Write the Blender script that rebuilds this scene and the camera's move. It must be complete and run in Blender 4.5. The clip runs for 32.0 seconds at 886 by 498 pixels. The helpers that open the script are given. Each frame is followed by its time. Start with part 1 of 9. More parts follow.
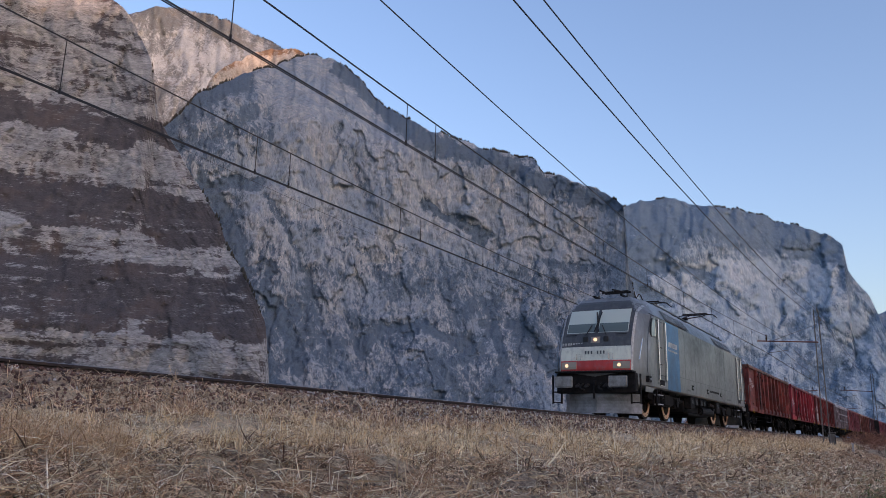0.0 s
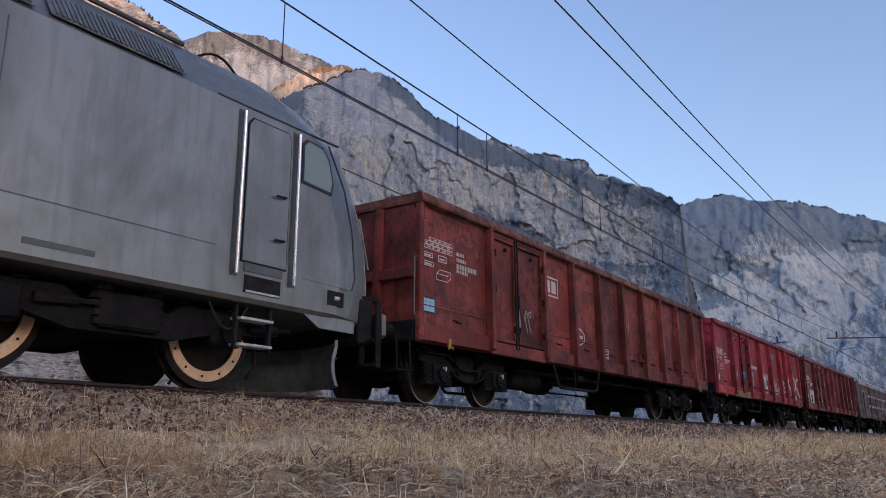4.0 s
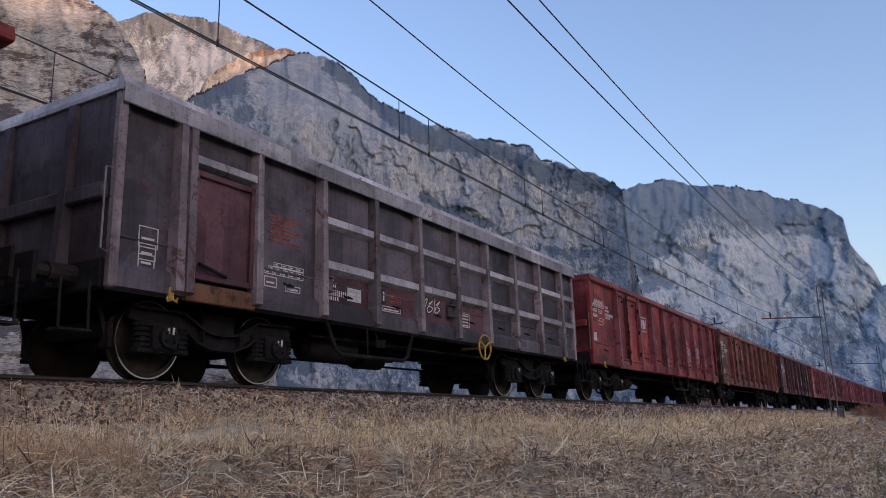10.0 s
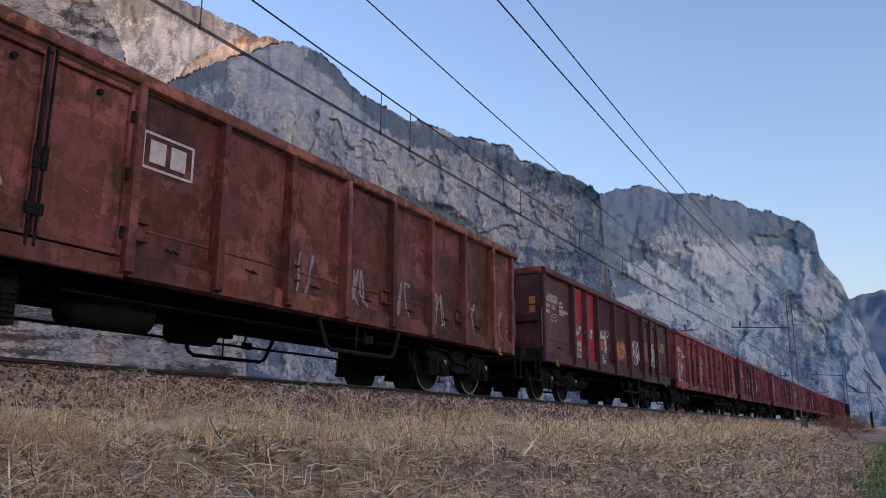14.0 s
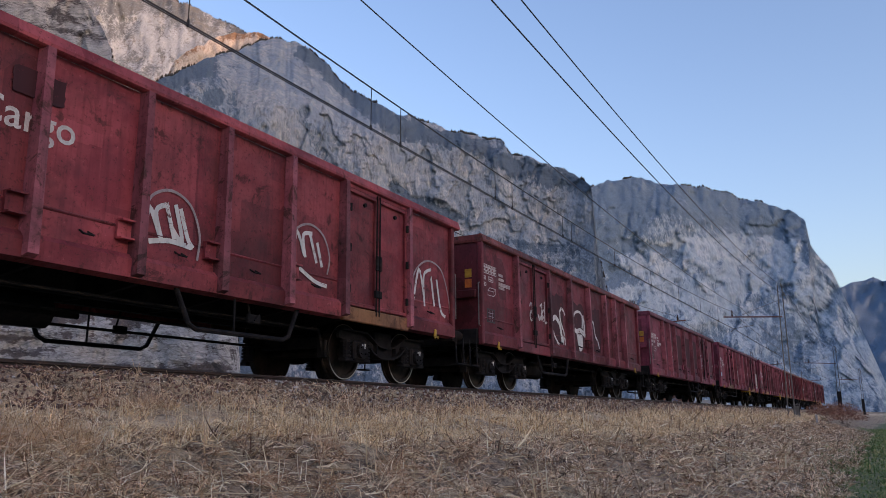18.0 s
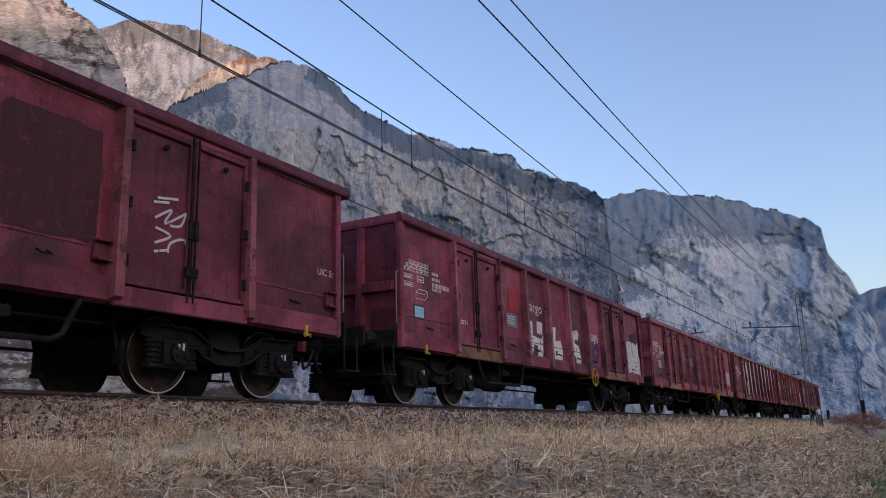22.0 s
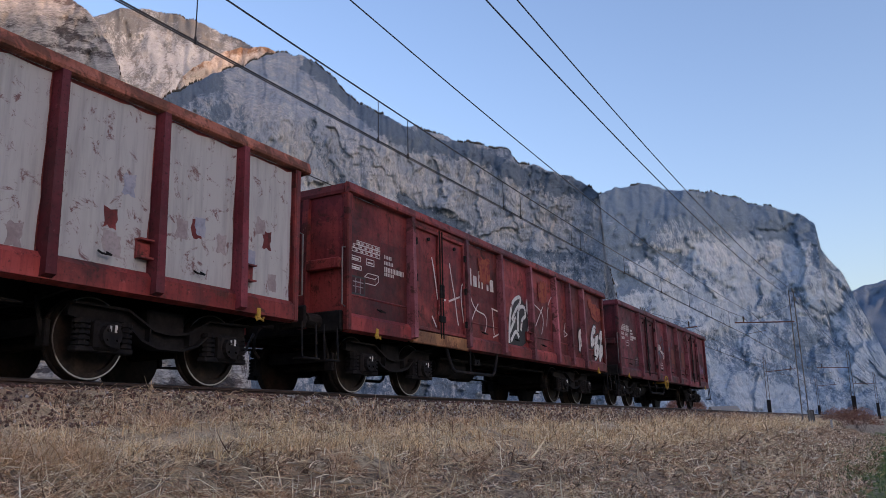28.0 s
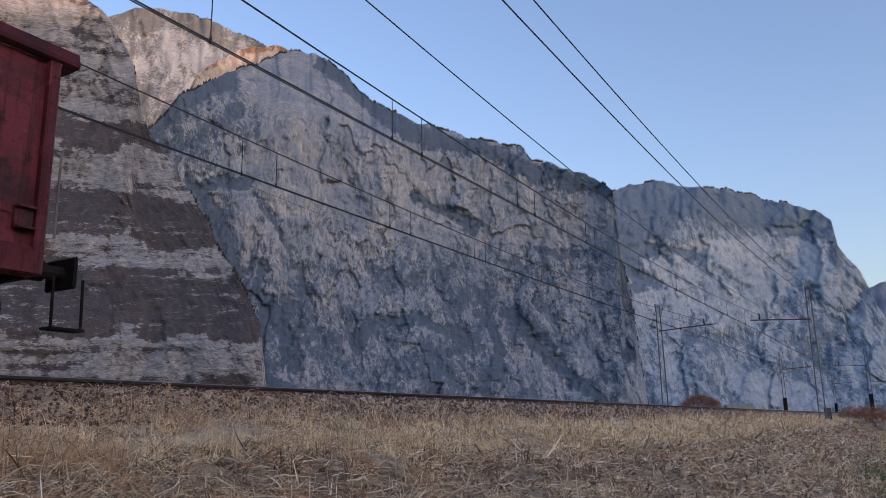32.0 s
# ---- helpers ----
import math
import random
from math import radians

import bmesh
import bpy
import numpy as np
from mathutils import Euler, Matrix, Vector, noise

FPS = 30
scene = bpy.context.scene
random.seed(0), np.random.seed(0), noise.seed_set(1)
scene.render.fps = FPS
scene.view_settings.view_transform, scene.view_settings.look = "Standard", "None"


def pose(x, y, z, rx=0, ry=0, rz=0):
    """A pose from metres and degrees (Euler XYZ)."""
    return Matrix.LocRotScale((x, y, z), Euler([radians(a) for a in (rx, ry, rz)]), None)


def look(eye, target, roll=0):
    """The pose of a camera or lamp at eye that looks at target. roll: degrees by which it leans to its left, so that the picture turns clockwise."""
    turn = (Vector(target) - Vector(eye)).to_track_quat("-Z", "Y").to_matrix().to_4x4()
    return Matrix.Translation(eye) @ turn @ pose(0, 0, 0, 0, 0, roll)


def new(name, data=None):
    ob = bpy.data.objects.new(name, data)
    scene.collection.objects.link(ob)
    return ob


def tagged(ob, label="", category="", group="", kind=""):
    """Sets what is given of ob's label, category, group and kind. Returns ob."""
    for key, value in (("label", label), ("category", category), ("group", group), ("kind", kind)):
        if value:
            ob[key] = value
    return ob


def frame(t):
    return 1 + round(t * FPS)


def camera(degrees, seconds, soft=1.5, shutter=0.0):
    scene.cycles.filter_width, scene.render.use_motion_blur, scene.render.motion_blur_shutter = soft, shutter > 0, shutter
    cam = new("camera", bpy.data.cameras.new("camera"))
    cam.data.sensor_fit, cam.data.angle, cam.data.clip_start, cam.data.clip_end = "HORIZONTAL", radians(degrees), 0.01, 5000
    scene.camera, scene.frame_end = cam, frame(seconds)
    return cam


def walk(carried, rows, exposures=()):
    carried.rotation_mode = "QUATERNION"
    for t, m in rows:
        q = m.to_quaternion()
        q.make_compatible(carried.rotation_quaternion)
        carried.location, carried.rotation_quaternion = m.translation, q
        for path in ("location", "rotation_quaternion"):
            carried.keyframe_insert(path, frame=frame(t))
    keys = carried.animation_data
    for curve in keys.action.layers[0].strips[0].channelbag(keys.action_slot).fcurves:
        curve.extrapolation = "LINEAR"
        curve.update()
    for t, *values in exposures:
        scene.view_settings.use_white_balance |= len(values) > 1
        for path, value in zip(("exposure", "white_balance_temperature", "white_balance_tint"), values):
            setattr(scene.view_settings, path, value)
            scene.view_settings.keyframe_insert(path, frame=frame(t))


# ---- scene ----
cam = camera(59.09, 32.0, soft=0.7)
PATH = (
    (0.0, -0.020, 0.025, 1.462, 103.32, -1.31, -60.13),
    (0.5, -0.026, 0.026, 1.468, 103.46, -1.22, -59.78),
    (1.0, -0.033, 0.029, 1.475, 103.50, -0.63, -58.64),
    (1.5, -0.042, 0.030, 1.478, 103.59, -0.41, -57.29),
    (2.0, -0.055, 0.028, 1.481, 103.75, -0.18, -56.55),
    (2.5, -0.070, 0.021, 1.484, 103.90, -0.12, -55.93),
    (3.0, -0.077, 0.018, 1.484, 104.09, 0.09, -55.57),
    (3.5, -0.071, 0.022, 1.482, 104.00, 0.09, -55.59),
    (4.0, -0.050, 0.033, 1.482, 103.89, 0.05, -55.69),
    (4.5, -0.031, 0.044, 1.483, 103.60, -0.02, -55.79),
    (6.5, -0.007, 0.003, 1.484, 103.21, -0.00, -58.19),
    (7.0, -0.008, -0.003, 1.485, 103.14, 0.21, -58.35),
    (7.5, -0.009, -0.011, 1.486, 103.13, 0.42, -58.66),
    (8.0, -0.007, -0.012, 1.487, 103.08, 0.64, -58.78),
    (8.5, 0.001, -0.010, 1.489, 102.77, 0.89, -58.98),
    (9.0, 0.002, -0.016, 1.490, 102.78, 1.24, -59.17),
    (9.5, -0.003, -0.025, 1.490, 102.82, 1.42, -59.32),
    (10.0, -0.008, -0.032, 1.489, 102.78, 1.36, -59.42),
    (10.5, -0.006, -0.029, 1.488, 102.71, 1.12, -59.53),
    (11.0, -0.000, -0.018, 1.489, 102.61, 0.96, -59.70),
    (11.5, 0.001, -0.013, 1.490, 102.80, 0.88, -59.82),
    (12.0, 0.011, -0.011, 1.491, 102.89, 0.85, -59.88),
    (12.5, 0.033, -0.003, 1.492, 102.93, 0.37, -60.48),
    (13.0, 0.041, 0.005, 1.494, 102.68, -1.10, -61.59),
    (13.5, 0.044, 0.010, 1.496, 102.72, -0.84, -61.62),
    (15.5, 0.039, 0.020, 1.487, 102.05, -0.22, -61.76),
    (16.0, 0.035, 0.018, 1.487, 102.22, -0.23, -61.84),
    (16.5, 0.024, 0.010, 1.488, 102.33, 0.02, -61.85),
    (17.0, 0.016, -0.001, 1.490, 102.24, 0.13, -61.90),
    (17.5, 0.019, -0.003, 1.491, 102.17, 0.23, -61.96),
    (18.0, 0.022, -0.006, 1.494, 102.10, 0.32, -62.02),
    (18.5, 0.020, -0.015, 1.498, 102.11, 0.35, -62.08),
    (19.0, 0.013, -0.026, 1.502, 102.32, 0.63, -62.12),
    (19.5, 0.006, -0.032, 1.509, 102.52, 0.97, -62.09),
    (20.0, 0.004, -0.033, 1.515, 102.66, 1.15, -62.12),
    (20.5, 0.003, -0.027, 1.521, 102.85, 1.46, -61.99),
    (21.0, -0.003, -0.025, 1.524, 103.07, 1.52, -61.18),
    (21.5, -0.011, -0.029, 1.523, 103.24, 1.64, -60.62),
    (22.0, -0.012, -0.031, 1.522, 103.41, 1.59, -60.69),
    (22.5, -0.005, -0.024, 1.520, 103.56, 1.50, -60.77),
    (23.0, 0.005, -0.018, 1.518, 103.65, 1.54, -60.83),
    (23.5, 0.011, -0.015, 1.516, 103.51, 1.58, -60.90),
    (24.0, 0.013, -0.016, 1.515, 103.37, 1.61, -60.95),
    (24.5, 0.014, -0.017, 1.514, 103.35, 1.58, -61.03),
    (25.0, 0.018, -0.013, 1.513, 103.22, 1.56, -61.12),
    (25.5, 0.017, -0.013, 1.514, 103.02, 1.62, -61.19),
    (26.0, 0.013, -0.015, 1.517, 102.98, 1.57, -61.27),
    (26.5, 0.009, -0.017, 1.519, 103.16, 1.59, -61.33),
    (28.5, 0.021, 0.017, 1.517, 102.73, 0.99, -61.10),
    (29.0, 0.016, 0.022, 1.518, 102.65, 0.90, -60.92),
    (29.5, 0.014, 0.030, 1.518, 102.66, 0.85, -60.58),
    (30.0, 0.017, 0.034, 1.521, 102.64, 0.64, -60.28),
    (30.5, 0.017, 0.034, 1.525, 102.67, 0.64, -60.08),
    (31.0, 0.011, 0.028, 1.526, 102.71, 0.92, -60.10),
    (31.5, 0.009, 0.024, 1.528, 102.73, 1.11, -60.12),
    (32.0, 0.008, 0.024, 1.528, 102.69, 1.08, -60.21),
)
walk(cam, [(t, pose(*p)) for t, *p in PATH], [(0.0, 1.66, 6050, 29.5), (3.0, 1.70, 6050, 29.5), (30.0, 1.70, 6050, 29.5), (32.0, 1.58, 6050, 29.5)])

# ---- light ----
SUN_AZ, SUN_EL = 255.0, 5.0          # degrees: counter-clockwise from +x (along the track), above the horizon
world = bpy.data.worlds.new("sky")
scene.world = world
world.use_nodes = True
wn = world.node_tree
sky = wn.nodes.new("ShaderNodeTexSky")
sky.sky_type, sky.sun_disc = "NISHITA", False
sky.sun_elevation, sky.sun_rotation = radians(SUN_EL), radians(90 - SUN_AZ)
sky.altitude, sky.air_density, sky.dust_density, sky.ozone_density = 200, 1.0, 2.5, 1.6
wn.links.new(sky.outputs[0], wn.nodes["Background"].inputs[0])
wn.nodes["Background"].inputs[1].default_value = 0.15
sun_data = bpy.data.lights.new("sun", "SUN")
sun_data.energy, sun_data.angle, sun_data.color = 1.35, radians(0.5), (1.0, 0.64, 0.38)
sun = new("sun", sun_data)
sun.matrix_world = look((0, 0, 900), (-math.cos(radians(SUN_AZ)) * 900, -math.sin(radians(SUN_AZ)) * 900, 900 - 900 * math.tan(radians(SUN_EL))))

# ---- materials ----
def mat(name, base=(0.5, 0.5, 0.5), rough=0.6, metal=0.0):
    m = bpy.data.materials.new(name)
    m.use_nodes = True
    b = m.node_tree.nodes["Principled BSDF"]
    b.inputs["Base Color"].default_value = (*base, 1)
    b.inputs["Roughness"].default_value = rough
    b.inputs["Metallic"].default_value = metal
    return m


class Net:
    """A short hand for a material's nodes."""
    def __init__(self, m):
        self.t = m.node_tree
        self.b = self.t.nodes["Principled BSDF"]

    def node(self, kind, **kw):
        n = self.t.nodes.new(kind)
        for k, v in kw.items():
            if k in n.inputs:
                n.inputs[k].default_value = v
        return n

    def link(self, a, b):
        self.t.links.new(a, b)

    def coords(self, space="Object", scale=(1, 1, 1), rot=(0, 0, 0)):
        c = self.node("ShaderNodeTexCoord")
        mp = self.node("ShaderNodeMapping")
        mp.inputs["Scale"].default_value = scale
        mp.inputs["Rotation"].default_value = rot
        self.link(c.outputs[space], mp.inputs[0])
        return mp.outputs[0]

    def world(self, scale=(1, 1, 1)):
        g = self.node("ShaderNodeNewGeometry")
        mp = self.node("ShaderNodeMapping")
        mp.inputs["Scale"].default_value = scale
        self.link(g.outputs["Position"], mp.inputs[0])
        return mp.outputs[0]

    def noise(self, vec, scale, detail=4.0, rough=0.55, distort=0.0):
        n = self.node("ShaderNodeTexNoise", Scale=scale, Detail=detail, Roughness=rough, Distortion=distort)
        self.link(vec, n.inputs["Vector"])
        return n.outputs["Fac"]

    def ramp(self, fac, stops):
        r = self.node("ShaderNodeValToRGB")
        els = r.color_ramp.elements
        while len(els) < len(stops):
            els.new(0.5)
        for e, (p, c) in zip(els, stops):
            e.position = p
            e.color = (*c, 1) if isinstance(c, tuple) else (c, c, c, 1)
        self.link(fac, r.inputs[0])
        return r.outputs[0]

    def mix(self, fac, a, b, mode="MIX"):
        x = self.node("ShaderNodeMix")
        x.data_type, x.blend_type = "RGBA", mode
        for sock, v in ((x.inputs[0], fac), (x.inputs[6], a), (x.inputs[7], b)):
            if isinstance(v, tuple):
                sock.default_value = (*v, 1)
            elif isinstance(v, (int, float)):
                sock.default_value = v
            else:
                self.link(v, sock)
        return x.outputs[2]

    def math(self, op, a, b=0.0):
        x = self.node("ShaderNodeMath")
        x.operation = op
        for sock, v in ((x.inputs[0], a), (x.inputs[1], b)):
            if isinstance(v, (int, float)):
                sock.default_value = v
            else:
                self.link(v, sock)
        return x.outputs[0]

    def color(self, c):
        self.link(c, self.b.inputs["Base Color"])

    def rough(self, c):
        self.link(c, self.b.inputs["Roughness"])

    def bump(self, h, strength=0.4, dist=0.02):
        x = self.node("ShaderNodeBump", Strength=strength, Distance=dist)
        self.link(h, x.inputs["Height"])
        self.link(x.outputs[0], self.b.inputs["Normal"])


def wagon_paint(name, base, faded, rust, amount=0.5, grime=0.5):
    """Old wagon paint: faded and repainted patches, rust blooms, dark run marks and dirt, different on every piece."""
    m = mat(name, base, 0.62)
    n = Net(m)
    info = n.node("ShaderNodeObjectInfo")

    def own(scale=(1, 1, 1)):
        v = n.node("ShaderNodeVectorMath")
        v.operation = "MULTIPLY_ADD"
        comb = n.node("ShaderNodeCombineXYZ")
        for k in range(3):
            n.link(info.outputs["Random"], comb.inputs[k])
        n.link(comb.outputs[0], v.inputs[0])
        v.inputs[1].default_value = (61.0, 23.0, 37.0)
        n.link(n.coords(scale=scale), v.inputs[2])
        return v.outputs[0]

    big = n.noise(own((0.6, 0.6, 0.9)), 1.3, 5, 0.6)
    c = n.mix(n.ramp(big, [(0.40, 0.0), (0.60, 1.0)]), tuple(0.85 * v for v in base), tuple(1.12 * v for v in faded))
    # repainted rectangles
    cell = n.node("ShaderNodeTexVoronoi", Scale=1.0, Randomness=0.9)
    cell.distance = "CHEBYCHEV"
    n.link(own((1.5, 1.5, 1.1)), cell.inputs["Vector"])
    c = n.mix(n.math("MULTIPLY", n.ramp(cell.outputs["Color"], [(0.60, 0.0), (0.64, 1.0)]), 0.45), c, tuple(0.55 * v for v in base))
    c = n.mix(n.math("MULTIPLY", n.ramp(cell.outputs["Color"], [(0.20, 1.0), (0.24, 0.0)]), 0.35), c, tuple(1.45 * v for v in faded))
    blot = n.noise(own((1.1, 1.1, 1.0)), 3.0, 8, 0.72, 0.6)
    c = n.mix(n.ramp(blot, [(0.66 - 0.22 * amount, 0.0), (0.70 - 0.18 * amount, 0.95)]), c, rust)
    run = n.noise(own((9.0, 9.0, 0.45)), 1.6, 6, 0.66)
    c = n.mix(n.math("MULTIPLY", n.ramp(run, [(0.50, 0.0), (0.68, 1.0)]), 0.85 * grime), c, tuple(0.20 * v for v in base))
    speck = n.noise(own(), 24.0, 6, 0.75)
    c = n.mix(n.math("MULTIPLY", n.ramp(speck, [(0.56, 0.0), (0.64, 1.0)]), 0.65), c, tuple(0.40 * v for v in rust))
    chalky = n.noise(own(), 13.0, 6, 0.75)
    c = n.mix(n.math("MULTIPLY", n.ramp(chalky, [(0.62, 0.0), (0.68, 1.0)]), 0.35), c, tuple(min(0.6, 1.6 * v + 0.05) for v in faded))
    dirt = n.noise(own(), 0.9, 7, 0.7, 0.4)
    c = n.mix(n.math("MULTIPLY", n.ramp(dirt, [(0.46, 0.0), (0.66, 1.0)]), min(1.0, 1.35 * grime)), c, (0.020, 0.014, 0.014))
    # every piece has aged differently
    c = n.mix(1.0, c, n.ramp(info.outputs["Random"], [(0.0, (0.78, 0.78, 0.84)), (0.5, (1.25, 1.25, 1.36)), (1.0, (1.62, 1.62, 1.76))]), "MULTIPLY")
    n.color(c)
    n.rough(n.ramp(blot, [(0.3, 0.45), (0.7, 0.8)]))
    n.b.inputs["Specular IOR Level"].default_value = 0.22
    n.bump(n.math("ADD", n.noise(own(), 2.0, 3, 0.5), n.math("MULTIPLY", blot, 0.35)), 0.55, 0.02)
    return m


def grainy(name, a, b, scale=8.0, rough=0.7, metal=0.0, bump=0.3, dist=0.01, lo=0.4, hi=0.65):
    m = mat(name, a, rough, metal)
    n = Net(m)
    if metal == 0:
        n.b.inputs["Specular IOR Level"].default_value = 0.25
    f = n.noise(n.coords(), scale, 6, 0.62, 0.2)
    g = n.noise(n.coords(), scale * 6, 4, 0.6)
    c = n.mix(n.ramp(f, [(lo, 0.0), (hi, 1.0)]), a, b)
    n.color(n.mix(n.math("MULTIPLY", n.ramp(g, [(0.45, 0.0), (0.7, 1.0)]), 0.5), c, tuple(0.5 * v for v in a)))
    n.bump(n.math("ADD", f, n.math("MULTIPLY", g, 0.4)), bump, dist)
    return m


def rock(name, light, dark, veg, scale=1.0, lie=(1.0, 0.32), streaks=0.35, zones=0.0, flecks=0.5, brown=0.7, hard=1.0):
    """Limestone cliffs: broken pale faces with cracks and grey water streaks, and winter scrub where the face holds
    soil, its tone also shading clefts.
    lie: how finely the structure is cut across and up the face (tall cells for sheer walls, flat ones for banded rock)."""
    m = mat(name, light, 0.9)
    n = Net(m)
    p = n.world()

    def cut(k, detail=6, rough=0.62, distort=0.4, stretch=1.0):
        return n.noise(n.world((k * scale * lie[0], k * scale * lie[0], k * scale * lie[1] * stretch)), 1.0, detail, rough, distort)

    def cracks(k, width, distort):
        return n.ramp(n.math("ABSOLUTE", n.math("SUBTRACT", cut(k, 5, 0.55, distort), 0.5)), [(0.0, 1.0), (width, 0.0)])

    big = n.noise(n.world((0.008 * scale, 0.008 * scale, 0.005 * scale)), 1.0, 6, 0.6, 0.5)
    tone, rubble, grit = cut(0.055, 7, 0.68), cut(0.19, 7, 0.70, 0.6), cut(0.62, 5, 0.70, 0.3, 1.6)
    streak = n.noise(n.world((0.16 * scale, 0.16 * scale, 0.010 * scale)), 1.0, 6, 0.62, 0.5)
    c = n.mix(n.ramp(big, [(0.38, 0.0), (0.62, 1.0)]), light, tuple(0.84 * v for v in light))
    c = n.mix(n.math("MULTIPLY", n.ramp(tone, [(0.40, 0.0), (0.64, 1.0)]), 0.60), c, dark)
    c = n.mix(n.math("MULTIPLY", n.ramp(streak, [(0.46, 0.0), (0.64, 1.0)]), streaks), c, tuple(0.70 * v for v in dark))
    c = n.mix(n.math("MULTIPLY", n.ramp(rubble, [(0.50, 0.0), (0.62, 1.0)]), 0.50 * hard), c, tuple(0.62 * v for v in dark))
    zone = n.noise(n.world((0.016 * scale, 0.016 * scale, 0.009 * scale)), 1.0, 7, 0.6, 0.7)
    c = n.mix(n.math("MULTIPLY", n.ramp(zone, [(0.46, 0.0), (0.55, 1.0)]), zones), c, tuple(0.78 * a + 0.22 * b for a, b in zip(dark, veg)))
    c = n.mix(n.math("MULTIPLY", n.ramp(rubble, [(0.36, 1.0), (0.43, 0.0)]), flecks), c, tuple(min(0.75, 1.18 * v) for v in light))
    c = n.mix(n.math("MULTIPLY", n.ramp(grit, [(0.52, 0.0), (0.62, 1.0)]), 0.35 * hard), c, tuple(0.55 * v for v in dark))
    c = n.mix(n.math("MULTIPLY", cracks(0.045, 0.020, 1.2), 0.70 * hard), c, tuple(0.38 * v for v in dark))
    c = n.mix(n.math("MULTIPLY", cracks(0.16, 0.035, 0.9), 0.55 * hard), c, tuple(0.45 * v for v in dark))
    at = n.node("ShaderNodeAttribute")
    at.attribute_name = "scrub"
    k = n.math("ADD", at.outputs["Fac"], n.math("MULTIPLY", n.math("SUBTRACT", cut(0.10, 7, 0.70), 0.5), 2.9))
    k = n.math("ADD", k, n.math("MULTIPLY", n.math("SUBTRACT", cut(0.42, 6, 0.72, 0.5, 1.5), 0.5), 2.8))
    k = n.math("MULTIPLY", n.ramp(k, [(0.34, 0.0), (0.64, 1.0)]), 0.92)
    clump = n.noise(p, 0.45 * scale, 7, 0.78)
    leaf = n.mix(n.ramp(clump, [(0.38, 0.0), (0.62, 1.0)]), tuple(1.35 * v for v in veg), tuple(0.38 * v for v in veg))
    tint = n.noise(p, 0.012 * scale, 5, 0.65)
    leaf = n.mix(n.ramp(tint, [(0.5, 0.0), (0.7, brown)]), leaf, (veg[0] * 1.5, veg[1] * 1.2, veg[2] * 0.95))
    n.color(n.mix(k, c, leaf))
    n.b.inputs["Specular IOR Level"].default_value = 0.15
    n.bump(n.math("SUBTRACT", n.math("ADD", n.math("MULTIPLY", tone, 0.5), n.math("MULTIPLY", rubble, 0.9)), n.math("MULTIPLY", cracks(0.045, 0.03, 1.2), 0.35)), 0.6, 3.0 / scale)
    return m


M = {}
M["rock_left"] = rock("limestone_left", (0.47, 0.465, 0.46), (0.26, 0.26, 0.27), (0.080, 0.071, 0.075), 2.0, (0.30, 1.25), 0.20)
# rock and scrub beyond the left massif are tinted blue: distance haze in the colours
M["rock_mid"] = rock("hazed_limestone_middle", (0.49, 0.495, 0.50), (0.25, 0.315, 0.40), (0.095, 0.14, 0.20), 1.8, (1.0, 0.24), 0.55, 0.70, 0.2, 0.15, 0.9)
M["rock_right"] = rock("hazed_limestone_right", (0.51, 0.58, 0.65), (0.33, 0.43, 0.54), (0.135, 0.205, 0.295), 0.9, (1.0, 0.30), 0.5, 0.65, 0.3, 0.15, 0.6)
M["rock_far"] = rock("hazed_limestone_far", (0.26, 0.37, 0.50), (0.17, 0.25, 0.36), (0.11, 0.175, 0.27), 0.6, (1.0, 0.5), 0.3, 0.5, 0.2, 0.0, 0.4)
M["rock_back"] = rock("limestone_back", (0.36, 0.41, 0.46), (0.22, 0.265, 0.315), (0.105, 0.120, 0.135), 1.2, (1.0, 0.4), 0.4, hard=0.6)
# paler and warmer than the peak behind, so the sunlit look is partly in the colour
M["rock_spur"] = rock("sunlit_limestone_spur", (0.66, 0.60, 0.53), (0.40, 0.34, 0.29), (0.20, 0.12, 0.07), 1.4, (1.0, 0.45), 0.4)
M["forest"] = grainy("dark_conifers", (0.045, 0.046, 0.042), (0.065, 0.06, 0.05), 0.3, 0.9)
m = mat("embankment_soil", (0.15, 0.10, 0.07), 0.95)
n = Net(m)
f1, f2, f3 = n.noise(n.world((0.55, 0.9, 0.9)), 1.0, 6, 0.65, 0.4), n.noise(n.world(), 5.0, 6, 0.7), n.noise(n.world(), 34.0, 5, 0.75, 0.8)
straw = n.mix(n.ramp(f1, [(0.42, 0.0), (0.62, 1.0)]), (0.64, 0.52, 0.34), (0.42, 0.30, 0.20))
# dark tone between the straw puts the shade of its gaps into the soil
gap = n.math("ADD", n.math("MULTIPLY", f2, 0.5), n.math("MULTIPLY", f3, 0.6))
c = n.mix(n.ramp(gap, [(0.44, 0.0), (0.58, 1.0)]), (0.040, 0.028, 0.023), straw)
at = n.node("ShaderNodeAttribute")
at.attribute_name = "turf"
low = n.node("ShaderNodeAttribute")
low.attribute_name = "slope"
# darker again low on the slope, for the shaded tangles, and beside the ballast
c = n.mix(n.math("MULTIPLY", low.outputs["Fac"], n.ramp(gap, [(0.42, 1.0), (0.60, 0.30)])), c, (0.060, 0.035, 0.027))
way = n.node("ShaderNodeAttribute")
way.attribute_name = "path"
c = n.mix(n.math("MULTIPLY", way.outputs["Fac"], n.ramp(f2, [(0.35, 0.2), (0.6, 0.9)])), c, (0.60, 0.49, 0.35))
turf = n.mix(n.ramp(f2, [(0.35, 0.0), (0.65, 1.0)]), (0.06, 0.095, 0.032), (0.14, 0.155, 0.065))
n.color(n.mix(at.outputs["Fac"], c, turf))
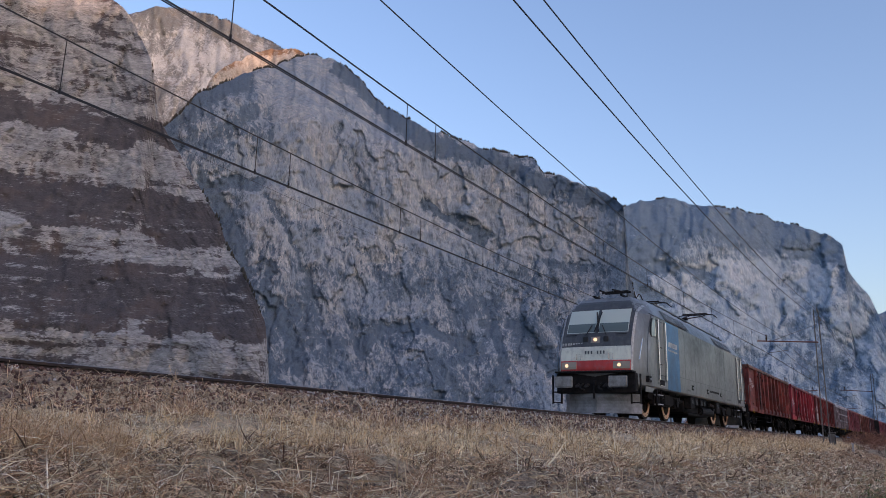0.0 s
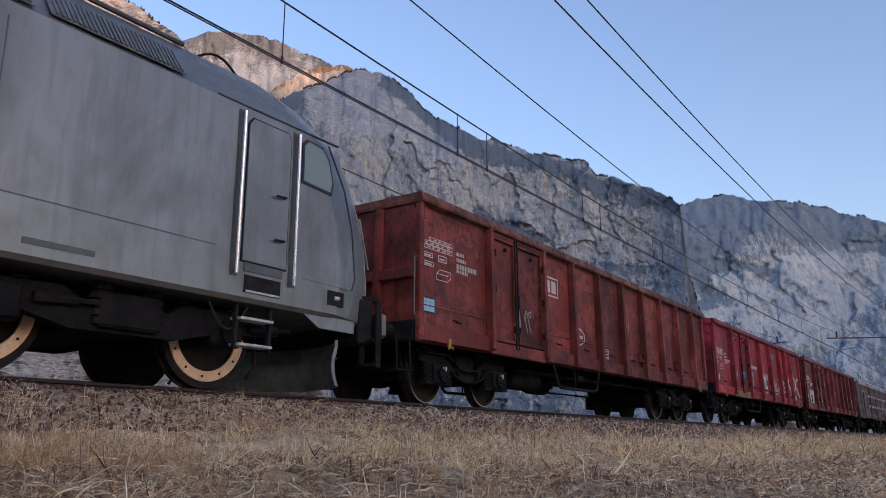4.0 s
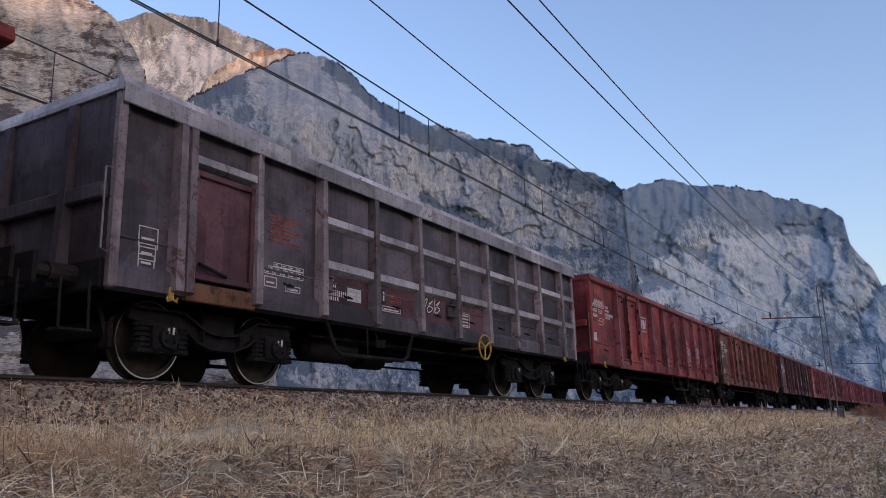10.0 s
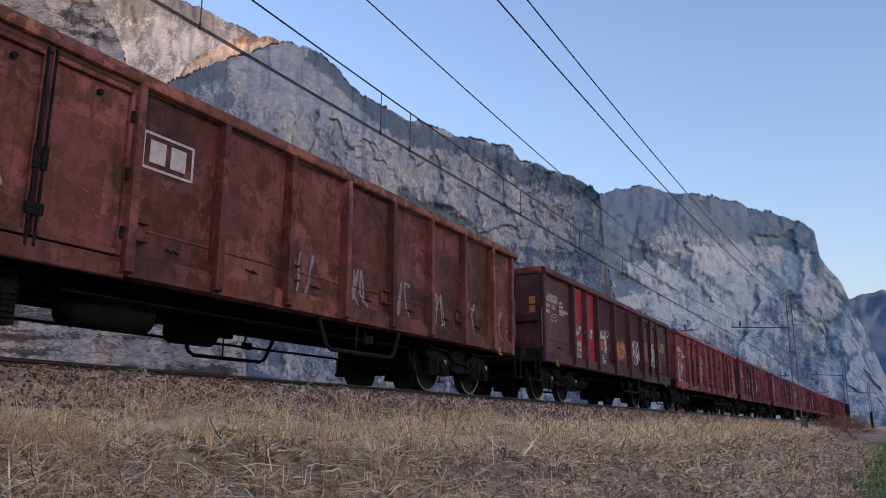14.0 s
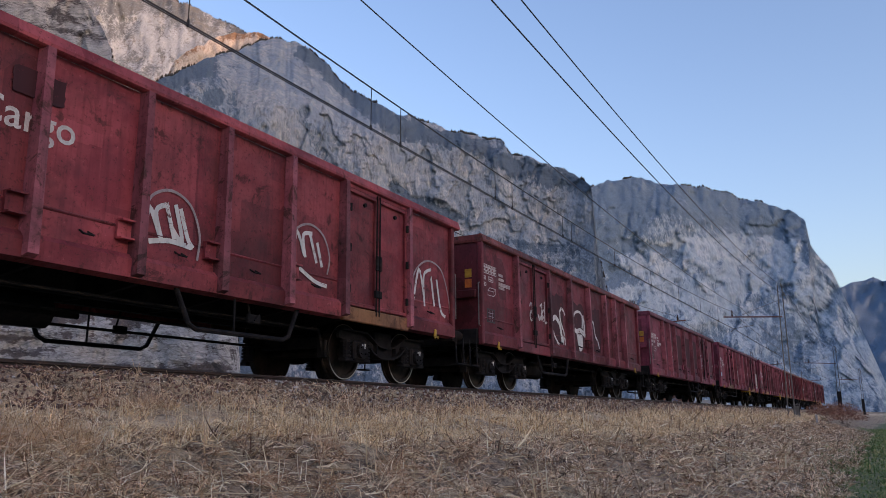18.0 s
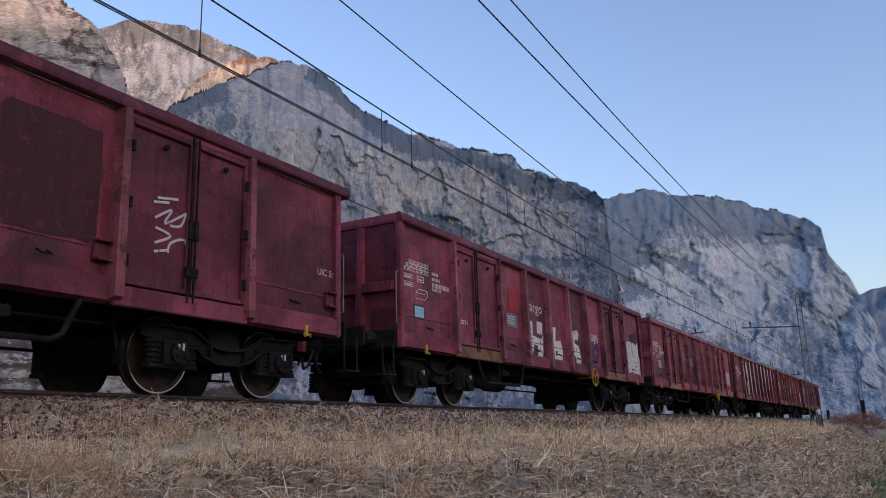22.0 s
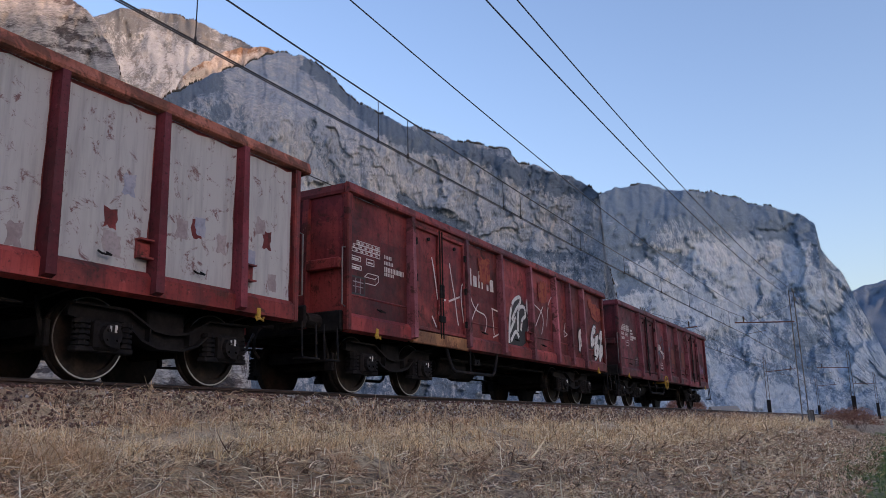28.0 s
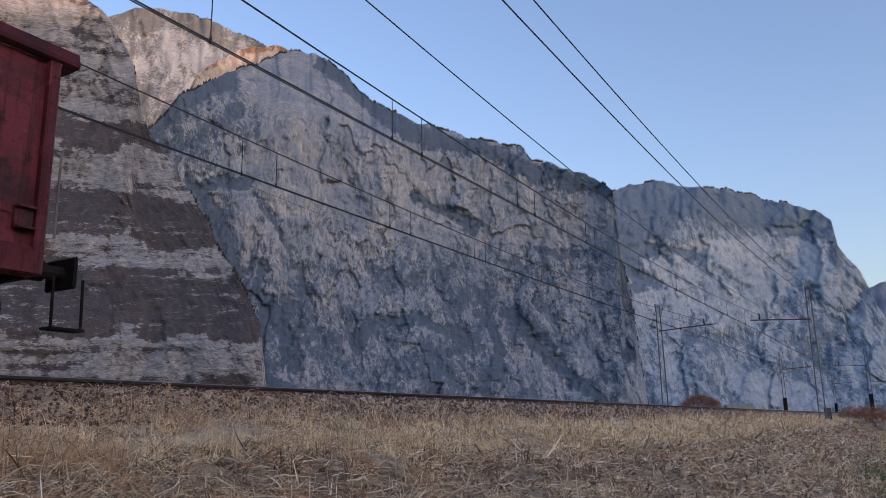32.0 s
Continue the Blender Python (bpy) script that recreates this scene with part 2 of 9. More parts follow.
n.bump(n.math("ADD", f2, n.math("MULTIPLY", f3, 0.5)), 0.9, 0.05)
M["soil"] = m
M["steel_wire"] = mat("wire_metal", (0.014, 0.014, 0.017), 0.7)
M["rail_side"] = grainy("rusty_rail", (0.034, 0.022, 0.018), (0.060, 0.036, 0.027), 6.0, 0.75, 0.2)
M["rail_top"] = mat("worn_rail_top", (0.20, 0.19, 0.19), 0.42, 1.0)
M["concrete"] = grainy("weathered_concrete", (0.30, 0.28, 0.25), (0.22, 0.20, 0.18), 4.0, 0.9)
M["mast"] = grainy("galvanised_mast", (0.19, 0.185, 0.18), (0.12, 0.105, 0.10), 3.0, 0.7, 0.2)
M["boom"] = grainy("rusty_boom", (0.20, 0.085, 0.06), (0.13, 0.06, 0.045), 5.0, 0.75, 0.3)
M["insulator"] = mat("brown_porcelain", (0.06, 0.03, 0.02), 0.25)
M["black"] = grainy("sooty_steel", (0.016, 0.0145, 0.016), (0.032, 0.028, 0.027), 5.0, 0.75, 0.15, 0.3, 0.01)
M["under"] = grainy("grimy_underframe", (0.010, 0.0097, 0.0112), (0.024, 0.022, 0.022), 4.0, 0.85, 0.0, 0.4, 0.012)
M["bogie"] = grainy("brake_dust_bogie", (0.0095, 0.0092, 0.011), (0.022, 0.020, 0.021), 6.0, 0.85, 0.0, 0.4, 0.01)
M["wheel"] = grainy("dark_wheel", (0.022, 0.018, 0.017), (0.050, 0.038, 0.030), 5.0, 0.7, 0.3)
M["tread"] = mat("bright_wheel_rim", (0.36, 0.33, 0.30), 0.34, 1.0)
M["white"] = grainy("chalk_white_paint", (0.62, 0.62, 0.60), (0.42, 0.40, 0.40), 7.0, 0.75, 0, 0.1, 0.004, 0.45, 0.75)
M["yellow"] = grainy("scuffed_yellow_paint", (0.50, 0.30, 0.035), (0.30, 0.17, 0.03), 12.0, 0.6)
M["rubber"] = mat("black_rubber", (0.015, 0.015, 0.016), 0.6)
for key in ("under", "bogie", "wheel", "black"):
    M[key].node_tree.nodes["Principled BSDF"].inputs["Specular IOR Level"].default_value = 0.12

# ---- helpers for meshes ----
def mesh_ob(name, bm, material=None, parent=None, label="", smooth=False):
    me = bpy.data.meshes.new(name)
    bm.to_mesh(me)
    bm.free()
    return data_ob(name, me, material, parent, label, smooth)


def data_ob(name, me, material=None, parent=None, label="", smooth=False):
    if material is not None and not me.materials:
        for m in material if isinstance(material, (list, tuple)) else (material,):
            me.materials.append(m)
    if smooth:
        me.shade_smooth()
    ob = new(name, me)
    if parent is not None:
        ob.parent = parent
    if label:
        ob["label"] = label
    return ob


part = mesh_ob


def box(bm, x0, y0, z0, x1, y1, z1, bevel=0.0, mi=0):
    """An axis-aligned block, optionally with bevelled edges, added to bm."""
    vs = [bm.verts.new(p) for p in ((x0, y0, z0), (x1, y0, z0), (x1, y1, z0), (x0, y1, z0), (x0, y0, z1), (x1, y0, z1), (x1, y1, z1), (x0, y1, z1))]
    fs = [bm.faces.new([vs[i] for i in q]) for q in ((3, 2, 1, 0), (4, 5, 6, 7), (0, 1, 5, 4), (1, 2, 6, 5), (2, 3, 7, 6), (3, 0, 4, 7))]
    for f in fs:
        f.material_index = mi
    if bevel > 0:
        es = {e for f in fs for e in f.edges}
        bmesh.ops.bevel(bm, geom=list(es), offset=bevel, segments=1, affect="EDGES", profile=0.5)
    return bm


def bar(bm, p, q, r, n=8, mi=0, r2=None):
    """A round rod from p to q."""
    p, q = Vector(p), Vector(q)
    d = (q - p)
    u = d.normalized().orthogonal().normalized()
    w = d.normalized().cross(u)
    ra, rb = r, r if r2 is None else r2
    a = [bm.verts.new(p + (u * math.cos(2 * math.pi * i / n) + w * math.sin(2 * math.pi * i / n)) * ra) for i in range(n)]
    b = [bm.verts.new(q + (u * math.cos(2 * math.pi * i / n) + w * math.sin(2 * math.pi * i / n)) * rb) for i in range(n)]
    fs = [bm.faces.new((a[i], a[(i + 1) % n], b[(i + 1) % n], b[i])) for i in range(n)]
    fs += [bm.faces.new(a[::-1]), bm.faces.new(b)]
    for f in fs:
        f.material_index = mi
    return bm


def pipe(bm, pts, r, n=6, mi=0):
    """One continuous tube through pts."""
    P = [Vector(q) for q in pts]
    rings = []
    for i, q in enumerate(P):
        d = (P[min(i + 1, len(P) - 1)] - P[max(i - 1, 0)]).normalized()
        up = Vector((0, 0, 1)) if abs(d.z) < 0.9 else Vector((1, 0, 0))
        u = d.cross(up).normalized()
        w = d.cross(u)
        rings.append([bm.verts.new(q + u * (r * math.cos(2 * math.pi * k / n)) + w * (r * math.sin(2 * math.pi * k / n))) for k in range(n)])
    fs = [bm.faces.new((a[k], a[(k + 1) % n], b[(k + 1) % n], b[k])) for a, b in zip(rings, rings[1:]) for k in range(n)]
    fs += [bm.faces.new(rings[0]), bm.faces.new(rings[-1])]
    bmesh.ops.recalc_face_normals(bm, faces=fs)
    for f in fs:
        f.material_index = mi
    return bm


def extrude(bm, outline, axis, a, b, mi=0):
    """A prism: outline (pairs) in the plane across axis ('x', 'y' or 'z'), from a to b."""
    def at(p, k):
        return {"x": (k, p[0], p[1]), "y": (p[0], k, p[1]), "z": (p[0], p[1], k)}[axis]
    lo = [bm.verts.new(at(p, a)) for p in outline]
    hi = [bm.verts.new(at(p, b)) for p in outline]
    n = len(outline)
    fs = [bm.faces.new((lo[i], lo[(i + 1) % n], hi[(i + 1) % n], hi[i])) for i in range(n)]
    fs += [bm.faces.new(lo[::-1]), bm.faces.new(hi)]
    for f in fs:
        f.material_index = mi
    bmesh.ops.recalc_face_normals(bm, faces=fs)
    return bm


def disc(bm, c, r, y0, y1, n=28, mi=0, hole=0.0):
    """A wheel-like ring or disc about the y axis, between y0 and y1."""
    def ring(rad, y):
        return [bm.verts.new((c[0] + rad * math.cos(2 * math.pi * i / n), y, c[1] + rad * math.sin(2 * math.pi * i / n))) for i in range(n)]
    a, b = ring(r, y0), ring(r, y1)
    fs = [bm.faces.new((a[i], a[(i + 1) % n], b[(i + 1) % n], b[i])) for i in range(n)]
    if hole > 0:
        ha, hb = ring(hole, y0), ring(hole, y1)
        for i in range(n):
            j = (i + 1) % n
            fs += [bm.faces.new((ha[j], ha[i], hb[i], hb[j])), bm.faces.new((a[j], a[i], ha[i], ha[j])), bm.faces.new((b[i], b[j], hb[j], hb[i]))]
    else:
        fs += [bm.faces.new(a[::-1]), bm.faces.new(b)]
    for f in fs:
        f.material_index = mi
    return bm


def raw_mesh(name, verts, faces):
    me = bpy.data.meshes.new(name)
    me.from_pydata(verts, [], faces)
    me.update()
    return me


def grid_mesh(name, P):
    """A sheet from an array of points (rows, columns, 3)."""
    r, c = P.shape[:2]
    i = np.arange(r * c).reshape(r, c)
    q = np.stack([i[:-1, :-1], i[:-1, 1:], i[1:, 1:], i[1:, :-1]], -1).reshape(-1, 4)
    me = bpy.data.meshes.new(name)
    me.vertices.add(r * c)
    me.vertices.foreach_set("co", P.reshape(-1).astype(np.float32))
    me.loops.add(len(q) * 4)
    me.polygons.add(len(q))
    me.loops.foreach_set("vertex_index", q.reshape(-1).astype(np.int32))
    me.polygons.foreach_set("loop_start", np.arange(0, len(q) * 4, 4, dtype=np.int32))
    me.update(calc_edges=True)
    return me


def lattice(ix, iy, iz, seed):
    h = (ix * 374761393 + iy * 668265263 + iz * 2147483647 + seed * 1274126177) & 0xFFFFFFFF
    h = ((h ^ (h >> 13)) * 1274126177) & 0xFFFFFFFF
    return ((h ^ (h >> 16)) & 0xFFFF) / 65535.0


def vnoise(x, y, z, seed=0):
    ix, iy, iz = (np.floor(v).astype(np.int64) for v in (x, y, z))
    fx, fy, fz = x - ix, y - iy, z - iz
    fx, fy, fz = (v * v * (3 - 2 * v) for v in (fx, fy, fz))
    out = 0
    for dx in (0, 1):
        for dy in (0, 1):
            for dz in (0, 1):
                w = (fx if dx else 1 - fx) * (fy if dy else 1 - fy) * (fz if dz else 1 - fz)
                out = out + w * lattice(ix + dx, iy + dy, iz + dz, seed)
    return out


def fbm(x, y, z, octaves=5, seed=0, gain=0.55):
    x, y, z = np.broadcast_arrays(np.asarray(x, float), np.asarray(y, float), np.asarray(z, float))
    s, a, t = 0, 1.0, 0
    for k in range(octaves):
        s = s + a * vnoise(x * 2 ** k + 17.3 * k, y * 2 ** k + 5.1 * k, z * 2 ** k + 9.7 * k, seed + k)
        t += a
        a *= gain
    return s / t


def smooth(a, b, x):
    t = np.clip((x - a) / (b - a), 0, 1)
    return t * t * (3 - 2 * t)


# ---- the lie of the land ----
EYE_Z = 1.5
RAIL_Z = 2.087                        # top of the rails
TRACK_Y, TRACK2_Y = 8.32, 12.45       # middle lines of the two tracks beside the camera
CURVE = 7000.0                        # the line bends gently towards the field


def bend(x):
    x = np.clip(x, 0, None)
    return np.where(x < 200, x * x / CURVE, 200 * 200 / CURVE + (x - 200) * 400 / CURVE)


def tangle(x):
    """Distance from the first track's middle at which the golden grass gives way to dark tangles."""
    return -3.25 - 0.06 * np.clip(x - 4, 0, 13)


# cross-section of the embankment: distance from the first track's middle, height
SECTION = ((-400, -1.0), (-60, -0.3), (-12, 0.0), (-7.4, 0.02), (-6.6, 0.12), (-5.6, 0.42), (-4.4, 0.90), (-3.3, 1.33), (-2.75, 1.50), (-2.2, 1.60), (-2.0, 1.68),
           (-1.55, 1.95), (-0.95, 1.95), (-0.7, 1.89), (0, 1.87), (2.06, 1.84), (4.13, 1.87), (5.6, 1.86), (6.3, 1.55), (9.5, 0.2), (14, 0.0), (60, 0.2), (400, 4.0), (1500, 10.0), (4800, 20))


def section_z(o):
    return np.interp(o, [p[0] for p in SECTION], [p[1] for p in SECTION])


def ground_z(x, y):
    o = y - TRACK_Y + bend(x)
    z = section_z(o)
    slope = smooth(-7.6, -6.2, o) * (1 - smooth(-2.6, -1.9, o))
    return z + slope * (0.22 * (fbm(x * 0.5, y * 0.5, 0 * x, 4, 3) - 0.5) + 0.16 * (fbm(x * 1.9, y * 1.9, 0 * x, 3, 9) - 0.5)) + 0.05 * (fbm(x * 0.7, y * 0.7, 0 * x, 3, 5) - 0.5) * (np.abs(o) > 7)


xs = np.concatenate([-np.geomspace(4500, 12, 40), np.arange(-11, 60, 0.25), np.arange(60, 130, 1.0), np.geomspace(130, 4800, 50)])
os_ = np.concatenate([-np.geomspace(4500, 13, 25), np.arange(-12, -1.3, 0.16), np.arange(-1.3, 7, 0.5), np.geomspace(7, 4800, 40)])
X, O = np.meshgrid(xs, os_)
Y = O + TRACK_Y - bend(X)
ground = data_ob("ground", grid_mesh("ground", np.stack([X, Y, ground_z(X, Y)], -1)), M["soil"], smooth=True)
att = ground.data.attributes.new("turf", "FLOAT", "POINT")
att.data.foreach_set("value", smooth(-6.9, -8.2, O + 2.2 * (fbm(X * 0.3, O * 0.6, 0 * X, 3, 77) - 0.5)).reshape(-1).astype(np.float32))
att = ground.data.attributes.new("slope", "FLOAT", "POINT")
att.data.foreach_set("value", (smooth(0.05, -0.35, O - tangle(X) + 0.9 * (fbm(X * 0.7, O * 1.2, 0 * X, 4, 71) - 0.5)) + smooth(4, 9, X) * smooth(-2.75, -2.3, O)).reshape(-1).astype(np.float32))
att = ground.data.attributes.new("path", "FLOAT", "POINT")
att.data.foreach_set("value", np.exp(-((O + 2.85 + 0.25 * (fbm(X * 0.25, 0 * X, 0 * X, 3, 88) - 0.5)) / 0.15) ** 2).reshape(-1).astype(np.float32))
tagged(ground, "dry brown grassy embankment soil running down to a green field", "ground", kind="structure")


# ---- mountains ----
def along(A, E, pts, w):
    """1 on a line through pts (bearing, height), fading to 0 at w degrees from it."""
    best = np.full(A.shape, 1e9)
    for (x0, y0), (x1, y1) in zip(pts, pts[1:]):
        dx, dy = x1 - x0, y1 - y0
        t = np.clip(((A - x0) * dx + (E - y0) * dy) / (dx * dx + dy * dy), 0, 1)
        best = np.minimum(best, np.hypot(A - x0 - t * dx, E - y0 - t * dy))
    return smooth(w, 0.25 * w, best)


def blocky(u, v, seed):
    """Flat-topped cells with sharp steps between them, each of its own random height."""
    iu, iv = np.floor(u).astype(np.int64), np.floor(v).astype(np.int64)
    best, out = np.full(u.shape, 1e9), np.zeros(u.shape)
    for du in (-1, 0, 1):
        for dv in (-1, 0, 1):
            cu, cv = iu + du, iv + dv
            d = (cu + lattice(cu, cv, 0 * cu, seed) - u) ** 2 + (cv + lattice(cu, cv, 0 * cu + 1, seed) - v) ** 2
            out = np.where(d < best, lattice(cu, cv, 0 * cu + 2, seed), out)
            best = np.minimum(best, d)
    return out


def mountain(name, ridge, foot, steep, material, seed, label, step=0.14, rows=170, rough=1.0, back=1.35, scrub=None, gullies=()):
    """A rock massif. ridge: (bearing, height) pairs in degrees about the bend in the valley; foot: distance of its foot at both ends of the
    bearing range; steep(bearing, height): how far the face lies back, run over rise; gullies: (line, width, scrub, depth)."""
    az0, az1 = ridge[0][0], ridge[-1][0]
    az = np.arange(az0, az1 + step * 0.5, step)
    top = np.interp(az, [p[0] for p in ridge], [p[1] for p in ridge])
    top = top + 0.5 * (fbm(az * 1.6, 0 * az, 0 * az, 4, seed + 40) - 0.5) * np.minimum(1, top / 6)
    v = np.linspace(0, 1, rows)[:, None]
    el = -0.4 + (top[None, :] + 0.4) * v
    A = np.broadcast_to(az[None, :], el.shape)
    tn = np.tan(np.radians(el))
    D = np.zeros_like(el)
    Z = np.zeros_like(el)
    D[0] = np.interp(az, (az0, az1), foot)
    Z[0] = D[0] * tn[0]
    s = steep(A, el)
    for k in range(1, rows):
        z1 = (D[k - 1] - s[k] * Z[k - 1]) * tn[k] / (1 - s[k] * tn[k])
        D[k] = np.maximum(D[k - 1] + s[k] * (z1 - Z[k - 1]), D[k - 1])
        Z[k] = D[k] * tn[k]
    # even the columns out, so that the face has no drapery folds
    n = int(1.5 / step)
    for _ in range(3):
        pad = np.concatenate([np.repeat(D[:, :1], n, 1), D, np.repeat(D[:, -1:], n, 1)], 1)
        cum = np.cumsum(np.concatenate([np.zeros((rows, 1)), pad], 1), 1)
        D = (cum[:, 2 * n + 1:] - cum[:, :-2 * n - 1]) / (2 * n + 1)
    jog = lambda k, sd, oc=4: fbm(A * k, el * k, 0 * A + 1, oc, seed + sd) - 0.5
    wa, we = A + 1.8 * jog(0.5, 20) + 0.5 * jog(2.2, 22), el + 1.8 * jog(0.5, 21) + 0.5 * jog(2.2, 23)

    def ridged(k, kz, lean, sd, octaves=4):
        return 1 - np.abs(2 * fbm((wa + lean * we) * k, we * kz, 0 * A, octaves, seed + sd) - 1)

    big = ridged(0.15, 0.05, 0.30, 2, 3)
    rib = ridged(0.42, 0.11, -0.25, 3)
    flake = ridged(1.1, 0.30, 0.12, 6)
    led = fbm(A * 0.35, el * 1.8, 0 * A, 4, seed + 4)
    fine = fbm(A * 2.6, el * 2.0, 0 * A, 4, seed + 5, 0.6)
    f = 1 + rough * (0.055 * (big - 0.7) + 0.014 * (rib - 0.7) + 0.004 * (flake - 0.7) - 0.006 * (led - 0.5) - 0.010 * (fine - 0.5))
    # gully scrub stands for bushes and also for the painted shade of clefts
    mask = np.zeros_like(el)
    for line, w, k, cut in gullies:
        g = along(A + 1.5 * jog(0.8, 30) + 0.7 * jog(3.0, 31), el + 1.5 * jog(0.8, 32) + 0.7 * jog(3.0, 33), line, w)
        mask = np.maximum(mask, g * k) if k > 0 else mask
        f = f + 1.5 * cut * g
    f = f + rough * (0.010 * (blocky(wa * 0.55, we * 0.22, seed + 50) - 0.5) + 0.005 * (blocky(wa * 1.5, we * 0.7, seed + 51) - 0.5))
    edge = np.minimum(1, np.minimum(A - az0, az1 - A) / 1.0 + 0.2)
    f = 1 + (f - 1) * edge
    D = D * f
    Z = D * tn
    # the far side, falling away behind the crest
    for g, h in ((1.02, 1.015), (1.08, 1.02), (1.2, 0.95), (back, 0.6), (back * 1.25, 0.0)):
        D = np.vstack([D, D[rows - 1] * g])
        Z = np.vstack([Z, Z[rows - 1] * h])
    Ar = np.radians(np.vstack([A] + [A[-1:]] * 5))
    P = np.stack([D * np.cos(Ar), D * np.sin(Ar), Z + EYE_Z], -1)
    ob = data_ob(name, grid_mesh(name, P[:, ::-1]), material)
    n1 = fbm(A * 0.5, el * 0.65, 0 * A, 4, seed + 8) - 0.5
    n2 = 0.5 * fbm(wa * 2.6, we * 1.5, 0 * A, 5, seed + 9, 0.65) + 0.5 * fbm(wa * 1.5, we * 2.4, 0 * A, 5, seed + 10, 0.65) - 0.5
    # crevices take some scrub tone too, which paints their shade
    crack = smooth(0.90, 0.99, flake) * 0.25 + smooth(0.93, 0.99, rib) * 0.45
    k = scrub(A, el, top[None, :] - el, n1, n2) if scrub else 0.5 + 1.5 * n1 + n2
    k = np.clip(k + crack, -0.9, 1)
    k = np.clip(np.where(mask > 0.02, np.maximum(k, -0.6 + 1.8 * mask), k), -0.9, 1.15)
    for line, w, q, cut in gullies:
        if q < 0:
            k = k + 0.6 * q * along(A + 1.5 * jog(0.8, 30), el + jog(0.8, 32), line, w)
    k = np.vstack([k] + [k[-1:] * 0 + 1] * 5)[:, ::-1]
    att = ob.data.attributes.new("scrub", "FLOAT", "POINT")
    att.data.foreach_set("value", k.reshape(-1).astype(np.float32))
    tagged(ob, label, "mountain", kind="structure")
    return P[rows - 1]


def bands(edges, lying):
    """Alternating cliff and slope: edges in degrees of height, lying[i] between edges."""
    def steep(a, e):
        out = np.full(e.shape, float(lying[0]))
        for k, h in enumerate(edges):
            out = out + (lying[k + 1] - lying[k]) * smooth(h - 0.3, h + 0.3, e)
        return np.clip(out, 0.03, 1.5)
    return steep


LEFT = ((42.2, 1.0), (42.4, 3.9), (42.9, 7.5), (44.3, 10.2), (45.9, 12.5), (46.8, 14.4), (48.4, 16.7), (50.3, 19.2), (51.7, 21.3), (52.5, 24.6), (53.7, 26.4), (55.0, 27.8), (57.6, 28.8), (63.0, 30.5), (75, 33), (95, 30), (125, 22))
BACK = ((34, 22), (38.7, 25.2), (42.3, 26.4), (45.4, 27.6), (48.5, 28.4), (51.7, 28.4), (54.2, 27.5), (56, 26.5), (60, 24))
DOME = ((15.3, 1.0), (15.7, 5.0), (15.9, 8.5), (16.5, 12.1), (16.7, 16.4), (17.3, 17.0), (18.5, 17.6), (21.0, 18.6), (22.7, 18.9), (23.3, 19.8), (26.6, 20.6), (29.7, 21.4), (31.5, 22.0), (34.1, 22.9), (35.7, 23.8), (36.9, 25.3), (38.8, 26.4), (40.8, 26.7), (42.3, 26.2), (43.9, 25.5), (46.0, 24.8), (47.7, 23.8), (49.3, 22.8), (50.8, 20.8), (53, 18))
RIGHT = ((-1.5, 1.0), (-0.5, 4.5), (0.6, 7.6), (1.1, 9.1), (2.2, 11.0), (2.4, 12.7), (3.4, 13.5), (4.7, 14.2), (6.5, 14.7), (7.3, 15.2), (10.5, 16.0), (12.0, 16.2), (13.6, 16.8), (15.6, 16.6), (17.1, 16.2), (20, 15.5))
SPUR = ((39.6, 24.5), (41, 26.5), (42.5, 26.9), (44, 26.7), (45.5, 26.2), (47, 25.3), (48.2, 24.2), (49, 22.5), (50, 19))
FAR = ((-14, 5.0), (-8, 7.0), (-2.1, 8.4), (-1.2, 8.5), (0.8, 8.1), (2.2, 7.5), (5, 6.0))

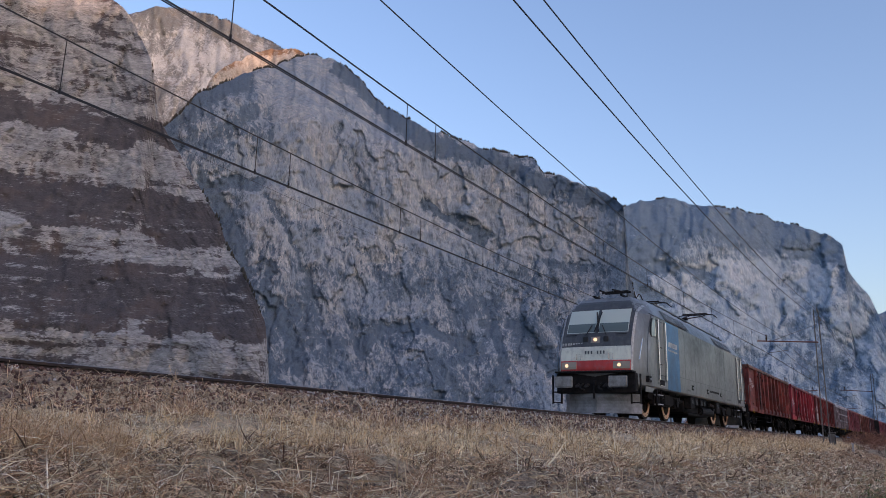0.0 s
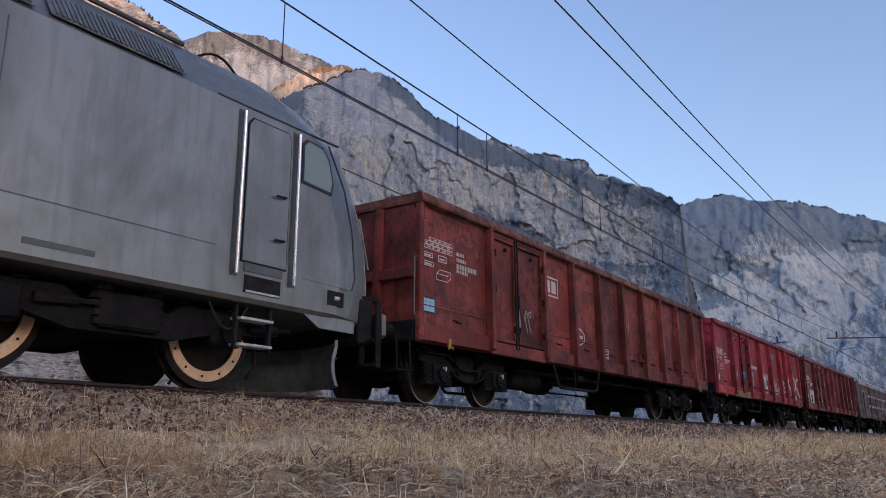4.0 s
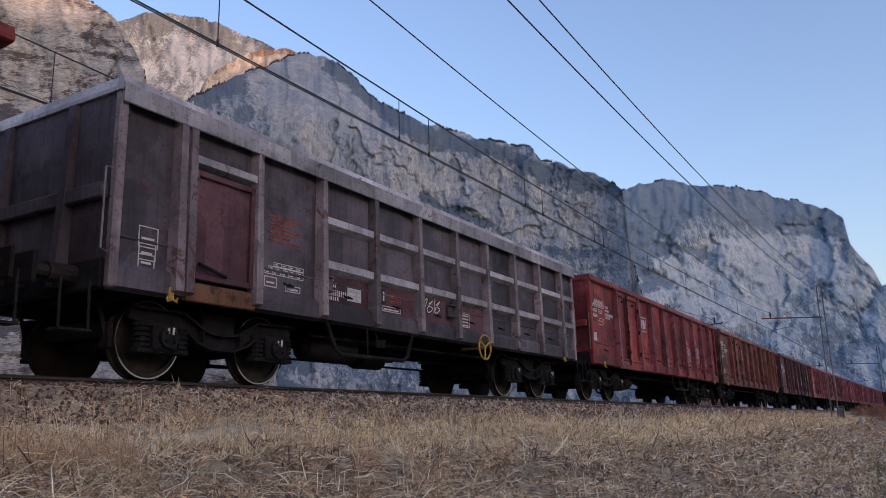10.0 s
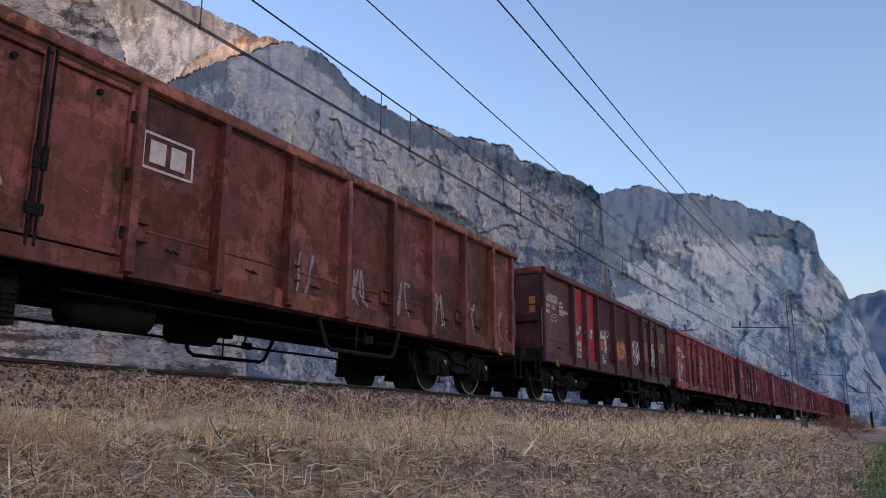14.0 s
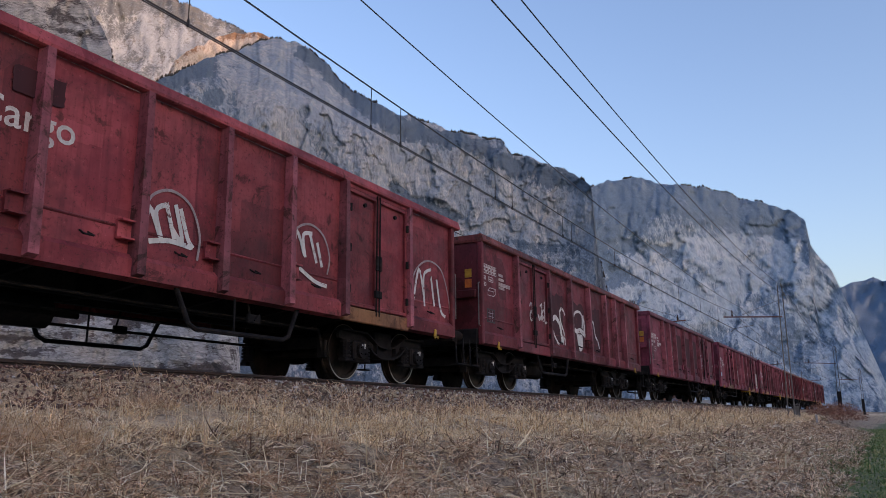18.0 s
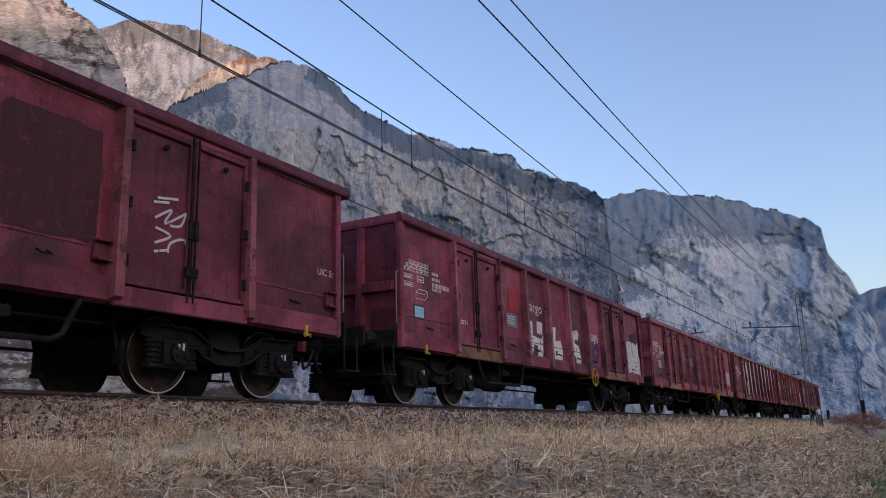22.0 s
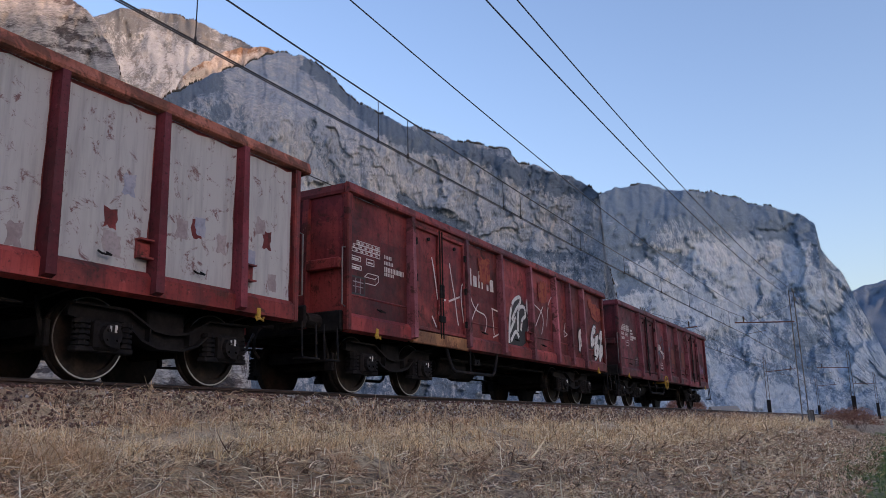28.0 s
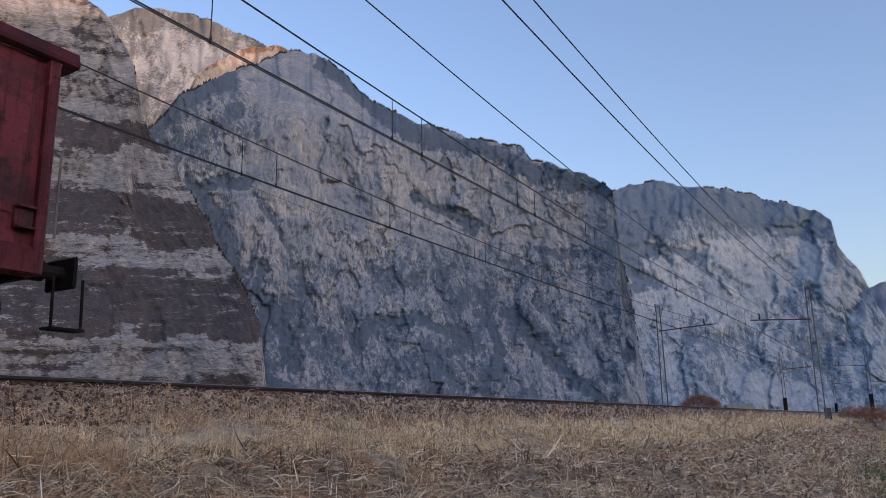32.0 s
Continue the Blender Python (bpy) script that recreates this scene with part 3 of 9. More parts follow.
left_bands = bands((6.4, 10.8, 13.0, 15.9, 18.9, 20.9), (0.25, 1.25, 0.35, 1.1, 0.30, 0.95, 0.30))
crest_left = mountain("mountain_left", LEFT, (520, 900), left_bands, M["rock_left"], 11,
                      "banded grey limestone massif with brown scrub on its ledges", step=0.13, rows=220,
                      scrub=lambda a, e, t, n1, n2: 0.04 + 1.10 * smooth(0.45, 0.75, left_bands(a, e + 2.2 * n1 + 1.4 * n2)) + 1.2 * n1 + 1.0 * n2 + 2.4 * (fbm(a * 0.16 + 0.25 * e, e * 2.6, 0 * a, 3, 91) - 0.5))
MID_GULLIES = ((((51.1, 20.7), (48.8, 22.6), (45.9, 24.5)), 1.5, 0.95, 0.004), (((49.9, 19.0), (47.1, 20.8), (45.3, 22.2)), 1.2, 0.8, 0.004),
               (((48.0, 17.1), (46.5, 15.3), (45.4, 12.7), (44.8, 10.7)), 1.3, 1.0, 0.004), (((47.8, 16.8), (45.9, 17.4), (43.9, 17.2)), 0.7, 1.0, 0.004),
               (((43.5, 16.4), (41.8, 13.8), (40.0, 10.5), (39.9, 7.5)), 0.6, 0.8, 0.004), (((43.0, 11.8), (42.8, 7.8), (42.6, 3.9)), 0.7, 1.0, 0.004),
               (((42.8, 9.1), (41.2, 6.5), (40.2, 4.2)), 0.9, 1.0, 0.004), (((42.8, 3.6), (40.5, 2.7)), 1.0, 1.0, 0.0),
               (((38.8, 21.9), (37.4, 19.3), (35.9, 17.0)), 0.7, 0.55, 0.004), (((44.0, 21.3), (42.0, 20.4), (40.5, 18.9)), 0.7, 0.5, 0.0),
               (((43.8, 14.7), (37.7, 14.2), (32.8, 11.9), (26.9, 11.8)), 0.6, 0.55, 0.0), (((36.2, 5.8), (34.2, 7.5), (31.5, 7.8), (28.4, 6.4)), 0.9, 1.0, 0.004),
               (((34.5, 4.1), (30.8, 4.1), (27.0, 3.6)), 1.6, 0.7, 0.0), (((38.5, 25.6), (34.9, 22.9), (30.6, 20.7), (26.6, 20.0)), 1.3, 1.0, 0.0),
               (((31.4, 16.3), (29.2, 15.4), (26.8, 14.2)), 0.8, 0.9, 0.004), (((26.5, 20.0), (22.9, 18.4), (19.9, 17.3), (17.0, 16.6)), 1.3, 0.95, 0.0),
               (((25.1, 8.1), (23.1, 5.7), (20.7, 3.3), (18.2, 1.3)), 0.9, 1.0, 0.004), (((26.6, 7.8), (25.8, 4.9), (26.5, 2.1)), 1.0, 0.95, 0.004),
               (((22.0, 12.4), (20.2, 12.0), (18.1, 11.9)), 0.8, 0.75, 0.0), (((33.0, 19.5), (30.0, 17.8), (27.5, 17.0)), 1.5, -0.9, 0.0),
               (((41.5, 24.5), (42.0, 18.5)), 2.0, -0.8, 0.0), (((37.0, 23.0), (34.0, 17.0)), 1.8, -0.8, 0.0), (((25.0, 14.5), (19.0, 13.8)), 1.6, -0.8, 0.0))
# scrub is thinned at low bearings, imitating the paler haze on that end
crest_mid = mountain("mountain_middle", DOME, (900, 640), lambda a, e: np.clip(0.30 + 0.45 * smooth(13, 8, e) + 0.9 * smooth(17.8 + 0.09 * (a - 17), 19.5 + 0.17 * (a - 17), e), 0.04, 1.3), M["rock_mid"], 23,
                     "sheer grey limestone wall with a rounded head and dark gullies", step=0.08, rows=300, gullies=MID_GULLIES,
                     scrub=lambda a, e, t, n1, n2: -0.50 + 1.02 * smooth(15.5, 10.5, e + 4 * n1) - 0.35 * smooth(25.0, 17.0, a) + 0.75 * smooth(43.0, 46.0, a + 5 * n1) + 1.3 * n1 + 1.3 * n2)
RIGHT_GULLIES = ((((16.7, 15.6), (16.4, 12.4), (15.2, 9.4)), 1.2, 0.95, 0.004), (((15.0, 11.7), (13.0, 11.7), (11.2, 10.8)), 0.9, 0.9, 0.004), (((15.5, 10.0), (13.8, 9.3)), 0.8, 0.9, 0.004),
                 (((16.5, 15.4), (13.6, 15.6), (11.4, 15.0)), 1.3, 0.95, 0.0), (((10.3, 15.0), (7.6, 14.1), (5.2, 12.8), (2.8, 12.1)), 1.4, 0.9, 0.0), (((2.8, 11.9), (2.1, 9.7)), 0.7, 0.8, 0.0),
                 (((11.1, 5.5), (9.0, 5.4), (7.6, 4.2)), 0.9, 0.7, 0.004), (((5.9, 10.4), (3.9, 8.0), (2.5, 5.8)), 0.6, 0.6, 0.004), (((9.9, 9.9), (8.6, 9.2)), 0.7, 0.6, 0.004),
                 (((9.0, 2.7), (7.3, 1.8), (5.5, 1.0)), 1.3, -1.0, 0.0), (((14.4, 1.8), (13.3, 1.2)), 0.7, -1.0, 0.0), (((12.0, 13.0), (7.0, 11.5)), 1.6, -0.8, 0.0))
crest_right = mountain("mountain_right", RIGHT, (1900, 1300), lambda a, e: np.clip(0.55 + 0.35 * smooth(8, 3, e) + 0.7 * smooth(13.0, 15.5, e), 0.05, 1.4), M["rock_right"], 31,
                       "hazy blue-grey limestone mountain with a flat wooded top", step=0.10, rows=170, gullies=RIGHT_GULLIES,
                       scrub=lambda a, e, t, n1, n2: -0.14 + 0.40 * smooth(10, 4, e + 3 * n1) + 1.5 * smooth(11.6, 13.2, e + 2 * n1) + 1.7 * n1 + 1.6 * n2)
crest_back = mountain("mountain_behind", BACK, (1500, 1500), lambda a, e: np.clip(0.75 + 0 * e, 0.05, 1.2), M["rock_back"], 43,
                      "high limestone peak with its top in low sunlight", step=0.12, rows=150,
                      scrub=lambda a, e, t, n1, n2: 0.30 + 0.5 * smooth(2.0, 0.8, t) + 1.8 * n1 + 1.6 * n2)
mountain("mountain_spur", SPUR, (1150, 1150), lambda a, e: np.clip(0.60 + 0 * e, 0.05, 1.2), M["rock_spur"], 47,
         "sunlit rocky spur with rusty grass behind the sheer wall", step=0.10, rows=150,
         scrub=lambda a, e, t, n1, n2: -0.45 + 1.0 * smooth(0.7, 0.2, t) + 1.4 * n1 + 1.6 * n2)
mountain("mountain_far", FAR, (3400, 3400), lambda a, e: 0.9 + 0 * a, M["rock_far"], 57, "distant wooded mountain, blue with haze", step=0.25, rows=40, scrub=lambda a, e, t, n1, n2: 0.9 + n1)
# the other side of the valley, behind the camera and towards the sun
# unseen ridge; its crest heights are set so sun reaches only the tops
mountain("mountain_sunward", ((125, 9), (145, 6), (165, 2.5), (195, 2.5), (215, 4.5), (235, 7.5), (247, 10.5), (252, 12.0), (255.5, 12.0), (257, 11.5), (259.6, 11.4), (261, 13.6), (262, 14.5), (263, 15.0), (265.3, 15.4), (267, 16.4), (269, 19.5), (270.5, 20.6), (272, 21.8), (273.5, 20.0), (275, 14.5), (282, 9), (295, 5.5), (320, 4), (340, 3), (347, 2)), (3600, 3600), lambda a, e: 0.9 + 0 * e, M["rock_back"], 61,
         "unseen steep mountainside closing the valley and blocking the low sun", step=0.5, rows=40, rough=0.3)

# ---- trees along the crests ----
def crest_trees(name, crest, count, size, seed):
    rng = np.random.default_rng(seed)
    V, F = [], []
    for _ in range(count):
        k = rng.uniform(0, len(crest) - 1.01)
        if float(fbm(np.array([k * 0.05]), np.array([0.0]), np.array([seed * 1.0]), 3, seed)[0]) < 0.5:
            continue
        i = int(k)
        p = crest[i] + (crest[i + 1] - crest[i]) * (k - i)
        h = size * rng.uniform(0.35, 1.15)
        r = h * rng.uniform(0.22, 0.4)
        b = len(V)
        n = 6
        jit = rng.uniform(0.75, 1.25, (3, n))
        for lvl, (zz, rr) in enumerate(((-0.2, 0.7), (0.25, 1.0), (0.62, 0.55))):
            for j in range(n):
                V.append((p[0] + r * rr * jit[lvl, j] * math.cos(j * 1.047), p[1] + r * rr * jit[lvl, j] * math.sin(j * 1.047), p[2] + h * zz))
        V.append((p[0], p[1], p[2] + h))
        for lvl in (0, 1):
            for j in range(n):
                q = (j + 1) % n
                F.append((b + lvl * n + j, b + lvl * n + q, b + lvl * n + n + q, b + lvl * n + n + j))
        for j in range(n):
            F.append((b + 2 * n + j, b + 2 * n + (j + 1) % n, b + 3 * n))
    tagged(data_ob(name, raw_mesh(name, V, F), M["forest"]), "dark conifers and scrub along the mountain crest", "trees", kind="stuff")


crest_trees("crest_trees", crest_mid, 900, 4.0, 5)
crest_trees("crest_trees", crest_right[len(crest_right) // 12:], 600, 5.5, 6)
crest_trees("crest_trees", crest_left[:330], 300, 4.0, 7)
crest_trees("crest_trees", crest_back, 400, 6.0, 8)

# ---- the railway line ----
def rail_line(name, off, label):
    """One rail as a swept head, web and foot; off: distance from the first track's middle."""
    prof = ((-0.075, -0.172), (0.075, -0.172), (0.075, -0.160), (0.012, -0.145), (0.010, -0.045), (0.036, -0.035), (0.036, -0.008), (0.024, 0.0), (-0.024, 0.0), (-0.036, -0.008), (-0.036, -0.035), (-0.010, -0.045), (-0.012, -0.145), (-0.075, -0.160))
    st = list(np.arange(-60, 200, 4.0)) + [260, 400]
    n = len(prof)
    V = [(x, TRACK_Y + off - float(bend(x)) + p[0], RAIL_Z + p[1]) for x in st for p in prof]
    F = [(k * n + i, k * n + (i + 1) % n, (k + 1) * n + (i + 1) % n, (k + 1) * n + i) for k in range(len(st) - 1) for i in range(n)]
    me = raw_mesh(name, V, F)
    me.materials.append(M["rail_side"])
    me.materials.append(M["rail_top"])
    for p in me.polygons:
        if p.index % n in (6, 7, 8):
            p.material_index = 1
    return me, label


def railway(name, off, label):
    top = new(name)
    tagged(top, label, "railway track", group="tracks", kind="structure")
    for s in (-1, 1):
        me, lab = rail_line("rail", off + s * 0.7535, "")
        data_ob("rail", me, None, top)
    bm = bmesh.new()
    extrude(bm, ((-1.2, -0.30), (1.2, -0.30), (1.2, -0.19), (0.95, -0.165), (0.45, -0.19), (-0.45, -0.19), (-0.95, -0.165), (-1.2, -0.19)), "x", -0.13, 0.13)
    me = bpy.data.meshes.new("sleeper")
    bm.to_mesh(me)
    bm.free()
    for k in range(95):
        x = -4 + 0.6 * k
        o = data_ob("sleeper", me, M["concrete"], top)
        o.matrix_world = pose(x, TRACK_Y + off - float(bend(x)), RAIL_Z, 0, 0, -math.degrees(2 * max(x, 0) / CURVE))


railway("railway_track", 0.0, "near railway track with rusty rails on concrete sleepers")
railway("railway_track", TRACK2_Y - TRACK_Y, "empty far railway track on ballast")

# ballast: loose stones on both shoulders
def stones(name, count, x0, x1, lo, hi, size, seed, label, material, lift=0.0):
    rng = np.random.default_rng(seed)
    base = [(1, 0, 0), (-1, 0, 0), (0, 1, 0), (0, -1, 0), (0, 0, 1), (0, 0, -1)]
    tri = [(0, 2, 4), (2, 1, 4), (1, 3, 4), (3, 0, 4), (2, 0, 5), (1, 2, 5), (3, 1, 5), (0, 3, 5)]
    V, F = [], []
    for _ in range(count):
        x = x0 + (x1 - x0) * rng.uniform() ** 1.5
        o = rng.uniform(lo, hi)
        y = TRACK_Y + o - float(bend(x))
        z = float(section_z(o))
        s = size * rng.uniform(0.5, 1.3, 3) * (1, 1, 0.75)
        q = Euler(rng.uniform(0, 6.3, 3)).to_matrix()
        b = len(V)
        for c in base:
            w = q @ Vector([c[i] * s[i] * rng.uniform(0.75, 1.2) for i in range(3)])
            V.append((x + w.x, y + w.y, z + lift + size * 0.35 + w.z))
        F += [(b + a, b + c, b + d) for a, c, d in tri]
    tagged(data_ob(name, raw_mesh(name, V, F), material), label, "ballast", kind="stuff")


m = mat("stone_mix", (0.2, 0.17, 0.15), 0.9)
n = Net(m)
g = n.node("ShaderNodeNewGeometry")
c = n.ramp(g.outputs["Random Per Island"], [(0.0, (0.055, 0.032, 0.027)), (0.45, (0.150, 0.070, 0.056)), (0.80, (0.24, 0.135, 0.11)), (0.93, (0.27, 0.215, 0.20)), (0.985, (0.55, 0.52, 0.50))])
n.color(n.mix(n.ramp(n.noise(n.coords(), 14, 5, 0.6), [(0.4, 0.0), (0.7, 0.6)]), c, (0.06, 0.045, 0.04)))
M["stones"] = m
stones("ballast_stones", 15000, -3, 75, -2.35, -1.0, 0.026, 4, "rust-stained railway ballast with a few pale stones", M["stones"])
stones("ballast_stones", 5000, -3, 75, -0.65, 3.4, 0.03, 14, "rust-stained railway ballast between the rails", M["stones"])
M["pale_stone"] = grainy("pale_limestone", (0.62, 0.60, 0.57), (0.45, 0.42, 0.40), 9.0, 0.9)
stones("pale_stones", 700, 8, 75, -2.15, -1.45, 0.027, 24, "scattered white limestone pieces on the ballast shoulder", M["pale_stone"])

# ---- catenary ----
SUPPORTS = (-57.0, 1.0, 59.0, 118.0, 178.0)


def side_y(x, off):
    return TRACK_Y + off - float(bend(x))


def mast(x, off, arm, height):
    """A lattice catenary mast of two steel channels, with a boom over the track. arm: +1 when the boom reaches towards +y."""
    top = new("catenary_mast")
    y = side_y(x, off)
    zb = float(section_z(off)) - 0.05
    top.location = (x, y, zb)
    tagged(top, "slender steel lattice catenary mast with a rusty boom", "catenary mast", group="catenary masts")
    h = RAIL_Z + height - zb
    for s in (-1, 1):
        bm = bmesh.new()
        w0, w1 = 0.21, 0.14
        pts = [(-0.05, s * w0 - 0.035, 0), (0.05, s * w0 - 0.035, 0), (0.05, s * w0 + 0.035, 0), (-0.05, s * w0 + 0.035, 0)]
        lo = [bm.verts.new(p) for p in pts]
        hi = [bm.verts.new((p[0], p[1] - s * (w0 - w1), h)) for p in pts]
        for i in range(4):
            bm.faces.new((lo[i], lo[(i + 1) % 4], hi[(i + 1) % 4], hi[i]))
        bm.faces.new(hi)
        part("mast_leg", bm, M["mast"], top)
    k = int(h / 0.55)
    for i in range(k):
        z0, z1 = h * i / k, h * (i + 1) / k
        w = lambda z: 0.21 + (0.14 - 0.21) * z / h
        s = 1 if i % 2 else -1
        part("lattice_bar", bar(bmesh.new(), (0, -s * w(z0), z0), (0, s * w(z1), z1), 0.014, 4), M["mast"], top)
    zb2 = RAIL_Z + 6.05 - zb
    part("boom", bar(bmesh.new(), (0, 0, zb2 + 0.02), (0, arm * 3.9, zb2 + 0.25), 0.045, 6), M["boom"], top, "rusty brown steel boom")
    part("stay", bar(bmesh.new(), (0, 0, zb2 + 1.25), (0, arm * 2.9, zb2 + 0.22), 0.014, 5), M["mast"], top)
    bm = bmesh.new()
    for i in range(4):
        bar(bm, (0, arm * 3.3, zb2 + 0.30 + 0.09 * i), (0, arm * 3.3, zb2 + 0.34 + 0.09 * i), 0.075, 8)
        bar(bm, (0, arm * 3.3, zb2 + 0.2 + 0.09 * i), (0, arm * 3.3, zb2 + 0.42 + 0.09 * i), 0.03, 6)
    part("insulator", bm, M["insulator"], top)
    part("registration_arm", pipe(bmesh.new(), ((0, arm * 1.9, zb2 - 0.45), (0, arm * 3.2, zb2 - 0.62), (0, arm * 3.5, zb2 - 0.86)), 0.02, 5), M["mast"], top)
    for dz, oo in ((-0.12, 0.10), (-0.75, 0.22)):
        bm = bmesh.new()
        bar(bm, (-0.35, -arm * oo, h + dz), (0.35, -arm * oo, h + dz), 0.025, 5)
        for s in (-0.32, 0.32):
            bar(bm, (s, -arm * oo, h + dz), (s, -arm * oo, h + dz + 0.2), 0.05, 6)
        part("crossarm", bm, M["mast"], top)
    if x > 100:
        part("base_sleeve", box(bmesh.new(), -0.10, -0.26, 0, 0.10, 0.26, 3.2, 0.02), M["black"], top, "tarred black lower part of the mast")
    part("footing", box(bmesh.new(), -0.42, -0.35, -0.4, 0.42, 0.35, 0.12, 0.03), M["concrete"], top)
    return top


for x in SUPPORTS:
    mast(x, -3.3, 1, 8.3)
    mast(x + 0.5, TRACK2_Y - TRACK_Y + 3.1, -1, 8.0)


def wire(name, off, z_sup, sag, r, label, phase=0.0, drift=0.0):
    """A wire hung from support to support; z_sup above the rails."""
    pts = []
    for a, b in zip(SUPPORTS, SUPPORTS[1:]):
        for i in range(24):
            t = i / 24
            x = a + (b - a) * t
            k = SUPPORTS.index(a)
            za, zb = (z_sup[k], z_sup[k + 1]) if isinstance(z_sup, tuple) else (z_sup, z_sup)
            pts.append((x, side_y(x, off + drift * x), RAIL_Z + za + (zb - za) * t - 4 * sag * t * (1 - t)))
    bm = bmesh.new()
    ring = []
    for p in pts:
        ring.append([bm.verts.new((p[0], p[1] + r * math.cos(k * 2.0944), p[2] + r * math.sin(k * 2.0944))) for k in range(3)])
    for a, b in zip(ring, ring[1:]):
        for k in range(3):
            bm.faces.new((a[k], a[(k + 1) % 3], b[(k + 1) % 3], b[k]))
    return tagged(mesh_ob(name, bm, M["steel_wire"]), label, "overhead wire", group="overhead wires")


CONTACT, MESSENGER = (5.2, 5.12, 5.44, 5.3, 5.3), (6.5, 6.36, 6.64, 6.6, 6.6)


def catenary(off):
    wire("contact_wire", off, CONTACT, 0.07, 0.018, "dark copper contact wire over the track")
    wire("contact_wire", off + 0.045, CONTACT, 0.075, 0.013, "twin dark contact wire over the track")
    wire("messenger_wire", off, MESSENGER, 0.64, 0.019, "dark messenger wire of the catenary")
    for k, (a, b) in enumerate(zip(SUPPORTS, SUPPORTS[1:])):
        for t in (0.03, 0.115, 0.20, 0.22, 0.305, 0.325, 0.397, 0.412, 0.5, 0.6, 0.7, 0.8, 0.9):
            x = a + (b - a) * t
            g = 4 * t * (1 - t)
            z0 = RAIL_Z + CONTACT[k] + (CONTACT[k + 1] - CONTACT[k]) * t - 0.07 * g
            z1 = RAIL_Z + MESSENGER[k] + (MESSENGER[k + 1] - MESSENGER[k]) * t - 0.64 * g
            ob = mesh_ob("dropper", bar(bar(bmesh.new(), (0, 0, z0), (0, 0, z1), 0.009, 4), (0, 0, z0 - 0.04), (0, 0, z0 + 0.07), 0.024, 5), M["steel_wire"])
            ob.location = (x, side_y(x, off), 0)
            tagged(ob, "thin dropper rod between the catenary wires", "dropper", group="droppers")


catenary(0.0)
catenary(TRACK2_Y - TRACK_Y)
wire("feeder_wire", -0.50, (7.85, 7.85, 6.89, 6.9, 6.9), 0.73, 0.016, "single black feeder wire over the track", drift=-0.002)
wire("feeder_wire", -3.75, (6.02, 6.02, 7.45, 7.42, 7.42), 0.79, 0.015, "black feeder wire on the mast tops")
wire("feeder_wire", -3.55, (7.0, 7.0, 8.13, 8.15, 8.15), 0.73, 0.015, "black feeder wire on the mast tops")
wire("feeder_wire", TRACK2_Y - TRACK_Y + 3.3, 7.3, 1.2, 0.006, "thin grey line wire beyond the tracks")

# ---- the train ----
SPEED = 8.33                          # metres a second, towards -x
movers = []                           # (thing, place of its middle at the start)
wheels = []                           # (wheelset, its place on its bogie, radius)
CACHE = {}


def piece(key, name, build, parent, material, at=None, label="", smooth_=False, flip=False):
    """A part whose mesh is built once per key and shared; the paint is set on the object."""
    if key not in CACHE:
        bm = bmesh.new()
        build(bm)
        me = bpy.data.meshes.new(name)
        bm.to_mesh(me)
        bm.free()
        me.materials.append(None)
        if smooth_:
            me.shade_smooth()
        CACHE[key] = me
    ob = new(name, CACHE[key])
    ob.parent = parent
    ob.material_slots[0].link = "OBJECT"
    ob.material_slots[0].material = material
    if at is not None:
        ob.matrix_local = at
    elif flip:
        ob.rotation_euler = (0, 0, math.pi)
    if label:
        ob["label"] = label
    return ob


def coil(bm, x, y, z0, z1, r):
    for k in range(5):
        a = z0 + (z1 - z0) * (k + 0.1) / 5
        bar(bm, (x, y, a), (x, y, a + (z1 - z0) * 0.13), r, 10)
        bar(bm, (x, y, a + (z1 - z0) * 0.1), (x, y, a + (z1 - z0) * 0.2), r * 0.72, 8)


def wheelset(bm, r, gauge=0.7175):
    bar(bm, (0, -1.06, 0), (0, 1.06, 0), 0.075, 10)
    for s in (-1, 1):
        y0, y1 = s * (gauge - 0.03), s * (gauge + 0.10)
        disc(bm, (0, 0), r, min(y0, y1), max(y0, y1), 36, hole=r - 0.075)
        disc(bm, (0, 0), r + 0.028, min(s * (gauge - 0.035), s * gauge), max(s * (gauge - 0.035), s * gauge), 36)
        disc(bm, (0, 0), r - 0.07, s * gauge + min(0, s * 0.05) + 0.0, s * gauge + max(0, s * 0.05), 30)
        disc(bm, (0, 0), 0.15, min(s * gauge, s * (gauge + 0.13)), max(s * gauge, s * (gauge + 0.13)), 16)


def y25_frame(bm, s):
    """The cast side frame of a freight bogie, with its fish-belly middle."""
    web = [(-1.32, 0.66), (-1.30, 0.80), (-0.62, 0.79), (-0.45, 0.70), (-0.25, 0.60), (0, 0.57), (0.25, 0.60), (0.45, 0.70), (0.62, 0.79), (1.30, 0.80), (1.32, 0.66), (1.12, 0.62), (0.62, 0.62), (0.42, 0.47), (0.20, 0.40), (-0.20, 0.40), (-0.42, 0.47), (-0.62, 0.62), (-1.12, 0.62)]
    extrude(bm, web, "y", min(s * 0.95, s * 1.00), max(s * 0.95, s * 1.00))
    for rim in (web[1:10], web[11:]):
        low = [(x, z - 0.028) for x, z in rim]
        extrude(bm, list(rim) + low[::-1], "y", min(s * 0.90, s * 1.09), max(s * 0.90, s * 1.09))
    for x in (-0.30, 0.30):
        extrude(bm, [(x - 0.012, 0.45), (x + 0.012, 0.45), (x + 0.012, 0.62), (x - 0.012, 0.62)], "y", min(s * 0.99, s * 1.08), max(s * 0.99, s * 1.08))


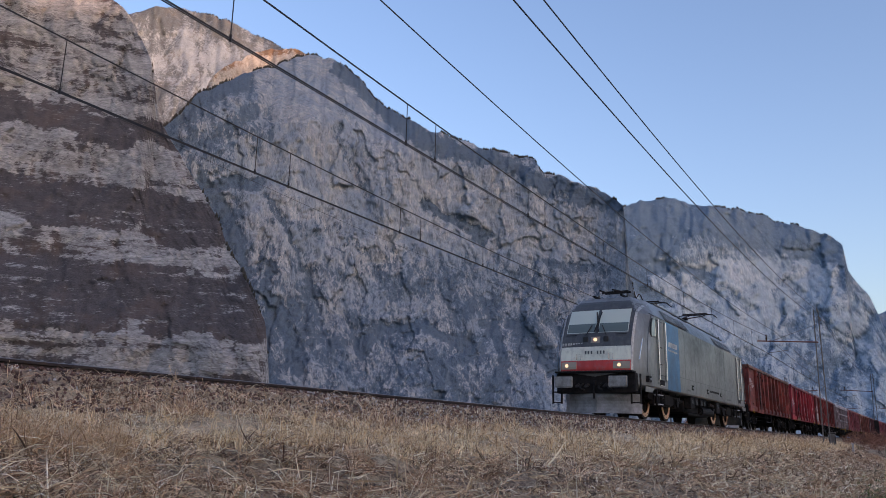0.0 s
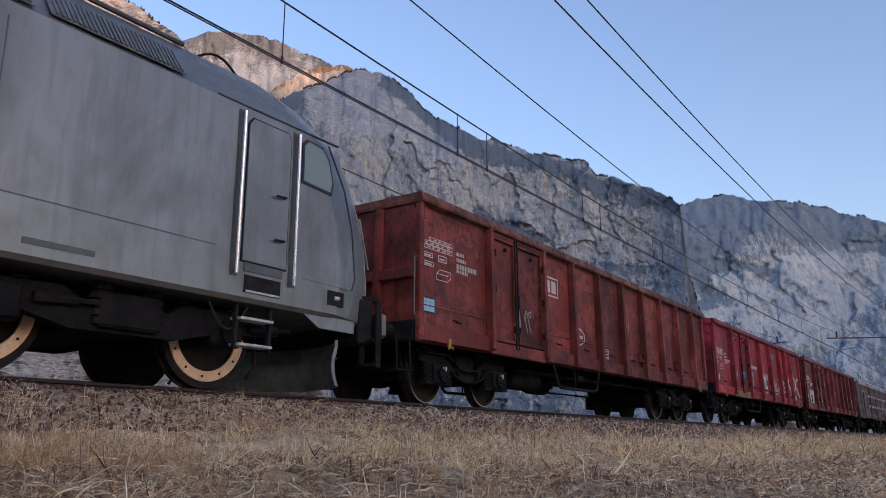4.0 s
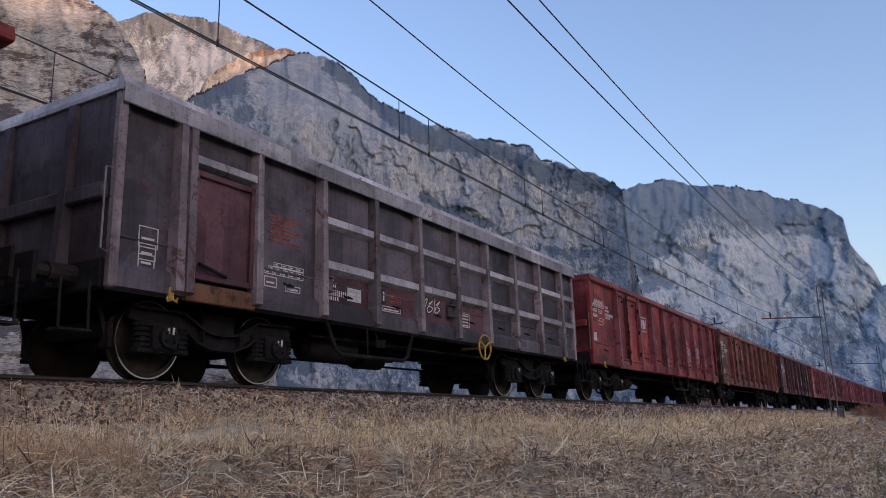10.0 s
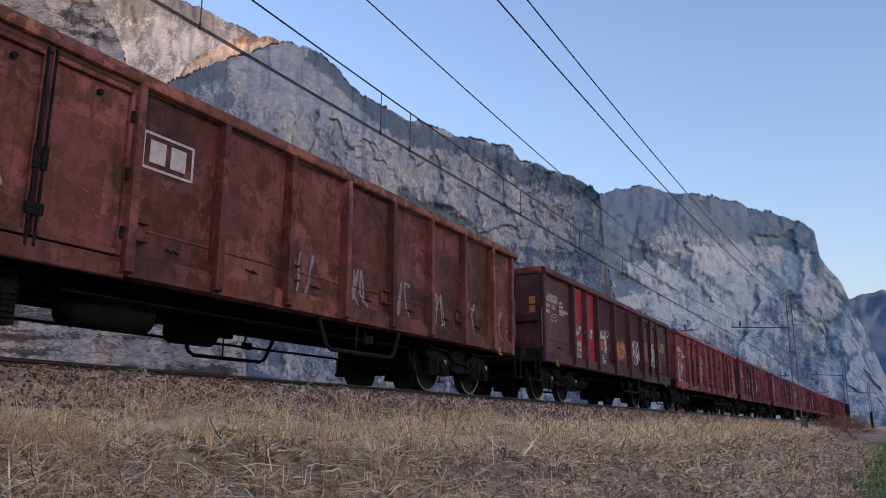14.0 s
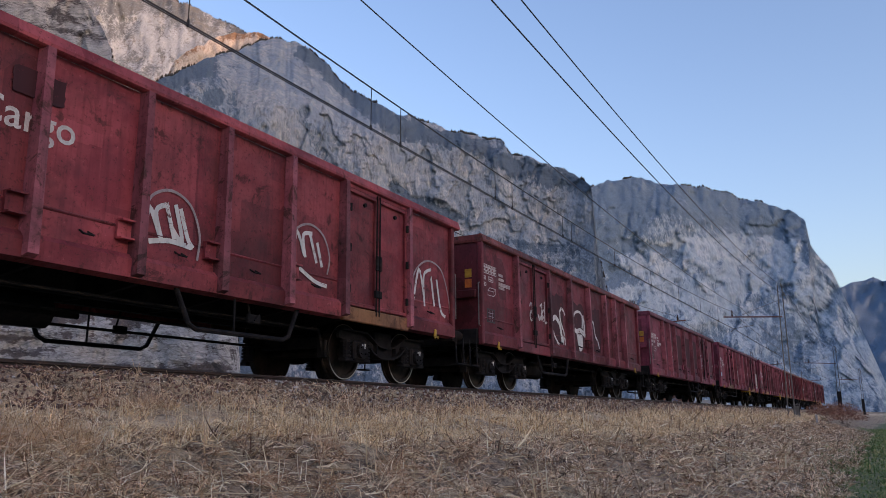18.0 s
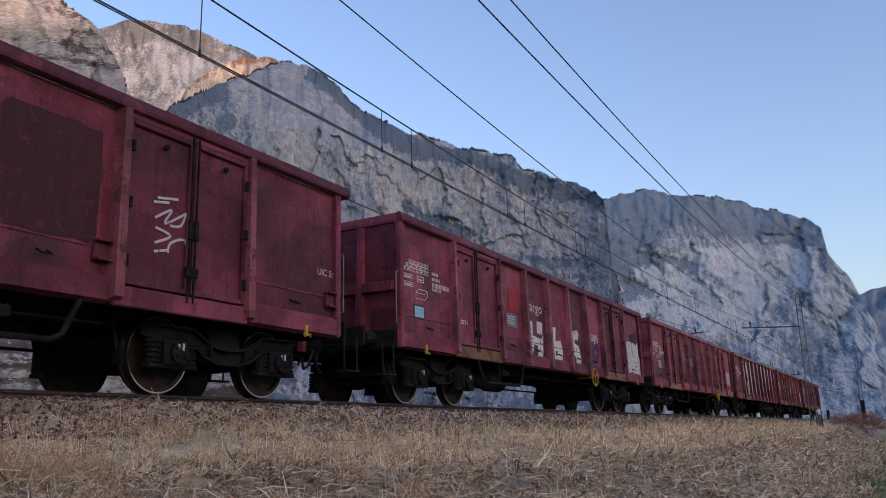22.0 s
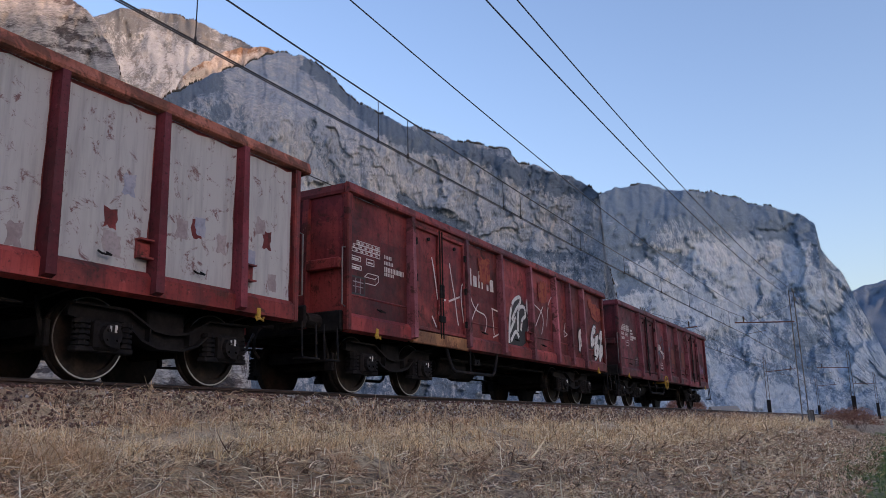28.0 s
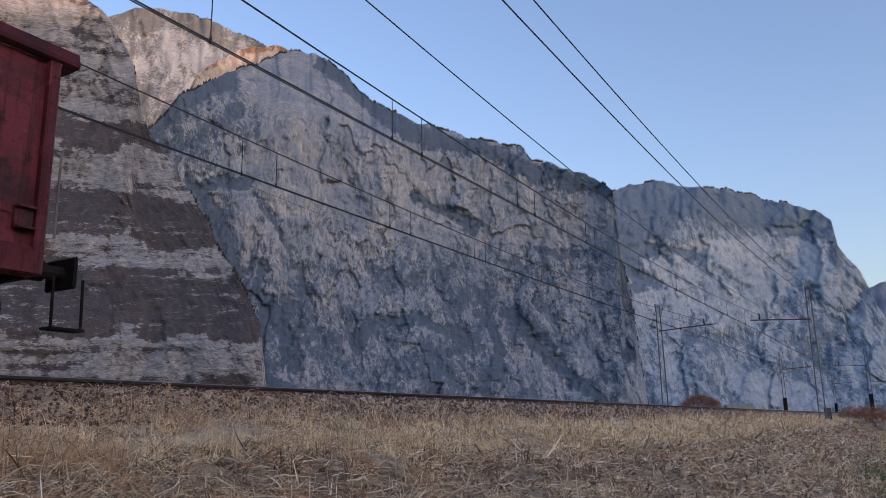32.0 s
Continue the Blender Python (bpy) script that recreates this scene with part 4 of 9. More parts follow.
def axlebox(bm, s):
    box(bm, -0.17, min(s * 0.92, s * 1.14), 0.30, 0.17, max(s * 0.92, s * 1.14), 0.62, 0.03)
    disc(bm, (0, 0.46), 0.125, min(s * 1.10, s * 1.20), max(s * 1.10, s * 1.20), 14)
    box(bm, -0.36, min(s * 0.95, s * 1.10), 0.28, 0.36, max(s * 0.95, s * 1.10), 0.34, 0.01)
    for k in (-1, 1):
        for b in (-0.05, 0.05):
            bar(bm, (k * 0.06, s * 1.19, 0.46 + b), (k * 0.06, s * 1.225, 0.46 + b), 0.018, 6)


def bogie(parent, x, tint):
    bg = piece("bogie_bolster", "bogie", lambda bm: (box(bm, -0.28, -1.0, 0.55, 0.28, 1.0, 0.84, 0.02), box(bm, -1.28, -0.62, 0.50, -1.18, 0.62, 0.68), box(bm, 1.18, -0.62, 0.50, 1.28, 0.62, 0.68), disc(bm, (0, 0.9), 0.2, -0.3, 0.3, 16)),
               parent, M["bogie"], pose(x, 0, 0), "sooty two-axle freight bogie")
    for s in (-1, 1):
        piece(("frame", s), "side_frame", lambda bm: y25_frame(bm, s), bg, tint)
        for k in (-0.9, 0.9):
            piece(("axlebox", s), "axle_box", lambda bm: axlebox(bm, s), bg, tint, pose(k, 0, 0))
            for c in (-0.27, 0.27):
                piece(("coil", s), "coil_spring", lambda bm: coil(bm, 0, s * 1.03, 0.34, 0.63, 0.095), bg, M["bogie"], pose(k + c, 0, 0))
            piece(("block", s), "brake_block", lambda bm: (box(bm, 0.47, min(s * 0.66, s * 0.82), 0.33, 0.53, max(s * 0.66, s * 0.82), 0.62, 0.012), bar(bm, (0.5, s * 0.74, 0.4), (0.62, s * 0.74, 0.86), 0.025, 6)), bg, M["under"], pose(k * 0.0 + (0.9 if k > 0 else -0.9) + (0.0), 0, 0) @ (pose(0, 0, 0) if k > 0 else pose(0, 0, 0, 0, 0, 180) @ Matrix.Diagonal((1, -1, 1, 1))))
            piece(("mark", s), "axle_box_mark", lambda bm: (box(bm, -0.045, min(s * 1.200, s * 1.206), 0.50, -0.02, max(s * 1.200, s * 1.206), 0.56), box(bm, 0.02, min(s * 1.200, s * 1.206), 0.49, 0.05, max(s * 1.200, s * 1.206), 0.57)), bg, M["white"], pose(k, 0, 0))
    for k in (-0.9, 0.9):
        w = piece("wheelset", "wheelset", lambda bm: wheelset(bm, 0.46), bg, M["wheel"], pose(k, 0, 0.46), smooth_=False)
        wheels.append((w, (k, 0, 0.46), 0.46, parent))
    for k in (-0.9, 0.9):
        for s in (-1, 1):
            piece(("rim", s), "wheel_rim", lambda bm: disc(bm, (0, 0), 0.452, min(s * 0.8185, s * 0.8215), max(s * 0.8185, s * 0.8215), 36, hole=0.437), bg, M["tread"], pose(k, 0, 0.46), "polished steel edge of the wheel tyre")
    return bg


def post_shape(bm, s, z0, z1, w=0.15):
    y0, y1, y2 = s * 1.345, s * 1.515, s * 1.480
    lo = [(-w / 2, y0, z0), (w / 2, y0, z0), (w / 2 * 0.8, y1, z0 + 0.06), (-w / 2 * 0.8, y1, z0 + 0.06)]
    hi = [(-w / 2 * 0.85, y0, z1), (w / 2 * 0.85, y0, z1), (w / 2 * 0.62, y2, z1), (-w / 2 * 0.62, y2, z1)]
    a, b = [bm.verts.new(p) for p in lo], [bm.verts.new(p) for p in hi]
    fs = [bm.faces.new((a[i], a[(i + 1) % 4], b[(i + 1) % 4], b[i])) for i in range(4)] + [bm.faces.new(a[::-1]), bm.faces.new(b)]
    bmesh.ops.recalc_face_normals(bm, faces=fs)


def door_leaf(bm, w, s):
    """A framed steel door leaf, w wide, its middle at x = 0."""
    y0, y1, y2 = s * 1.366, s * 1.385, s * 1.435
    a, b = min(y0, y1), max(y0, y1)
    box(bm, -w / 2, a, 1.10, w / 2, b, 2.98)
    c, d = min(y1, y2), max(y1, y2)
    for q in ((-w / 2, 1.10, -w / 2 + 0.055, 2.98), (w / 2 - 0.055, 1.10, w / 2, 2.98), (-w / 2 + 0.055, 1.10, w / 2 - 0.055, 1.16), (-w / 2 + 0.055, 2.92, w / 2 - 0.055, 2.98)):
        box(bm, q[0], c, q[1], q[2], d, q[3], 0.008)


def rim_side(bm, L, s, over):
    prof = [(s * 1.36, 3.05), (s * 1.36, 3.20), (s * 1.39, 3.225), (s * 1.44, 3.215), (s * 1.475, 3.10), (s * 1.47, 3.065), (s * 1.44, 3.05)]
    extrude(bm, prof, "x", -L / 2, L / 2 + over)


def end_wall(bm, k, L):
    x0, x1 = sorted((k * (L / 2 - 0.03), k * (L / 2 - 0.06)))
    box(bm, x0, -1.36, 1.0, x1, 1.36, 3.05)


def end_rim(bm, k, L, over):
    prof = [(k * (L / 2 - 0.10), 3.05), (k * (L / 2 - 0.10), 3.20), (k * (L / 2 - 0.07), 3.225), (k * (L / 2 + over - 0.02), 3.215), (k * (L / 2 + over + 0.015), 3.10), (k * (L / 2 + over + 0.01), 3.05)]
    extrude(bm, prof, "y", -1.355, 1.355)


LAYOUTS = {
    # body length, bogie centres apart, posts (from the leading end), doors (edge, middle, edge)
    "long": (14.5, 10.7, (5.40, 6.72, 8.07, 9.39, 10.70, 12.02, 13.34), ((2.08, 2.98, 4.08),)),
    "short": (12.75, 9.0, (5.60, 7.22, 8.80, 9.82, 10.88), ((1.90, 2.93, 3.96),)),
    "double": (14.6, 10.7, (5.25, 6.60, 7.95, 9.30), ((1.90, 2.80, 3.90), (10.65, 11.55, 12.65))),
    "last": (13.3, 9.6, (6.02, 7.72), ((2.34, 3.26, 4.36), (9.35, 10.37, 11.32))),
    "rear": (13.0, 9.2, (2.05, 3.08, 4.11, 5.77, 7.45), ((9.05, 10.07, 11.03),)),
    "doors": (14.5, 10.7, (5.62, 6.89, 8.18, 9.47), ((1.95, 2.90, 4.10), (10.79, 11.73, 12.73))),
    "ribbed": (13.05, 9.2, (0.85, 3.40, 4.67, 5.95, 7.21, 8.42, 9.67, 10.92, 12.20), ((1.0, 1.55, 2.10),)),
}


def wagon(front, layout, paint, rimpaint, label, sill=None, tint=None, hooks=True, handwheel=None, tank=5.0, ribs=False, doorpaint=None, endpaint=None, guard=None, postpaint=None, ribpaint=None):
    """An open bogie wagon; front: place of its leading end at the start."""
    L, piv, posts, doors = LAYOUTS[layout]
    top = new("open_wagon")
    tagged(top, label, "open wagon", group="open wagons")
    movers.append((top, front + L / 2))
    h = L / 2
    tint = tint or M["bogie"]
    postpaint = postpaint or paint
    guard = guard or (4.3 if layout in ("short", "last") else 8.65 if layout in ("long", "doors") else 7.6 if layout == "rear" else 4.0)
    sill = sill or paint
    over = 0.0 if ribs else 0.17      # the rim reaches past the rear end
    doorpaint = doorpaint or paint
    gaps = []
    edges = [0.05] + list(posts) + [L - 0.05]
    for d in doors:
        edges += [d[0], d[2]]
    edges = sorted(set(edges))
    for s in (-1, 1):
        piece(("rim", L, s, over), "top_rail", lambda bm: rim_side(bm, L, s, over), top, rimpaint)
        for a, b in zip(edges, edges[1:]):
            isdoor = any(abs(a - d[0]) < 0.02 for d in doors)
            x = (a + b) / 2 - h
            w = b - a
            if isdoor and ribs:
                # one low door leaf, with a closed bay above it
                piece(("panel", round(w, 2), s), "side_panel", lambda bm: box(bm, -w / 2, min(s * 1.325, s * 1.355), 1.06, w / 2, max(s * 1.325, s * 1.355), 3.05), top, paint, pose(x, 0, 0))
                leaf = piece(("lowleaf", s), "door_leaf", lambda bm: [box(bm, q[0], min(s * q[4], s * q[5]), q[1], q[2], max(s * q[4], s * q[5]), q[3], 0.008) for q in ((-0.47, 1.14, 0.47, 2.40, 1.35, 1.405), (-0.50, 1.12, -0.43, 2.43, 1.40, 1.45), (0.43, 1.12, 0.50, 2.43, 1.40, 1.45), (-0.43, 2.36, 0.43, 2.43, 1.40, 1.45), (-0.43, 1.12, 0.43, 1.19, 1.40, 1.45))], top, doorpaint, pose(x, 0, 0), "dull maroon low door leaf")
                piece(("lowhandle", s), "door_handle", lambda bm: bar(bm, (-0.40, s * 1.46, 1.30), (0.02, s * 1.47, 1.20), 0.022, 6), leaf, M["under"])
                for z in (1.35, 2.15):
                    piece(("hinge", s), "hinge", lambda bm: bar(bm, (0, s * 1.46, -0.06), (0, s * 1.46, 0.06), 0.028, 6), leaf, M["under"], pose(0.53, 0, z))
                piece(("doorsill", round(w, 2), s), "door_sill", lambda bm: box(bm, -w / 2, min(s * 1.36, s * 1.44), 0.86, w / 2, max(s * 1.36, s * 1.44), 1.08, 0.012), top, sill, pose(x, 0, 0), "worn orange-brown sill below the door")
                piece(("overdoor", s), "rib", lambda bm: extrude(bm, [(s * 1.35, 2.47), (s * 1.465, 2.51), (s * 1.465, 2.60), (s * 1.35, 2.64)], "x", -w / 2, w / 2), top, ribpaint or paint, pose(x, 0, 0))
            elif isdoor:
                d = [d for d in doors if abs(a - d[0]) < 0.02][0]
                for p, q in ((d[0] + 0.06, d[1] - 0.02), (d[1] + 0.02, d[2] - 0.06)):
                    leaf = piece(("leaf", round(q - p, 2), s), "door_leaf", lambda bm: door_leaf(bm, q - p, s), top, doorpaint, pose((p + q) / 2 - h, 0, 0))
                    piece(("hinges", round(q - p, 2), s), "door_ring", lambda bm: [bar(bm, (0.05, s * 1.415, z), (0.05, s * 1.45, z), 0.035, 8) for z in (2.78,)], leaf, M["under"])
                for o in (-0.045, 0.045):
                    piece(("rod", s), "lock_rod", lambda bm: (bar(bm, (0, s * 1.44, 1.0), (0, s * 1.44, 3.02), 0.016, 6), box(bm, -0.05, min(s * 1.42, s * 1.47), 1.30, 0.05, max(s * 1.42, s * 1.47), 1.42, 0.01), box(bm, -0.03, min(s * 1.43, s * 1.47), 1.75, 0.03, max(s * 1.43, s * 1.47), 2.0, 0.01)), top, M["under"], pose(d[1] + o - h, 0, 0))
                piece(("doorsill", round(w, 2), s), "door_sill", lambda bm: box(bm, -w / 2, min(s * 1.36, s * 1.44), 0.86, w / 2, max(s * 1.36, s * 1.44), 1.08, 0.012), top, sill, pose(x, 0, 0), "worn rust-brown sill below the doors")
                piece(("doorhead", round(w, 2), s), "door_head", lambda bm: box(bm, -w / 2, min(s * 1.36, s * 1.42), 2.99, w / 2, max(s * 1.36, s * 1.42), 3.05), top, paint, pose(x, 0, 0))
                for e in (d[0], d[2]):
                    for z in (1.35, 2.0, 2.65):
                        piece(("hinge", s), "hinge", lambda bm: bar(bm, (0, s * 1.46, -0.06), (0, s * 1.46, 0.06), 0.028, 6), top, M["under"], pose(e + (0.1 if e == d[0] else -0.1) - h, 0, z))
            else:
                piece(("panel", round(w, 2), s), "side_panel", lambda bm: box(bm, -w / 2, min(s * 1.325, s * 1.355), 1.06, w / 2, max(s * 1.325, s * 1.355), 3.05), top, paint, pose(x, 0, 0))
                piece(("sill", round(w, 2), s), "side_sill", lambda bm: (extrude(bm, [(s * 1.30, 0.87), (s * 1.43, 0.90), (s * 1.435, 1.10), (s * 1.385, 1.16), (s * 1.30, 1.16)], "x", -w / 2, w / 2)), top, paint, pose(x, 0, 0))
                piece(("seam", round(w, 2), s), "panel_seam", lambda bm: extrude(bm, [(s * 1.354, 1.43), (s * 1.368, 1.445), (s * 1.368, 1.455), (s * 1.354, 1.47)], "x", -w / 2 + 0.07, w / 2 - 0.07), top, paint, pose(x, 0, 0))
                for o in (-1, 1):
                    if w > 1.1:
                        piece(("foothold", s), "foothold", lambda bm: extrude(bm, [(s * 1.355, 1.30), (s * 1.47, 1.30), (s * 1.47, 1.32), (s * 1.40, 1.32), (s * 1.40, 1.50), (s * 1.47, 1.50), (s * 1.47, 1.52), (s * 1.355, 1.52)], "x", -0.09, 0.09), top, paint, pose(x + o * (w / 2 - 0.17), 0, 0)) if (int(a * 10) + o) % 3 == 0 else None
                if w > 1.2:
                    piece(("lash", s), "lashing_ring", lambda bm: (bar(bm, (-0.06, s * 1.44, 1.2), (0.06, s * 1.44, 1.2), 0.012, 5), bar(bm, (-0.06, s * 1.44, 1.2), (-0.05, s * 1.35, 1.25), 0.012, 5), bar(bm, (0.06, s * 1.44, 1.2), (0.05, s * 1.35, 1.25), 0.012, 5)), top, M["under"], pose(x, 0, 0.06))
        for e in edges[1:-1]:
            piece(("post", s), "post", lambda bm: post_shape(bm, s, 0.88, 3.06), top, postpaint, pose(e - h, 0, 0))
        for k in (-1, 1):
            piece(("corner", s, k), "corner_post", lambda bm: box(bm, -0.055, min(s * 1.33, s * 1.44), 0.88, 0.055, max(s * 1.33, s * 1.44), 3.06, 0.02), top, postpaint if ribs else paint, pose(k * (h - 0.055), 0, 0))
            piece(("gusset", s, k), "corner_gusset", lambda bm: extrude(bm, [(0, 2.78), (0, 3.05), (k * 0.13, 3.05)], "y", min(s * 1.30, s * 1.43), max(s * 1.30, s * 1.43)), top, paint, pose(k * (h - 0.12), 0, 0))
            piece(("buffer", s), "buffer", lambda bm: (bar(bm, (0, s * 0.875, 1.05), (0.32, s * 0.875, 1.05), 0.11, 12), bar(bm, (0.30, s * 0.875, 1.05), (0.56, s * 0.875, 1.05), 0.075, 10), box(bm, 0.54, min(s * 0.60, s * 1.10), 0.88, 0.585, max(s * 0.60, s * 1.10), 1.22, 0.02)), top, M["black"], pose(k * (h + 0.02), 0, 0) @ (pose(0, 0, 0) if k > 0 else Matrix.Diagonal((-1, 1, 1, 1))), "black steel buffer")
            piece(("step", s), "corner_step", lambda bm: (bar(bm, (-0.16, s * 1.36, 0.92), (-0.16, s * 1.38, 0.42), 0.016, 6), bar(bm, (0.16, s * 1.36, 0.92), (0.16, s * 1.38, 0.42), 0.016, 6), box(bm, -0.18, min(s * 1.24, s * 1.42), 0.40, 0.18, max(s * 1.24, s * 1.42), 0.425)), top, M["under"], pose(k * (h - 0.02) + (0.34 * k), 0, 0))
            piece(("rail", s), "handrail", lambda bm: pipe(bm, ((0, s * 1.38, 1.25), (0.10, s * 1.40, 1.27), (0.10, s * 1.40, 2.15), (0, s * 1.38, 2.17)), 0.013, 6), top, M["mast"], pose(k * h, 0, 0) @ (pose(0, 0, 0) if k > 0 else Matrix.Diagonal((-1, 1, 1, 1))))
            if hooks:
                piece(("hook", s), "towing_hook", lambda bm: (box(bm, -0.035, min(s * 1.40, s * 1.45), 0.84, 0.035, max(s * 1.40, s * 1.45), 0.98, 0.012), pipe(bm, ((-0.075, s * 1.45, 0.86), (-0.06, s * 1.46, 0.815), (0, s * 1.465, 0.84), (0.06, s * 1.46, 0.815), (0.075, s * 1.45, 0.86)), 0.015, 6)), top, M["yellow"], pose(k * (h - 0.80), 0, 0), "yellow towing hook")
    for k in (-1, 1):
        piece(("endwall", L, k), "end_wall", lambda bm: end_wall(bm, k, L), top, endpaint or paint)
        piece(("endrim", L, k, over), "end_rail", lambda bm: end_rim(bm, k, L, over if k > 0 else 0.0), top, rimpaint)
        piece(("endbeam", k), "end_beam", lambda bm: box(bm, min(0, k * 0.10), -1.30, 1.85, max(0, k * 0.10), 1.30, 2.02, 0.015), top, endpaint or paint, pose(k * (h - 0.03), 0, 0))
        for y in (-0.62, 0.62):
            piece(("endpost", k), "end_post", lambda bm: extrude(bm, [(0, 0.95), (k * 0.16, 0.95), (k * 0.06, 3.04), (0, 3.04)], "y", -0.06, 0.06), top, endpaint or paint, pose(k * (h - 0.03), y, 0))
        piece(("headstock", k), "headstock", lambda bm: box(bm, min(0, k * 0.12), -1.32, 0.88, max(0, k * 0.12), 1.32, 1.20, 0.02), top, M["under"], pose(k * (h - 0.09), 0, 0))
        piece(("coupler", k), "coupling", lambda bm: (box(bm, min(0, k * 0.30), -0.05, 0.98, max(0, k * 0.30), 0.05, 1.10, 0.02), pipe(bm, ((k * 0.28, 0, 1.0), (k * 0.42, 0, 0.80), (k * 0.42, 0, 0.62), (k * 0.30, 0, 0.52)), 0.03, 6)), top, M["black"], pose(k * (h + 0.03), 0, 0))
        piece(("hose", k), "brake_hose", lambda bm: pipe(bm, ((k * 0.05, 0.35, 0.95), (k * 0.25, 0.33, 0.65), (k * 0.45, 0.25, 0.60), (k * 0.55, 0.2, 0.75)), 0.025, 6), top, M["rubber"], pose(k * (h + 0.03), 0, 0))
        bogie(top, k * piv / 2, tint)
    piece(("floor", L), "floor", lambda bm: box(bm, -h + 0.08, -1.355, 1.10, h - 0.08, 1.355, 1.16), top, M["under"])
    piece(("centre", L), "centre_sill", lambda bm: (box(bm, -h + 0.1, -0.35, 0.80, h - 0.1, -0.25, 1.10), box(bm, -h + 0.1, 0.25, 0.80, h - 0.1, 0.35, 1.10)), top, M["under"])
    n = int(L / 1.3)
    for i in range(n):
        x = -h + 0.6 + (L - 1.2) * i / (n - 1)
        piece("cross", "cross_member", lambda bm: extrude(bm, [(-1.30, 0.95), (-0.35, 0.82), (0.35, 0.82), (1.30, 0.95), (1.30, 1.10), (-1.30, 1.10)], "x", -0.03, 0.03), top, M["under"], pose(x, 0, 0))
    # brake gear below the floor
    xt = tank - h
    piece("tank", "air_tank", lambda bm: (bar(bm, (-0.55, -0.55, 0.62), (0.55, -0.55, 0.62), 0.21, 14), bar(bm, (-0.61, -0.55, 0.62), (-0.55, -0.55, 0.62), 0.12, 12), bar(bm, (0.55, -0.55, 0.62), (0.61, -0.55, 0.62), 0.12, 12)), top, M["under"], pose(xt - 0.4, 0, 0), "sooty brake air tank", True)
    piece("cyl", "brake_cylinder", lambda bm: (bar(bm, (-0.35, 0.15, 0.64), (0.35, 0.15, 0.64), 0.2, 12), bar(bm, (0.35, 0.15, 0.64), (0.8, 0.15, 0.64), 0.04, 8)), top, M["under"], pose(xt + 1.6, 0, 0))
    for s in (-1, 1):
        piece(("guard", s), "step_guard", lambda bm: (pipe(bm, ((-1.12, s * 1.36, 0.90), (-0.92, s * 1.38, 0.50), (-0.80, s * 1.38, 0.44), (0.80, s * 1.38, 0.44), (0.92, s * 1.38, 0.50), (1.12, s * 1.36, 0.90)), 0.032, 8), bar(bm, (-0.15, s * 1.37, 0.88), (-0.15, s * 1.38, 0.43), 0.016, 6)), top, tint, pose(guard - h, 0, 0), "bent tube step guard under the sill")
        piece(("lever", s), "brake_lever", lambda bm: (box(bm, -0.10, min(s * 1.25, s * 1.30), 0.62, 0.14, max(s * 1.25, s * 1.30), 0.74, 0.01), bar(bm, (0, s * 1.31, 0.66), (0.10, s * 1.31, 0.74), 0.014, 5), bar(bm, (-0.05, s * 1.28, 0.72), (-0.05, s * 1.2, 0.95), 0.015, 5)), top, M["under"], pose(guard + 0.3 - h, 0, 0))
        if handwheel is not None:
            def hw(bm):
                n = 20
                pts = [(0.23 * math.cos(2 * math.pi * i / n), s * 1.50, 0.23 * math.sin(2 * math.pi * i / n)) for i in range(n + 1)]
                pipe(bm, pts, 0.02, 5)
                for i in range(3):
                    a = 2 * math.pi * i / 3 + 0.5
                    bar(bm, (0, s * 1.50, 0), (0.23 * math.cos(a), s * 1.50, 0.23 * math.sin(a)), 0.018, 5)
                bar(bm, (0, s * 1.52, 0), (0, s * 1.0, 0), 0.03, 6)
            piece(("handwheel", s), "brake_handwheel", hw, top, M["yellow"], pose(handwheel - h, 0, 0.84), "yellow three-spoked brake handwheel")
    for y, z, e in ((-0.2, 0.64, 1.5), (0.45, 0.55, 1.2), (-0.95, 0.73, 1.8)):
        piece(("rod", L, y), "brake_rod", lambda bm: bar(bm, (-piv / 2 + e, y, z), (piv / 2 - e, y, z), 0.02, 6), top, M["under"])
    if ribs:
        ribpaint = ribpaint or paint
        for s in (-1, 1):
            for z in (1.68, 2.33):
                for a, b in zip(edges, edges[1:]):
                    if a > 2.2:
                        w = b - a - 0.13
                        piece(("hrib", round(w, 2), round(z, 2), s), "rib", lambda bm: extrude(bm, [(s * 1.35, z - 0.10), (s * 1.465, z - 0.05), (s * 1.465, z + 0.05), (s * 1.35, z + 0.10)], "x", -w / 2, w / 2), top, ribpaint, pose((a + b) / 2 - h, 0, 0))
            piece(("deeprim", L, s), "rim_plate", lambda bm: extrude(bm, [(s * 1.475, 2.90), (s * 1.49, 2.91), (s * 1.49, 3.12), (s * 1.475, 3.13)], "x", -h, h), top, rimpaint)
            for i in range(22):
                piece(("cleat", s), "rim_hook", lambda bm: box(bm, -0.02, min(s * 1.38, s * 1.42), 3.20, 0.02, max(s * 1.38, s * 1.42), 3.27, 0.008), top, rimpaint, pose(-h + 0.4 + i * (L - 0.8) / 21, 0, 0))
    return top


def painted(key, base, faded, rust, amount=0.5, grime=0.5):
    M[key] = wagon_paint(key, base, faded, rust, amount, grime)
    return M[key]


